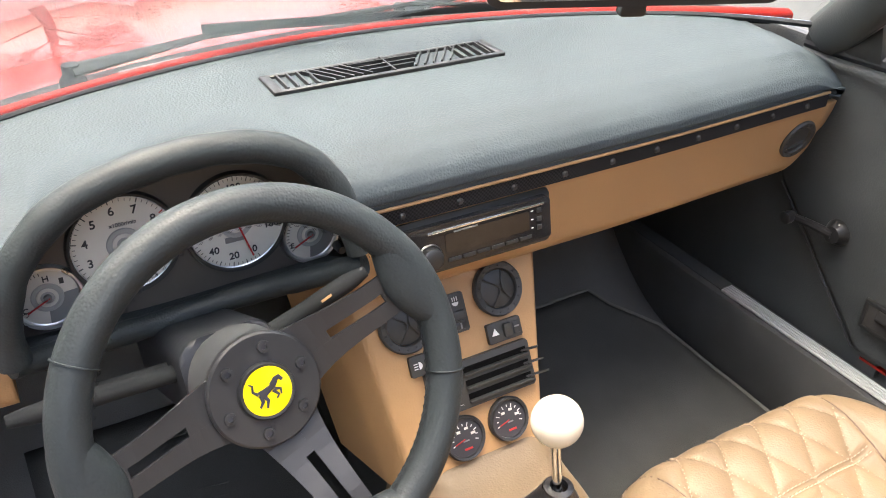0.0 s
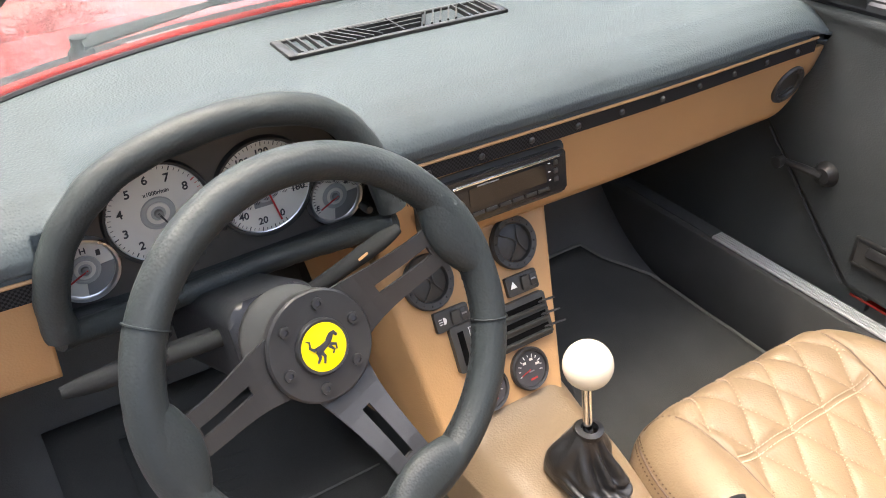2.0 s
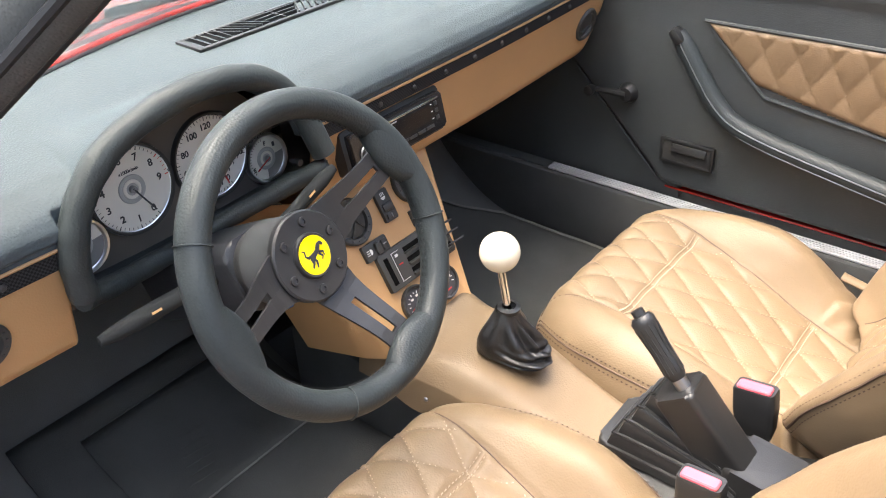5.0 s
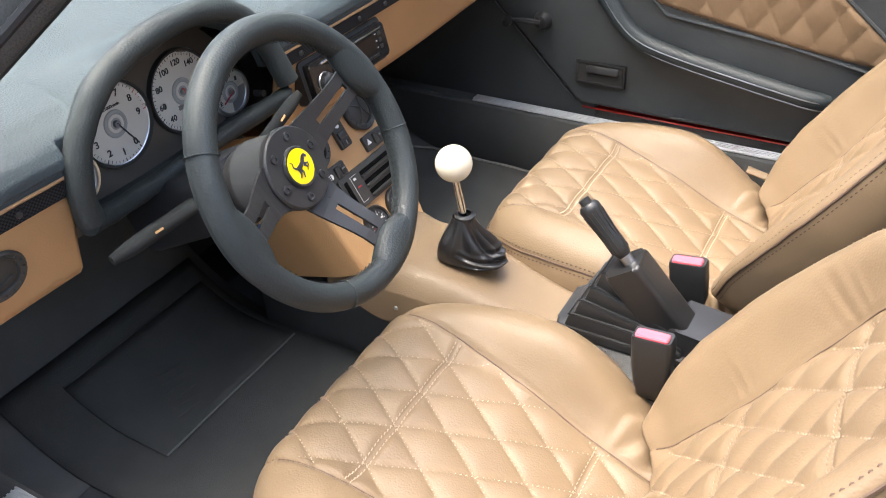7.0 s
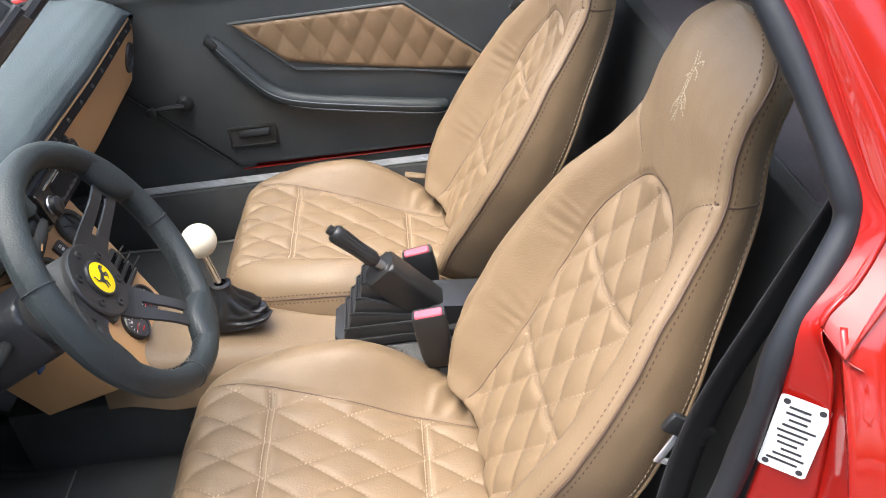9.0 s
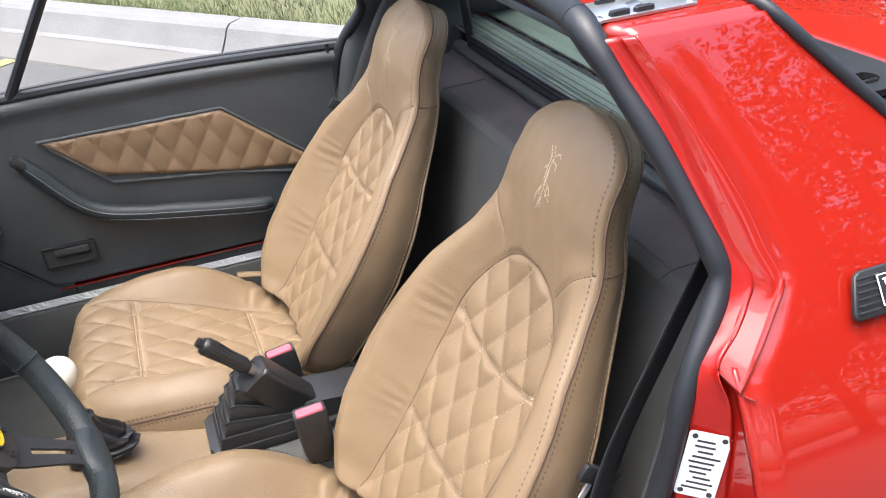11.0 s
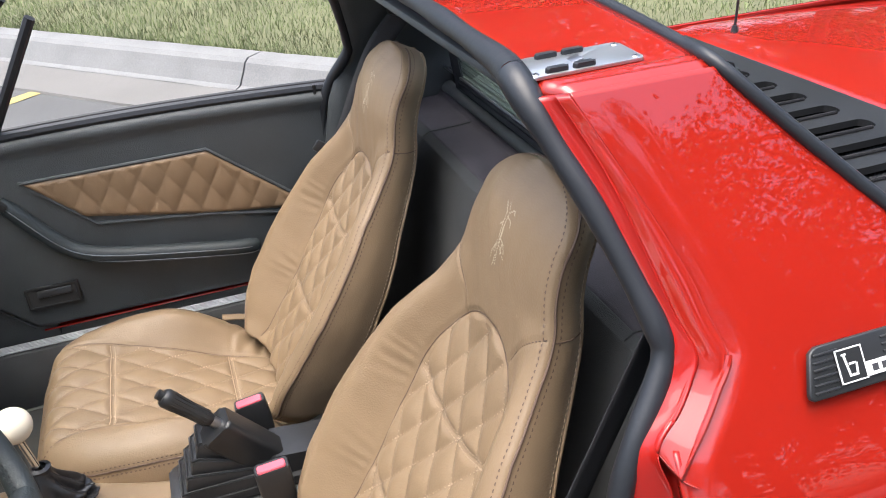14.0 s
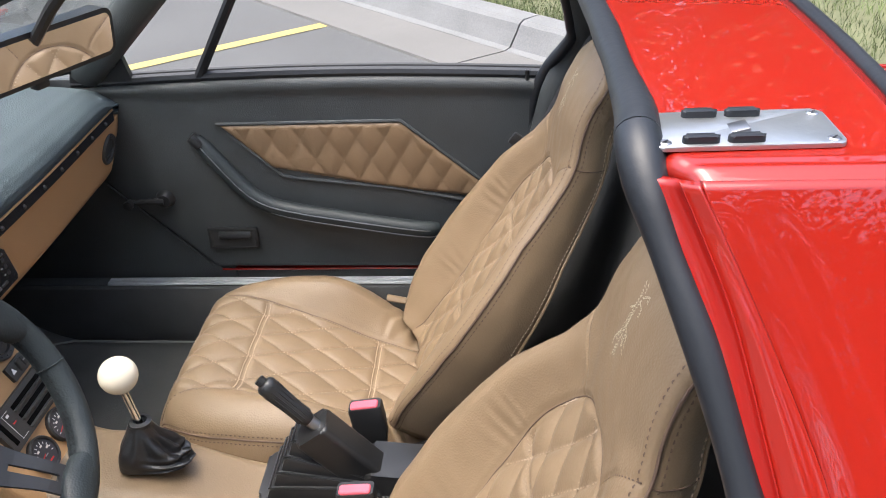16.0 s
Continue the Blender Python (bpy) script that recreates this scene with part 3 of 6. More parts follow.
    v, f = louvred()
    deck = link("engine_cover", v, f, PLASTIC, body, "black louvred engine cover", smooth=False)
    for i in range(13):
        x = -0.55 + 1.10 / 13.5 * (i + 0.75)
        part("louvre_lip", box((0.010, 0.40, 0.006), pose(x - 0.022, -0.44, 0.8135, 0, 22, 0), 0.002), CARBON, deck)
    part("mesh_panel", box((1.10, 0.50, 0.004), pose(0, -0.44, 0.791)), MESHY, deck)
    part("engine_bay_floor", box((1.2, 0.6, 0.01), pose(0, -0.45, 0.70)), DARK, deck)
    # underside and dark inner shell
    part("underbody", box((1.30, 2.9, 0.02), pose(0, 0.2, 0.17)), DARK, body)
    part("front_bulkhead", box((1.28, 0.02, 0.62), pose(0, 1.42, 0.49)), UNDER, body)
    ant = thing("antenna", "short black rubber whip aerial on the rear wing", "antenna", (0.536, -0.84, 0.79))
    part("base", lathe([(0, 0), (0.013, 0), (0.013, 0.004), (0.008, 0.02), (0.005, 0.03), (0, 0.03)]), RUBBER, ant)
    part("whip", tube([(0, 0, 0.02), (0.002, -0.01, 0.2), (0.004, -0.02, 0.36)], 0.0032, 8), RUBBER, ant)
    bad = thing("boot_badge", "round yellow enamel badge on the boot lid", "badge", (-0.12, -0.95, 0.786))
    part("rim", lathe([(0, 0.0), (0.030, 0.0), (0.030, 0.004), (0.026, 0.005), (0, 0.0045)]), STEEL, bad)
    part("disc", lathe([(0, 0.0046), (0.0255, 0.0053), (0.0255, 0.006), (0, 0.0068)]), YELLOW, bad)


SEAL = [(-0.436, 0.125, 1.108), (-0.466, 0.121, 1.086), (-0.493, 0.109, 1.053), (-0.525, 0.091, 1.008), (-0.561, 0.075, 0.956), (-0.588, 0.064, 0.915), (-0.598, 0.062, 0.893), (-0.609, 0.076, 0.865), (-0.623, 0.102, 0.828), (-0.631, 0.118, 0.79), (-0.636, 0.127, 0.75), (-0.637, 0.137, 0.70), (-0.637, 0.155, 0.62), (-0.632, 0.20, 0.47), (-0.628, 0.25, 0.37)]


def build_seals():
    path = [(x, 0.122 - 0.004 * (1 - (x / 0.45) ** 2), 1.110 + 0.014 * (1 - (x / 0.45) ** 2)) for x in np.linspace(0.395, -0.395, 12)]
    full = [(-x, y, z) for x, y, z in SEAL[::-1]] + path + SEAL
    def rad(k):
        u = k * (len(full) - 1)
        return 0.0116 + 0.0045 * math.exp(-((k - 0.655) / 0.030) ** 2) + 0.0045 * math.exp(-((k - 0.345) / 0.030) ** 2) + 0.0006 * math.sin(u * 3)
    t = thing("door_seal", "thick black rubber weather seal round the door opening", "weather seal")
    run = catmull(full, 8)
    last = len(run) - 1
    cuts = [0, int(last * 0.345), int(last * 0.655), last]
    for name, a, b in zip(("pillar_run", "roof_run", "pillar_run"), cuts, cuts[1:]):
        part(name, tube(run[a:b + 1], lambda k: rad((a + (b - a) * k) / last), 14, cap=False), RUBBER, t)


def build_hoop_plate():
    t = thing("latch_plate", "polished aluminium roof latch plate with black rubber stops", "latch plate", (-0.426, 0.060, 1.1125))
    m = pose(0, 0, 0.0, -3.5, 0, 92)
    part("plate", prism(rounded(0.118, 0.052, 0.006), 0.003, m, 0.001), PLATE, t)
    for x, y in ((0.030, 0.019), (0.002, 0.019), (0.022, -0.019), (-0.006, -0.019)):
        part("rubber_stop", prism(rounded(0.023, 0.0065, 0.003), 0.0045, m @ pose(x, y, 0.003), 0.002), RUBBER, t)
    part("notch", box((0.022, 0.014, 0.003), m @ pose(0.006, 0, 0.0018, 0, 14, 0), 0.001), STEEL, t, "worn steel latch notch")
    for x, y in ((0.052, 0.019), (0.052, -0.019), (-0.052, 0.019), (-0.052, -0.019)):
        sc = part("screw", lathe([(0, 0.0034), (0.003, 0.0038), (0.0042, 0.003), (0.0042, 0.002)], m @ pose(x, y, 0.0002), 14), STEEL, t)
        part("slot", box((0.005, 0.0008, 0.0006), m @ pose(x, y, 0.0042, 0, 0, 40)), INK, sc)


def build_side_vent():
    """Black slatted vent badge on the sail panel."""
    o = Vector((-0.648, -0.104, 0.866))
    m = frame_at(o + Vector((-0.835, 0, 0.55)) * 0.006, (-0.835, 0.005, 0.55), (0, 0, 1))
    t = thing("side_vent", "black ribbed air vent with a white marque plate", "vent", tuple(o))
    inv = Matrix.Translation(-o)
    m = inv @ m
    L = 0.30
    way = -1 if (m.to_3x3() @ Vector((1, 0, 0))).y > 0 else 1
    out = [(-0.046, 0.022), (-0.050, 0.019), (-0.060, -0.014), (-0.060, -0.019), (-0.056, -0.022), (L - 0.03, -0.022), (L - 0.02, -0.012), (L - 0.04, 0.024), (-0.042, 0.024)]
    pts = [(x * way, y) for x, y in out]
    part("backing", prism(pts if way > 0 else pts[::-1], 0.0045, m, 0.002, 3), PLASTIC, t)
    for i in range(6):
        y = -0.0155 + i * 0.0064
        part("slat", box((0.026, 0.0026, 0.003), m @ pose(way * (-0.042 + 0.0014 * i), y, 0.0045), 0.001), PLASTIC, t)
        part("slat", box((L - 0.06, 0.0026, 0.003), m @ pose(way * (L / 2 - 0.006), y, 0.0045), 0.001), PLASTIC, t)
    part("marque_plate", box((0.027, 0.029, 0.002), m @ pose(way * -0.0135, 0.001, 0.0062)), PLASTIC, t)
    for x, y, w, h in ((-0.027, 0.001, 0.0012, 0.030), (0.000, 0.001, 0.0012, 0.030), (-0.0135, 0.0156, 0.0282, 0.0012), (-0.0135, -0.0136, 0.0282, 0.0012)):
        part("white_border", box((w, h, 0.0010), m @ pose(way * x, y, 0.0070)), WHITE, t)
    part("emblem", merge(box((0.0022, 0.020, 0.0010), m @ pose(way * -0.0182, 0.001, 0.0070, 0, 0, 8 * way)), box((0.009, 0.0020, 0.0010), m @ pose(way * -0.0128, -0.0080, 0.0071)),
                         box((0.0020, 0.010, 0.0010), m @ pose(way * -0.0088, -0.003, 0.0072, 0, 0, -8 * way)), box((0.007, 0.0018, 0.0010), m @ pose(way * -0.0126, 0.0022, 0.0074)), box((0.005, 0.0016, 0.0010), m @ pose(way * -0.0195, 0.0110, 0.0073))), WHITE, t)
    part("name_bar", box((0.082, 0.0125, 0.0015), m @ pose(way * 0.0425, -0.0068, 0.0064)), WHITE, t)
    for i in range(7):
        part("bar", box((0.0062, 0.0062, 0.0006), m @ pose(way * (0.010 + i * 0.0103), -0.0068, 0.0074)), INK, t)


def build_sticker():
    o = (-0.6555, 0.1060, 0.722)
    t = thing("jamb_sticker", "white printed data sticker on the red door jamb", "sticker", o)
    m = frame_at((0, 0, 0), (-0.82, 0.56, 0.05), (0.0, -0.16, 1))
    part("label", prism(rounded(0.040, 0.082, 0.004), 0.0006, m), PAPER, t)
    rnd = random.Random(4)
    for i in range(10):
        w = rnd.uniform(0.014, 0.028)
        part("bar", box((w, 0.0022, 0.0004), m @ pose(rnd.uniform(-0.003, 0.003), 0.030 - i * 0.0066, 0.0009)), INK, t)
    for x, y in ((-0.014, 0.035), (0.014, 0.035), (-0.014, -0.035), (0.014, -0.035)):
        part("mark", prism([(0.003 * math.cos(a), 0.003 * math.sin(a)) for a in np.linspace(0, 6.28, 9)[:-1]], 0.0004, m @ pose(x, y, 0.0008)), INK, t)


def lining_y(z):
    """The front edge of the lining, just behind the seal."""
    tab = sorted((p[2], p[1]) for p in SEAL)
    return lerp(tab, z) - 0.004


def build_cabin_shell():
    floor = thing("floor", "black carpeted car floor and footwells", "floor", kind="structure")
    part("floor_pan", box((1.22, 1.30, 0.02), pose(0, 0.60, 0.205)), CARPET, floor)
    for s in (1, -1):
        v, f = sheet(lambda a, b: (s * (0.06 + 0.54 * a), 1.10 + 0.30 * b, 0.216 + 0.22 * b * b), np.linspace(0, 1, 8), np.linspace(0, 1, 12))
        v, f = thicken(v, f, (0, 0.01, -0.01))
        link("toe_board", v, f, UNDER, floor)
        part("sill_side", box((0.02, 1.70, 0.16), pose(s * 0.608, 0.60, 0.277), 0.006), CARPET, floor)
        part("kick_panel", box((0.02, 0.66 if s > 0 else 0.40, 0.46), pose(s * 0.652, 1.10 if s > 0 else 1.23, 0.585), 0.006), VINYL, floor)
        part("sill_top", box((0.075, 1.66, 0.012), pose(s * 0.650, 0.60, 0.352)), VINYL, floor)
    # carpet mats that run up the toe board, each with a dusty bound edge
    def lie(y):
        return 0.222 + 0.22 * max(0.0, (y - 1.10) / 0.30) ** 2
    mat = thing("passenger_floor_mat", "black carpet floor mat with a dusty bound edge", "floor mat", (0.33, 1.0, 0.216))
    side = lambda y: 0.588 - 0.11 * step(1.13, 1.27, y)
    def passenger(a, b):
        y = 0.74 + 0.51 * b
        return (0.125 + (side(y) - 0.125) * a - 0.33, y - 1.0, lie(y) + 0.003 * noise.noise((a * 5, b * 5, 2.0)) - 0.216)
    v, f = sheet(passenger, np.linspace(0, 1, 24), np.linspace(0, 1, 24))
    v, f = thicken(v, f, (0, 0, -0.006))
    link("carpet", v, f, MATTING, mat)
    rim = [passenger(1, b) for b in np.linspace(0, 1, 16)] + [passenger(a, 1) for a in np.linspace(0.94, 0, 14)]
    part("edging", tube(rim, 0.0032, 8), DUSTY, mat, "dusty grey bound edge")
    mat = thing("driver_floor_mat", "black carpet floor mat with a scuffed rubber heel pad", "floor mat", (-0.28, 1.05, 0.216))
    def driver(a, b):
        x, y = -0.50 + 0.42 * a, 0.76 + 0.52 * b
        return (x + 0.28, y - 1.05, lie(y) + 0.003 * noise.noise((a * 5, b * 5, 6.0)) - 0.216)
    v, f = sheet(driver, np.linspace(0, 1, 20), np.linspace(0, 1, 24))
    v, f = thicken(v, f, (0, 0, -0.006))
    link("carpet", v, f, MATTING, mat)
    def heel(a, b):
        x, y = -0.41 + 0.31 * a, 1.03 + 0.21 * b
        return (x + 0.28, y - 1.05, lie(y) + 0.0045 - 0.216)
    v, f = sheet(heel, np.linspace(0, 1, 10), np.linspace(0, 1, 12))
    v, f = thicken(v, f, (0, 0, -0.003))
    pad = link("heel_pad", v, f, MATTING, mat, "scuffed black rubber heel pad")
    for b in (0.0, 1.0):
        part("edging", tube([heel(a, b) for a in np.linspace(0, 1, 8)], 0.0018, 6), DUSTY if b == 0 else MATTING, pad)
    for i in range(6):
        part("rib", tube([heel(0.22 + 0.03 * i, 0.20 + 0.085 * i), heel(0.36 + 0.03 * i, 0.17 + 0.085 * i)], 0.0016, 6), MATTING, pad)
    # rear bulkhead, shelf and linings
    rear = thing("rear_bulkhead", "black carpeted bulkhead and shelf behind the seats", "bulkhead", kind="structure")
    prof = [(0.16, 0.20), (0.05, 0.45), (-0.008, 0.72), (-0.020, 0.750), (-0.036, 0.759)]
    v, f = sheet(lambda x, k: (x, *[np.interp(k, range(5), [p[i] for p in prof]) for i in (0, 1)]), np.linspace(-0.60, 0.60, 30), np.linspace(0, 4, 40))
    v, f = thicken(v, f, (0, -0.02, -0.01))
    link("carpet", v, f, CARPET, rear)
    def shelf(x, k):
        return (x, -0.036 - 0.098 * k, 0.759 + 0.004 * k + 0.0012 * math.sin(x * 37 + 3 * math.sin(x * 11)) * math.sin(k * math.pi) + 0.016 * step(0.86, 1.0, k) ** 2)
    v, f = sheet(shelf, np.linspace(-0.60, 0.60, 90), np.linspace(0, 1, 14))
    v, f = thicken(v, f, (0, 0, -0.012))
    link("shelf", v, f, SHELF, rear, "worn purple-black carpet on the shelf")
    for x in (0.39, -0.39):
        part("shelf_seam", tube([(x, -0.022, 0.752)] + [tuple(Vector(shelf(x, k)) + Vector((0, 0, 0.001))) for k in np.linspace(0, 0.9, 8)], 0.0016, 6), CARPET, rear)
    part("sill_trim", tube([(x, -0.143, 0.782) for x in np.linspace(-0.58, 0.58, 20)], 0.015, 12, flat=0.8, up=(0, 0.4, 1)), VINYL, rear, "black vinyl trim under the rear window")
    part("shelf_seam", tube([(0.03, -0.017, 0.748), (0.03, -0.004, 0.71), (0.03, 0.035, 0.52)], 0.0026, 6), CARPET, rear)
    for s in (1, -1):
        v, f = sheet(lambda a, z: (s * (min(0.612, -lerp(SIDE, z) - 0.040) - 0.02 * a), lining_y(z) + (max(-0.18, -0.03 - (1.106 - z) * 1.03) - lining_y(z)) * a, z), np.linspace(0, 1, 10), np.linspace(0.30, 1.09, 40))
        v, f = thicken(v, f, (s * 0.006, 0, 0))
        link("side_lining", v, f, VINYL, rear)
    # rear window
    win = thing("rear_window", "tinted vertical rear window in a black rubber frame", "window", kind="structure")
    v, f = sheet(lambda a, b: ((-0.50 + 1.0 * a) * (1 - 0.10 * b), -0.150 + 0.06 * b, 0.806 + 0.274 * b), np.linspace(0, 1, 4), np.linspace(0, 1, 4))
    v, f = thicken(v, f, (0, -0.005, 0))
    pane = link("pane", v, f, TINTED, win, smooth=False)
    pane.visible_shadow = False
    for z, y, r in ((0.800, -0.150, 0.010), (0.815, -0.144, 0.005), (1.083, -0.090, 0.012)):
        part("window_frame", tube([(x * (1 if z < 1 else 0.88), y, z) for x in np.linspace(-0.51, 0.51, 12)], r, 8), RUBBER, win)
    for s in (1, -1):
        part("window_frame", tube([(s * 0.51, -0.150, 0.80), (s * 0.45, -0.09, 1.085)], 0.012, 8), RUBBER, win)
    part("outer_ledge", box((1.30, 0.066, 0.010), pose(0, -0.190, 0.8185, -2, 0, 0), 0.002), LEDGE, win, "dull grey-green ledge outside the glass")
    # strip over the black cover, its grey-green standing in for mirrored sky
    part("outer_ledge", box((1.33, 0.090, 0.006), pose(0, -0.300, 0.8165, 2, 0, 0), 0.002), LEDGE, win, "front edge of the black engine cover, coloured grey-green for reflected sky")
    for y, z, r in ((-0.143, 0.8225, 0.0028), (-0.166, 0.8245, 0.0034), (-0.176, 0.8238, 0.0018), (-0.190, 0.8240, 0.0024), (-0.208, 0.8232, 0.002), (-0.258, 0.8180, 0.0024)):
        part("beading", tube([(x, y, z) for x in np.linspace(-0.64, 0.64, 8)], r, 6), STEEL if y in (-0.143, -0.176) else LEDGE, win, "dull bright metal beading")
    for i in range(4):
        part("gasket_rib", tube([(x, -0.227 - 0.005 * i, 0.8165) for x in np.linspace(-0.64, 0.64, 8)], 0.0021, 6), RUBBER, win, "black ribbed rubber gasket")
    for s in (1, -1):
        def inside(a, z):
            y0, y1 = -0.160, -0.062 - (1.106 - z) * 1.03
            return (s * (-lerp(SIDE, z) - 0.020), y0 + (min(y0 - 0.001, y1) - y0) * a, z)
        v, f = sheet(inside, np.linspace(0, 1, 10), np.linspace(0.82, 1.00, 20))
        v, f = thicken(v, f, (s * 0.004, 0, 0))
        link("sail_lining", v, f, VINYL, win, "black lining inside the sail panel")
    part("headliner", box((0.95, 0.17, 0.012), pose(0, 0.03, 1.088), 0.004), VINYL, win)
    # windscreen with its pillars and header
    scr = thing("windscreen", "raked windscreen with black frame", "windscreen", kind="structure")
    def screen(u, v):
        e = 2 * u - 1
        foot = (0.630 * e, cowl(0.630 * e) - 0.004 - 0.060 * abs(e) ** 8, 0.842)
        head = (0.469 * e, 0.765 - 0.076 * e * e, 1.121 - 0.012 * e * e)
        x, y, z = (a + (b - a) * v for a, b in zip(foot, head))
        return (x, y, z + 0.015 * math.sin(v * math.pi))
    v, f = sheet(screen, np.linspace(0, 1, 30), np.linspace(0, 1, 12))
    v, f = thicken(v, f, (0, 0.003, 0.004))
    pane = link("pane", v, f, GLASS, scr)
    pane.visible_shadow = False
    for e in (-1, 1):
        foot, head = Vector((e * 0.640, 1.001, 0.828)), Vector((e * 0.469, 0.689, 1.109))
        run = [foot + (head - foot) * k for k in np.linspace(0, 1, 8)]
        part("pillar", tube(run, 0.036, 16, flat=0.8, up=(e, 0, 0.3)), VINYL, scr, "black trimmed windscreen pillar")
        for dx, dy, r in ((-0.006, -0.034, 0.006), (0.020, -0.026, 0.005)):
            part("weather_strip", tube([p + Vector((e * dx, dy, -0.010)) for p in run], r, 8), RUBBER, scr)
    part("header", tube([screen(k, 1.0) for k in np.linspace(0, 1, 20)], 0.016, 10), VINYL, scr)
    part("screen_seal", tube([Vector(screen(k, 0.0)) + Vector((0, 0.004, -0.002)) for k in np.linspace(0.01, 0.99, 40)], 0.006, 6), RUBBER, scr)


def build_sill_strip():
    for s in (1, -1):
        t = thing("sill_strip", "scuffed bright aluminium door sill strip", "sill strip", (s * 0.62, 0.45, 0.3605))
        part("strip", box((0.026, 1.20, 0.004), pose(0, 0, 0), 0.0012), SILL, t)
        for x in (-0.008, -0.002, 0.004, 0.010):
            part("rib", box((0.003, 1.20, 0.002), pose(x, 0, 0.003), 0.0006), SILL, t)


# ---- dashboard ----
ARCH = [(-0.463, 0.928, 0.712), (-0.462, 0.928, 0.755), (-0.442, 0.930, 0.805), (-0.395, 0.932, 0.848), (-0.325, 0.932, 0.869), (-0.255, 0.930, 0.872), (-0.195, 0.928, 0.853), (-0.158, 0.922, 0.808), (-0.140, 0.908, 0.745)]
HOOD = sorted((q.x, q.z) for q in catmull(ARCH, 8) if q.z > 0.76)


def build_dashboard():
    dash = thing("dashboard", "black padded dashboard with a tan leather fascia", "dashboard", (0, 0.9, 0.7))
    inv = Matrix.Translation((0, -0.9, -0.7))
    prof = [(0.945, 0.772), (0.930, 0.774), (0.922, 0.781), (0.922, 0.792), (0.929, 0.805), (0.946, 0.817), (0.975, 0.826), (1.03, 0.831), (1.10, 0.834), (1.18, 0.837), (1.25, 0.839)]
    ks = np.linspace(0, len(prof) - 1, 50)
    def pad(x, k):
        y = np.interp(k, range(len(prof)), [p[0] for p in prof])
        z = np.interp(k, range(len(prof)), [p[1] for p in prof])
        if y > 0.95:
            y = 0.95 + (y - 0.95) * (cowl(x) - 0.004 - 0.95) / 0.30
        if -0.464 < x < -0.140:
            top = lerp(HOOD, x) - 0.003
            y = max(y, 0.934 + 0.02 * (y - 0.92))
            z += max(0.0, top - z) * step(1.075, 0.94, y)
        e = step(0.50, 0.625, abs(x))
        y += 0.012 * step(0.2, 0.65, abs(x))
        z -= 0.030 * e * e * step(0.772, 0.80, z)
        return (x, y - 0.9, z - 0.7)
    v, f = sheet(pad, sorted(list(np.linspace(-0.64, 0.612, 170)) + list(np.linspace(-0.468, -0.38, 40)) + list(np.linspace(-0.20, -0.136, 40))), ks)
    v, f = thicken(v, f, (0, 0.004, -0.012))
    link("pad", v, f, PAD, dash, "black grained padded dash top")
    # carbon strip with screws and tan piping
    for a, b in ((-0.64, -0.455), (-0.125, 0.585)):
        v, f = sheet(lambda x, k: (x, 0.926 + 0.012 * step(0.2, 0.65, abs(x)) - 0.9 - 0.0 * k, 0.750 + 0.018 * k - 0.7), np.linspace(a, b, 30), (0, 1))
        v, f = thicken(v, f, (0, 0.006, 0))
        strip = link("trim_strip", v, f, CARBON, dash, "black carbon weave trim strip", smooth=False)
        part("piping", tube([(x, 0.926 + 0.012 * step(0.2, 0.65, abs(x)) - 0.9, 0.771 - 0.7) for x in np.linspace(a, b, 30)], 0.0022, 6), TAN_LIFTED, dash, "tan piping")
        for x in np.arange(a + 0.04, b, 0.0695):
            part("screw", lathe([(0, 0.003), (0.0028, 0.0024), (0.0042, 0)], pose(x, 0.9255 + 0.012 * step(0.2, 0.65, abs(x)) - 0.9, 0.759 - 0.7, 90), 10), SATIN, strip)
    # tan fascia
    fp = [(0.930, 0.752), (0.932, 0.740), (0.945, 0.690), (0.954, 0.646), (0.963, 0.634), (0.99, 0.630), (1.08, 0.65)]
    def fascia(a, b):
        def g(u, k):
            x = a + (b - a) * u
            y = np.interp(k, range(len(fp)), [p[0] for p in fp])
            z = np.interp(k, range(len(fp)), [p[1] for p in fp])
            cut = step(0.575, 0.635, abs(x))
            z = z + cut * 0.035 * step(0.72, 0.66, z)
            return (x, y + 0.012 * step(0.2, 0.65, abs(x)) - 0.9, z - 0.7)
        v, f = sheet(g, np.linspace(0, 1, 50), np.linspace(0, len(fp) - 1, 30))
        return thicken(v, f, (0, 0.008, 0))
    for a, b in ((-0.64, -0.470), (-0.132, 0.613)):
        v, f = fascia(a, b)
        link("fascia", v, f, TAN_LIFTED, dash, "tan leather fascia panel")
    part("under_tray", box((1.2, 0.30, 0.02), pose(0, 1.14 - 0.9, 0.672 - 0.7)), UNDER, dash)
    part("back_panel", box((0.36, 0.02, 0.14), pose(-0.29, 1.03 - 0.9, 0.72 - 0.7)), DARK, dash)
    # demister grille
    g = thing("dash_vent", "long black demister grille with angled slats", "vent", (0.005, 1.135, 0.8335))
    tilt = pose(0, 0, 0.0, 1.0, 0, 0)
    part("surround", merge(box((0.306, 0.007, 0.008), tilt @ pose(0, -0.0235, 0.002), 0.002), box((0.306, 0.007, 0.008), tilt @ pose(0, 0.0235, 0.002), 0.002),
                           box((0.012, 0.054, 0.008), tilt @ pose(-0.147, 0, 0.002), 0.002), box((0.012, 0.054, 0.008), tilt @ pose(0.147, 0, 0.002), 0.002)), PLASTIC, g)
    # flat dark sheet just under the slats, painting the shade below them
    part("duct_shade", box((0.29, 0.046, 0.003), tilt @ pose(0, 0, -0.0005)), DARK, g)
    for s in (1, -1):
        for i in range(4):
            part("slat", box((0.0022, 0.042, 0.008), tilt @ pose(s * (0.134 - i * 0.0125), 0, 0.003)), PLASTIC, g)
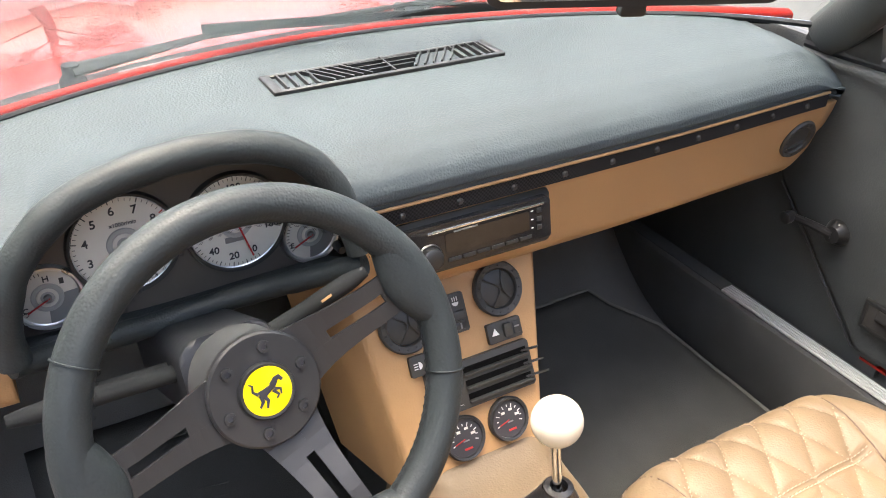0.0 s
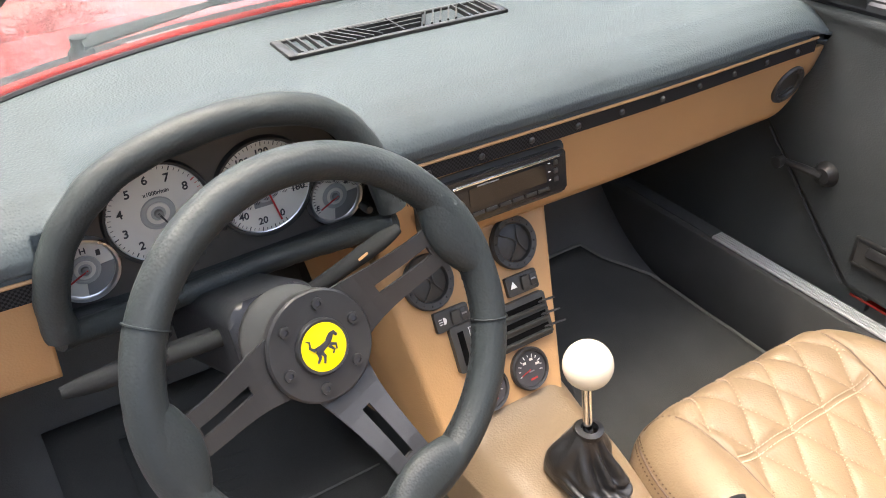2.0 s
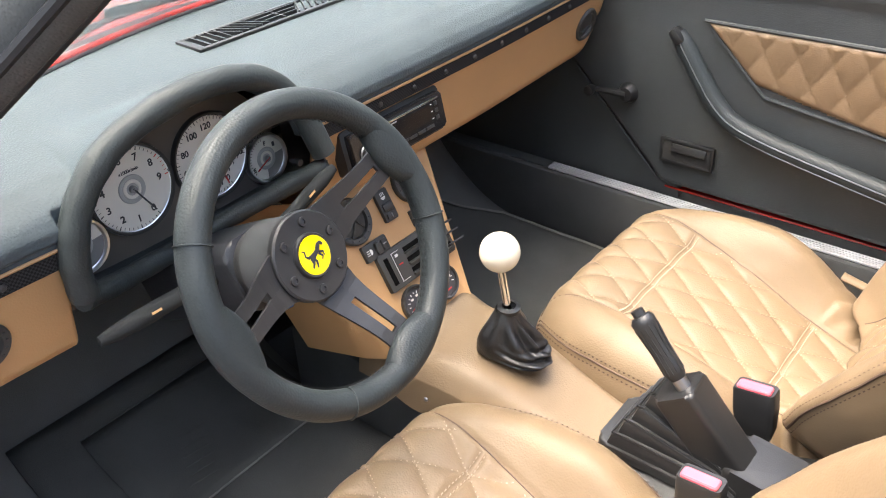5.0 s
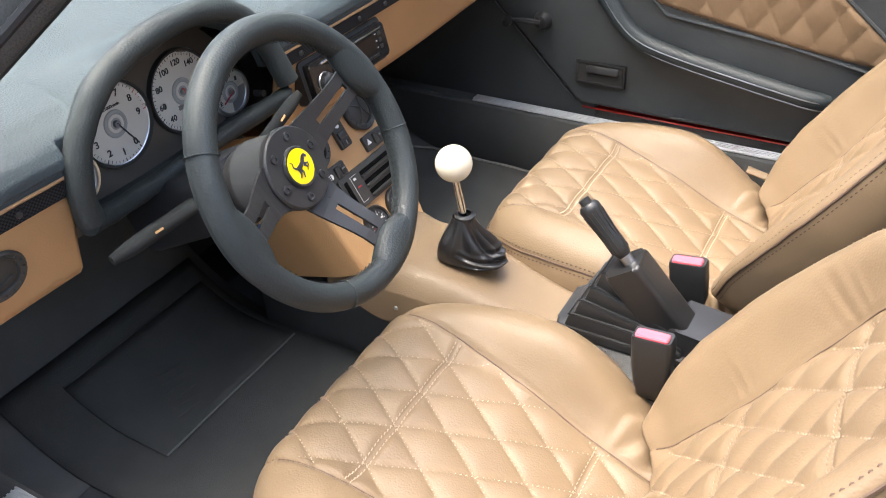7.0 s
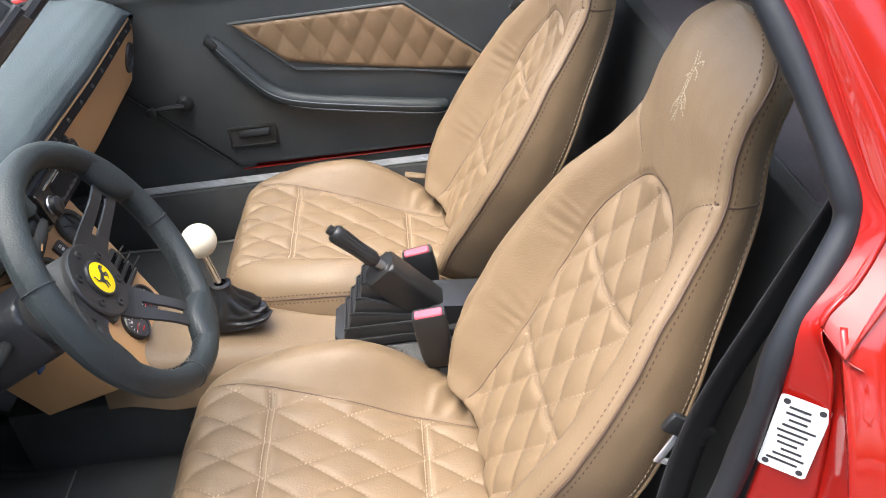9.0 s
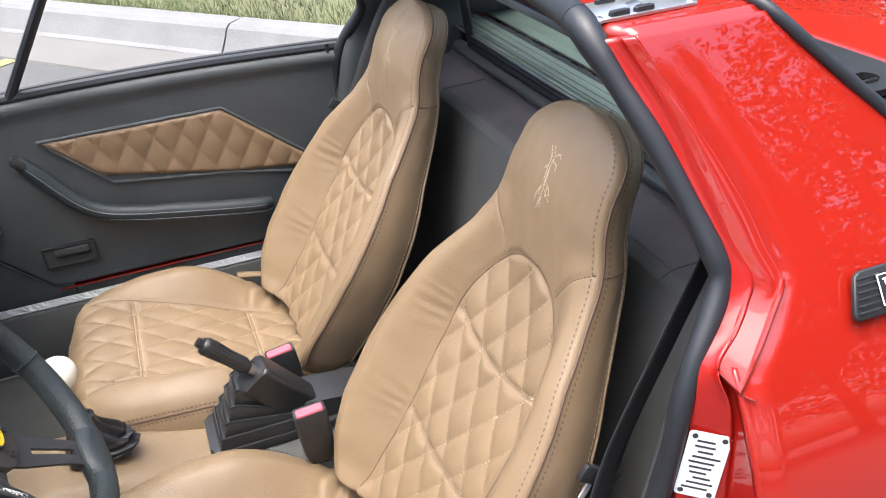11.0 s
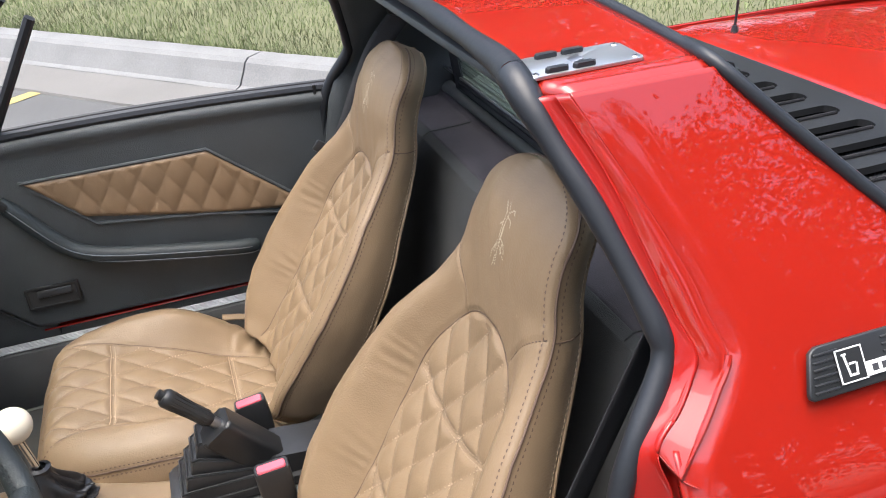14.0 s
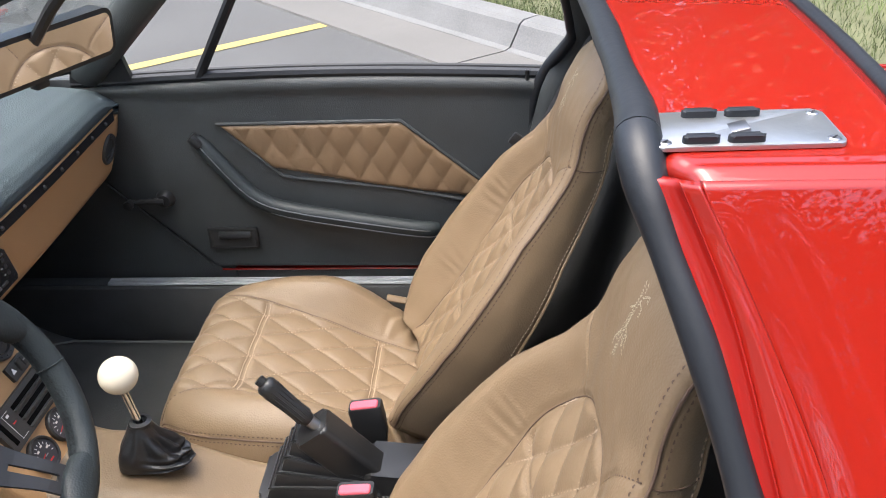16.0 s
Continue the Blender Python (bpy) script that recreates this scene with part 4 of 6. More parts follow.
        for i in range(5):
            x = 0.090 - i * 0.012
            part("slat", box((0.0022, 0.046, 0.008), tilt @ pose(s * x, 0.0, 0.003, 0, 0, -s * 35)), PLASTIC, g)
        for y in (-0.010, 0.002, 0.014):
            part("slat", box((0.030 + (y + 0.010) * 0.7, 0.0022, 0.008), tilt @ pose(s * (0.015 + (y + 0.010) * 0.35), y, 0.003)), PLASTIC, g)
    part("slat", box((0.0022, 0.046, 0.008), tilt @ pose(0, 0, 0.003)), PLASTIC, g)
    # round side vents on the fascia
    for x in (0.562, -0.565):
        round_vent((x, 0.9545, 0.700), (0, -1, -0.24), 0.030, False)


def round_vent(o, normal, r, open_face, turn=0):
    t = thing("round_vent", "round black dash air vent with a studded rim", "air vent", o, "round dash vents")
    m = frame_at((0, 0, 0), normal) @ pose(0, 0, 0, 0, 0, turn)
    part("rim", lathe([(r, -0.002), (r + 0.001, 0.004), (r - 0.001, 0.007), (r - 0.008, 0.006), (r - 0.0095, 0.003), (r - 0.0095, 0)], m), SWITCH, t)
    if open_face:
        part("flap", lathe([(0, 0.0055), (r * 0.5, 0.0045), (r - 0.0100, 0.002)], m), SWITCH, t)
        for s in (1, -1):
            part("slat", tube(catmull([m @ Vector((s * r * 0.42 - 0.003, -r * 0.55, 0.004)), m @ Vector((s * r * 0.05 + 0.002, 0, 0.0075)), m @ Vector((s * r * 0.42 - 0.001, r * 0.55, 0.004))], 6), 0.0012, 6), SWITCH, t)
    else:
        part("flap", lathe([(0, 0.004), (r - 0.0100, 0.003)], m), SWITCH, t)
        part("slat", box((r * 0.9, 0.0018, 0.003), m @ pose(0, -r * 0.3, 0.005, 0, 0, 18)), SWITCH, t)
    for i in range(16):
        a = 2 * math.pi * i / 16
        part("stud", lathe([(0, 0.0022), (0.0013, 0.0014), (0.0017, 0)], m @ pose((r - 0.0045) * math.cos(a), (r - 0.0045) * math.sin(a), 0.006), 8), SATIN, t)
    return t


def build_radio():
    t = thing("car_radio", "black single-slot car radio with a rotary knob", "radio", (0.006, 0.934, 0.712))
    m = frame_at((0, 0, 0), (0, -1, 0.22))
    part("sleeve", prism(rounded(0.198, 0.064, 0.006), 0.020, m @ pose(0, 0, -0.008), 0.002), PLASTIC, t)
    part("faceplate", prism(rounded(0.184, 0.051, 0.004), 0.012, m @ pose(0, 0, 0.011), 0.003), GLOSS, t)
    part("display", prism(rounded(0.108, 0.022, 0.002), 0.0008, m @ pose(0.008, 0.003, 0.0232)), SCREEN, t)
    part("top_bar", box((0.150, 0.003, 0.003), m @ pose(0.008, 0.019, 0.0235), 0.001), CHROME, t, "bright upper edge")
    kn = part("knob", lathe([(0, 0.012), (0.010, 0.012), (0.0125, 0.010), (0.0135, 0.0)], m @ pose(-0.066, -0.008, 0.022), 30), PLASTIC, t)
    part("ring", lathe([(0.0135, 0.0), (0.0145, 0.002), (0.0155, 0.0)], m @ pose(-0.066, -0.008, 0.023), 30), STEEL, kn)
    for i in range(6):
        part("button", box((0.016, 0.0045, 0.002), m @ pose(-0.036 + i * 0.0185, -0.0165, 0.0238), 0.0008), PLASTIC, t)
    for i in range(3):
        part("button", box((0.006, 0.006, 0.002), m @ pose(0.076, 0.012 - i * 0.010, 0.0238), 0.0008), PLASTIC, t)
        part("mark", box((0.003, 0.001, 0.0004), m @ pose(0.0665, 0.013 - i * 0.010, 0.0236)), WHITE, t)
    part("mark", box((0.030, 0.0018, 0.0004), m @ pose(-0.02, 0.0145, 0.0238)), DIAL_GREY, t)


# ---- centre console ----
FACE_O, FACE_N = Vector((0, 0.960, 0.605)), Vector((0, -0.866, 0.5))


def face(x, d, lift=0.0, turn=0.0):
    """A pose on the console's face, d metres down from its top."""
    up = Vector((0, 0.5, 0.866))
    return frame_at(FACE_O + Vector((x, 0, 0)) - up * d + FACE_N * lift, FACE_N, up) @ pose(0, 0, 0, 0, 0, turn)


def build_console():
    t = thing("center_console", "tan leather covered center console and tunnel", "console", (0, 0.7, 0.2))
    def stack(u, d):
        half_r, half_l = 0.124 - 0.20 * d, 0.124 - 0.10 * d
        up = Vector((0, 0.5, 0.866))
        a = abs(u)
        half = half_r if u > 0 else half_l
        x = math.copysign(min(a, 1.0), u) * half
        p = FACE_O - up * d + Vector((x, 0, 0))
        if a > 0.93:
            k = (a - 0.93) / 0.07
            if a <= 1:
                p -= FACE_N * 0.006 * k * k
            else:
                k = (a - 1) / 0.6
                p -= FACE_N * 0.006
                p += Vector((math.copysign(0.010 + (0.02 if u < 0 else 0.0) * k, u) * min(1, k * 4), (0.15 if u < 0 else 0.30) * k, -0.03 * k))
        p -= Vector((0, 0.7, 0.2))
        return p
    us = sorted(set([round(x, 3) for x in list(np.linspace(-1.6, -1, 12)) + list(np.linspace(-1, -0.9, 6)) + list(np.linspace(-0.9, 0.9, 10)) + list(np.linspace(0.9, 1, 6)) + list(np.linspace(1, 1.6, 12))]))
    v, f = sheet(stack, us, np.linspace(-0.045, 0.215, 24))
    link("console_face", v, f, TAN_LIFTED, t, "tan leather instrument stack")
    def tunnel(k, y):
        # section across the tunnel: side, rounded edge, top, rounded edge, side
        half = 0.098 - 0.03 * step(0.86, 0.52, y)
        top = 0.424 - 0.055 * step(0.80, 0.52, y) + 0.02 * step(0.82, 0.90, y)
        ang = k
        if ang < 0:
            x, z = -half - 0.008 * min(1, -ang), top - 0.03 - 0.055 * (-ang)
        elif ang > 1:
            x, z = half + 0.008 * min(1, ang - 1), top - 0.03 - 0.055 * (ang - 1)
        else:
            u = 2 * ang - 1
            x = half * math.copysign(1 - (1 - abs(u)) ** 1.6, u) if abs(u) > 0.5 else half * u / 0.5 * (1 - 0.5 ** 1.6)
            z = top - 0.03 * max(0, (abs(x) / half - 0.55) / 0.45) ** 2.2
        return (x, y - 0.7, z - 0.2)
    v, f = sheet(tunnel, list(np.linspace(-1, -0.05, 8)) + list(np.linspace(0, 1, 40)) + list(np.linspace(1.05, 2, 8)), np.linspace(0.53, 0.93, 40))
    link("tunnel_cover", v, f, TAN, t, "tan leather tunnel cover")
    part("tunnel_core", box((0.17, 0.62, 0.15), pose(0, 0.80 - 0.7, 0.275 - 0.2), 0.01), CARPET, t, "black carpeted tunnel")
    part("tunnel_rear", box((0.19, 0.50, 0.16), pose(0, 0.30 - 0.7, 0.285 - 0.2), 0.02), CARPET, t, "black carpeted rear tunnel")
    part("screw", lathe([(0, 0.003), (0.003, 0.002), (0.004, 0)], pose(-0.104, 0.80 - 0.7, 0.372 - 0.2, 0, -90, 0), 10), STEEL, t)
    # vents, switches, heater panel and gauges on the stack
    for x, d in ((0.062, 0.005), (-0.068, 0.013)):
        o = face(x, d, 0.002).translation
        round_vent(tuple(o), FACE_N, 0.0335, True, 12)
    def switch(x, d, turn, glyph):
        o = face(x, d).translation
        s = thing("rocker_switch", "black double rocker switch with a white symbol", "switch", tuple(o), "console switches")
        m = Matrix.Translation(-o) @ face(x, d, 0, turn)
        part("housing", prism(rounded(0.048, 0.025, 0.002), 0.006, m, 0.0015), SWITCH, s)
        part("rocker", box((0.011, 0.018, 0.006), m @ pose(0.003, 0, 0.007, 8, 0, 0), 0.002), SWITCH, s)
        part("window", box((0.009, 0.016, 0.003), m @ pose(0.0165, 0, 0.006), 0.001), SATIN, s)
        part("bar", box((0.007, 0.002, 0.0006), m @ pose(0.0165, 0.001, 0.0078)), DIAL_GREY, s)
        if glyph == "triangle":
            part("symbol", prism([(0.006 * math.cos(a), 0.006 * math.sin(a)) for a in (radians(90), radians(210), radians(330))], 0.0005, m @ pose(-0.014, 0, 0.006)), WHITE, s)
        else:
            part("symbol", merge(prism([(0.0045 * math.cos(a), 0.0045 * math.sin(a)) for a in np.linspace(-1.57, 1.57, 10)], 0.0005, m @ pose(-0.013, 0, 0.006)),
                                 *[box((0.005, 0.0009, 0.0005), m @ pose(-0.017, k * 0.003, 0.0063)) for k in (-1, 0, 1)]), WHITE, s)
    switch(0.058, 0.057, 0, "triangle")
    switch(-0.051, 0.064, 0, "lamp")
    switch(0.000, 0.018, -90, "lamp")
    o = face(0.012, 0.104).translation
    h = thing("heater_panel", "black heater control panel with three lever slots", "control panel", tuple(o))
    m = Matrix.Translation(-o) @ face(0.012, 0.104)
    part("plate", prism(rounded(0.145, 0.058, 0.003), 0.008, m, 0.002), SWITCH, h)
    for i in range(3):
        y = 0.017 - i * 0.0165
        # black box on the plate's face, drawn as a shaded opening
        part("slot", box((0.090, 0.0075, 0.001), m @ pose(0.022, y, 0.0083)), SLOT_SHADE, h)
        part("lip", box((0.092, 0.0035, 0.006), m @ pose(0.022, y - 0.0055, 0.010, 20, 0, 0), 0.001), SWITCH, h)
        part("lever", tube([m @ Vector((0.060, y - 0.001, 0.008)), m @ Vector((0.078 + 0.004 * i, y + 0.001, 0.020))], 0.0016, 6), SATIN, h)
    part("slot", box((0.008, 0.042, 0.001), m @ pose(-0.060, 0, 0.0083)), SLOT_SHADE, h)
    part("legend", merge(box((0.016, 0.0006, 0.0004), m @ pose(-0.040, 0.022, 0.0084)), box((0.0006, 0.044, 0.0004), m @ pose(-0.047, 0, 0.0084)), box((0.016, 0.0006, 0.0004), m @ pose(-0.040, -0.022, 0.0084)), box((0.006, 0.004, 0.0004), m @ pose(-0.039, 0.016, 0.0084))), WHITE, h)
    part("pointer", box((0.008, 0.002, 0.0006), m @ pose(-0.037, 0.002, 0.0085)), INK_RED, h)
    for x, d, word in ((0.036, 0.164, "300"), (-0.028, 0.166, "80")):
        o = face(x, d).translation
        gz = thing("small_gauge", "round black auxiliary gauge with white markings", "gauge", tuple(o), "console gauges")
        m = Matrix.Translation(-o) @ face(x, d)
        part("bezel", lathe([(0.027, 0), (0.028, 0.007), (0.026, 0.010), (0.0235, 0.009), (0.0230, 0.006)], m), SATIN, gz)
        part("dial", lathe([(0, 0.006), (0.0235, 0.006)], m), INK, gz)
        for i in range(11):
            a = radians(200 - i * 22)
            part("tick", box((0.0045 if i % 2 == 0 else 0.0028, 0.0009, 0.0004), m @ pose(0.0165 * math.cos(a), 0.0165 * math.sin(a), 0.0064, 0, 0, math.degrees(a))), WHITE, gz)
        part("number", merge(box((0.005, 0.003, 0.0004), m @ pose(-0.007, 0.009, 0.0064)), box((0.005, 0.003, 0.0004), m @ pose(0.004, 0.011, 0.0064)), box((0.006, 0.003, 0.0004), m @ pose(0.012, 0.003, 0.0064))), DIAL, gz)
        part("needle", box((0.015, 0.0012, 0.0006), m @ pose(-0.008, -0.003, 0.0075, 0, 0, 15)), INK_RED, gz)
        part("legend", box((0.011, 0.0025, 0.0004), m @ pose(0.002, -0.014, 0.0064)), INK_RED, gz)
        part("mark", box((0.008, 0.0016, 0.0004), m @ pose(0.001, -0.004, 0.0064)), DIAL_GREY, gz)


def build_gear_lever():
    t = thing("gear_lever", "gear lever with an ivory ball knob and black leather gaiter", "gear lever", (0, 0.735, 0.425))
    part("knob", lathe([(0.0275 * math.sin(a), 0.161 - 0.0275 * math.cos(a)) for a in np.linspace(0, math.pi, 26)], pose(0, 0.010, 0), 40), IVORY, t, "glossy ivory ball knob")
    part("stalk", tube([(0.004, -0.004, 0.05), (0, 0.010, 0.142)], 0.0055, 14), CHROME, t, "bright steel stalk")
    part("nut", lathe([(0.007, 0), (0.008, 0.003), (0.008, 0.008), (0.006, 0.010)], pose(0.0035, 0.0, 0.060), 6), STEEL, t)
    def boot(a, h):
        # oblong foot with a long rear, drawn up into a narrow neck; folds run from the neck to the corners
        c, q = math.cos(a), math.sin(a)
        k = step(0.0, 1.0, h) * 0.55 + h * 0.45
        sq = (abs(c) ** 4 + abs(q) ** 4) ** -0.25
        back = max(0.0, -q)
        mid = math.sin(math.pi * h)
        rx = (0.036 - 0.004 * back) * sq * (1 - k) + 0.0165 * k + 0.007 * mid * (1 - back)
        ry = (0.036 + 0.034 * back) * sq * (1 - k) + 0.0165 * k + 0.004 * mid * (1 - back)
        fold = mid * (0.0022 * math.sin(5 * a + 2.5 * h) + 0.0014 * math.sin(9 * a - 3 * h))
        crease = 0.0040 * mid * back * math.sin(9 * a + 6 * h + 1.2) + 0.0030 * back * math.sin(34 * h + 4 * c) * step(0.55, 0.1, h) * step(0.0, 0.06, h)
        r = 1 + (fold + crease) / 0.03
        return (0.004 + rx * r * c, 0.002 * (1 - k) + ry * r * q, 0.001 + 0.070 * h ** (0.90 + 0.35 * back) + 0.003 * crease / 0.004)
    v, f = sheet(boot, np.linspace(0, 2 * math.pi, 97)[:-1], np.linspace(0, 1, 44), closed=True)
    link("gaiter", v, f, GAITER, t, "wrinkled black leather gaiter")
    part("collar", lathe([(0.013, 0), (0.0165, 0.004), (0.0165, 0.010), (0.010, 0.012)], pose(0.004, -0.002, 0.064), 20), GAITER, t)


def build_handbrake():
    t = thing("handbrake", "black plastic handbrake lever with a stepped rubber gaiter", "handbrake", (0.0, 0.44, 0.37))
    part("base", prism(rounded(0.112, 0.22, 0.018), 0.014, pose(0.014, 0.016, 0.0), 0.006, 3), PLASTIC, t)
    for i in range(4):
        y, z = 0.066 + i * 0.0130, 0.108 - i * 0.0250
        side = [(-0.062, 0.010), (-0.060, 0.020 + 0.006 * (3 - i)), (-0.030, 0.034 + 0.006 * (3 - i)), (y - 0.010, z + 0.002), (y, z - 0.002), (y + 0.007, z - 0.024), (y + 0.004, max(0.008, z - 0.032))]
        turn = Matrix(((0, 0, 1, 0), (1, 0, 0, 0), (0, 1, 0, 0), (0, 0, 0, 1)))
        w = 0.058 + i * 0.0125
        bm = prism(side, w, Matrix.Translation((0.010 - w / 2, 0, 0)) @ turn)
        bmesh.ops.bevel(bm, geom=bm.edges[:], offset=0.0035, segments=2, affect="EDGES", profile=0.5)
        part("gaiter_fold", bm, PLASTIC, t)
        rim = [(y - 0.010, z + 0.0035), (y + 0.0005, z - 0.001)]
        part("fold_rim", tube([(0.010 - w / 2 + 0.001, -0.035, 0.034 + 0.006 * (3 - i)), (0.010 - w / 2 + 0.001, *rim[0]), (0.010 - w / 2 + 0.004, *rim[1]), (0.010 + w / 2 - 0.004, *rim[1]), (0.010 + w / 2 - 0.001, *rim[0]), (0.010 + w / 2 - 0.001, -0.035, 0.034 + 0.006 * (3 - i))], 0.0016, 6), PLASTIC, t)
    a, b, tip = Vector((0.004, -0.050, 0.030)), Vector((-0.012, 0.036, 0.143)), Vector((-0.004, 0.098, 0.206))
    d = (b - a).normalized()
    part("cover", prism(rounded(0.050, 0.058, 0.009), 0.135, frame_at(a + Vector((0, 0.004, -0.006)), d, (0, -1, 0.6)), 0.006, 3), PLASTIC, t)
    part("collar", lathe([(0.009, -0.03), (0.009, 0.012)], frame_at(b, (tip - b).normalized(), (0, -1, 0.6)), 16), STEEL, t, "dull brown steel shaft")
    gr = frame_at(b, (tip - b).normalized(), (0, -1, 0.6))
    grip = [(0.0085, 0), (0.0105, 0.003), (0.0125, 0.010), (0.0130, 0.025), (0.0120, 0.040), (0.0130, 0.060), (0.0150, 0.075), (0.0155, 0.082), (0.0120, 0.087), (0.008, 0.088), (0.008, 0.096), (0, 0.097)]
    part("grip", lathe(grip, gr, 24), PLASTIC, t)
    for i in range(14):
        an = 2 * math.pi * i / 14
        c, s = math.cos(an), math.sin(an)
        part("rib", tube([gr @ Vector((0.0126 * c, 0.0126 * s, 0.010)), gr @ Vector((0.0122 * c, 0.0122 * s, 0.04)), gr @ Vector((0.0145 * c, 0.0145 * s, 0.074))], 0.0010, 5), PLASTIC, t)
    part("rear_cover", prism(rounded(0.075, 0.14, 0.012), 0.048, pose(0.008, -0.10, 0.0, 6, 0, 0), 0.008, 3), PLASTIC, t)


def loft(sections, m):
    """Skins outlines of equal count at given heights, closed at both ends."""
    bm = bmesh.new()
    rings = [[bm.verts.new(m @ Vector((x, y, h))) for x, y in out] for out, h in sections]
    n = len(rings[0])
    for a, b in zip(rings, rings[1:]):
        for i in range(n):
            j = (i + 1) % n
            bm.faces.new((a[i], a[j], b[j], b[i]))
    bm.faces.new(rings[0][::-1])
    bm.faces.new(rings[-1])
    return bm


def build_buckle(o, lean, length=0.085):
    t = thing("belt_buckle", "black seat belt buckle with a faded red button", "buckle", o, "seat belt buckles")
    m = pose(0, 0, 0, lean, 0, 0) @ pose(0, 0, 0, 0, 0, -90)
    L = length
    part("housing", loft([(rounded(0.030, 0.018, 0.005), -L), (rounded(0.040, 0.023, 0.006), -L * 0.96), (rounded(0.050, 0.027, 0.007), -L * 0.75), (rounded(0.054, 0.030, 0.007), -L * 0.40), (rounded(0.054, 0.029, 0.007), -0.004), (rounded(0.051, 0.026, 0.006), 0.0)], m), PLASTIC, t)
    part("button", loft([(rounded(0.044, 0.017, 0.004), -0.004), (rounded(0.044, 0.017, 0.004), 0.0025), (rounded(0.041, 0.014, 0.003), 0.0042)], m @ pose(0, -0.0035, 0)), PINK, t)
    part("strap", box((0.026, 0.008, 0.085), m @ pose(0, 0, -L - 0.035), 0.002), BELT, t)


# ---- steering wheel, column and cluster ----
HUB, AXIS = Vector((-0.288, 0.781, 0.723)), Vector((0.0627, -0.8966, 0.4384)).normalized()


def build_wheel():
    t = thing("steering_wheel", "black leather three-spoke sports steering wheel", "steering wheel", tuple(HUB))
    up = Vector((0, 0, 1))
    m = frame_at((0, 0, 0), AXIS, up)
    R, back = 0.1540, -0.030
    def rim(a, b):
        an = math.degrees(a) % 360
        grip = sum(math.exp(-((an - g + 180) % 360 - 180) ** 2 / 60.0) for g in (28, 152, 270)) * 0.0
        r = 0.0160 + grip
        c = R + r * math.cos(b)
        return m @ Vector((c * math.cos(a), c * math.sin(a), -back + 0.0175 * math.sin(b) * 1.0 + 0.0))
    v, f = sheet(rim, np.linspace(0, 2 * math.pi, 145)[:-1], np.linspace(0, 2 * math.pi, 25), closed=True)
    rm = link("rim", v, f, BLACK_LEATHER, t, "thick grained black leather rim")
    for g in SPOKES:
        a = radians(g)
        mm = m @ pose(0, 0, 0, 0, 0, g - 90)
        # spoke: a flat plate with a narrow slot, cranked back to the rim
        def strip(x0, x1, k0, k1, n=8):
            vv = []
            for k in np.linspace(k0, k1, n + 1):
                y, z = 0.034 + 0.104 * k, -0.004 + 0.032 * step(0.05, 1.0, k)
                w = 0.017 + 0.013 * (1 - k) ** 2.2 + 0.002 * k
                a, b = (q * w if abs(q) == 1 else q * 0.017 for q in (x0, x1))
                vv += [mm @ Vector((a, y, z)), mm @ Vector((b, y, z)), mm @ Vector((b, y, z - 0.004)), mm @ Vector((a, y, z - 0.004))]
            bm = bmesh.new()
            bv = [bm.verts.new(q) for q in vv]
            for i in range(n):
                for j in range(4):
                    bm.faces.new((bv[4 * i + j], bv[4 * i + (j + 1) % 4], bv[4 * i + 4 + (j + 1) % 4], bv[4 * i + 4 + j]))
            bm.faces.new(bv[:4])
            bm.faces.new(bv[-4:])
            return bm
        plate = merge(strip(-1, -0.26, 0, 1), strip(0.26, 1, 0, 1), strip(-0.26, 0.26, 0, 0.34), strip(-0.26, 0.26, 0.84, 1))
        bmesh.ops.remove_doubles(plate, verts=plate.verts, dist=0.00005)
        part("spoke", plate, SATIN, t, "satin black slotted metal spoke", smooth=False)
        # thumb grip where the leather swells over the spoke
        def swell(s, b):
            an = radians(90) + (s - 0.5) * 0.52
            k = math.sin(math.pi * s) ** 0.8
            rr = 0.0163 + 0.0012 * k
            inner = 0.013 * k
            x = math.cos(b)
            rad = R + (rr * x if x > 0 else (rr + inner) * x)
            return mm @ Vector((rad * math.cos(an), rad * math.sin(an), -back + rr * math.sin(b)))
        v, f = sheet(swell, np.linspace(0, 1, 24), np.linspace(0, 2 * math.pi, 25))
        link("thumb_grip", v, f, BLACK_LEATHER, t)
    for g in (-12, 150, 245):
        mm = m @ pose(0, 0, 0, 0, 0, g)
        part("rim_seam", tube([mm @ Vector((R + 0.0170 * math.cos(b), 0, -back + 0.0180 * math.sin(b))) for b in np.linspace(0, 6.283, 20)], 0.0009, 5), BLACK_LEATHER, t)
    # stitching round the inside of the rim
    runs, nrm = [], []
    for off in (-0.12, 0.12):
        runs.append([m @ Vector(((R + 0.0168 * math.cos(math.pi + off)) * math.cos(a), (R + 0.0168 * math.cos(math.pi + off)) * math.sin(a), -back + 0.0178 * math.sin(math.pi + off))) for a in np.linspace(0, 6.283, 180)])
        nrm.append([m.to_3x3() @ Vector((-math.cos(a), -math.sin(a), 0)) for a in np.linspace(0, 6.283, 180)])
    dashes(runs, nrm, BELT, "stitching", rm, 0.005, 0.003, 0.0009)
    part("hub_plate", lathe([(0, 0.002), (0.047, 0.002), (0.049, 0.0), (0.049, -0.008), (0.044, -0.010)], m, 56), SATIN, t, "satin black hub plate")
    part("hub_boss", lathe([(0.044, -0.008), (0.046, -0.020), (0.048, -0.060), (0.040, -0.064), (0, -0.064)], m, 48), BOSS, t, "black hub boss")
    for i in range(6):
        a = radians(19 + 60 * i)
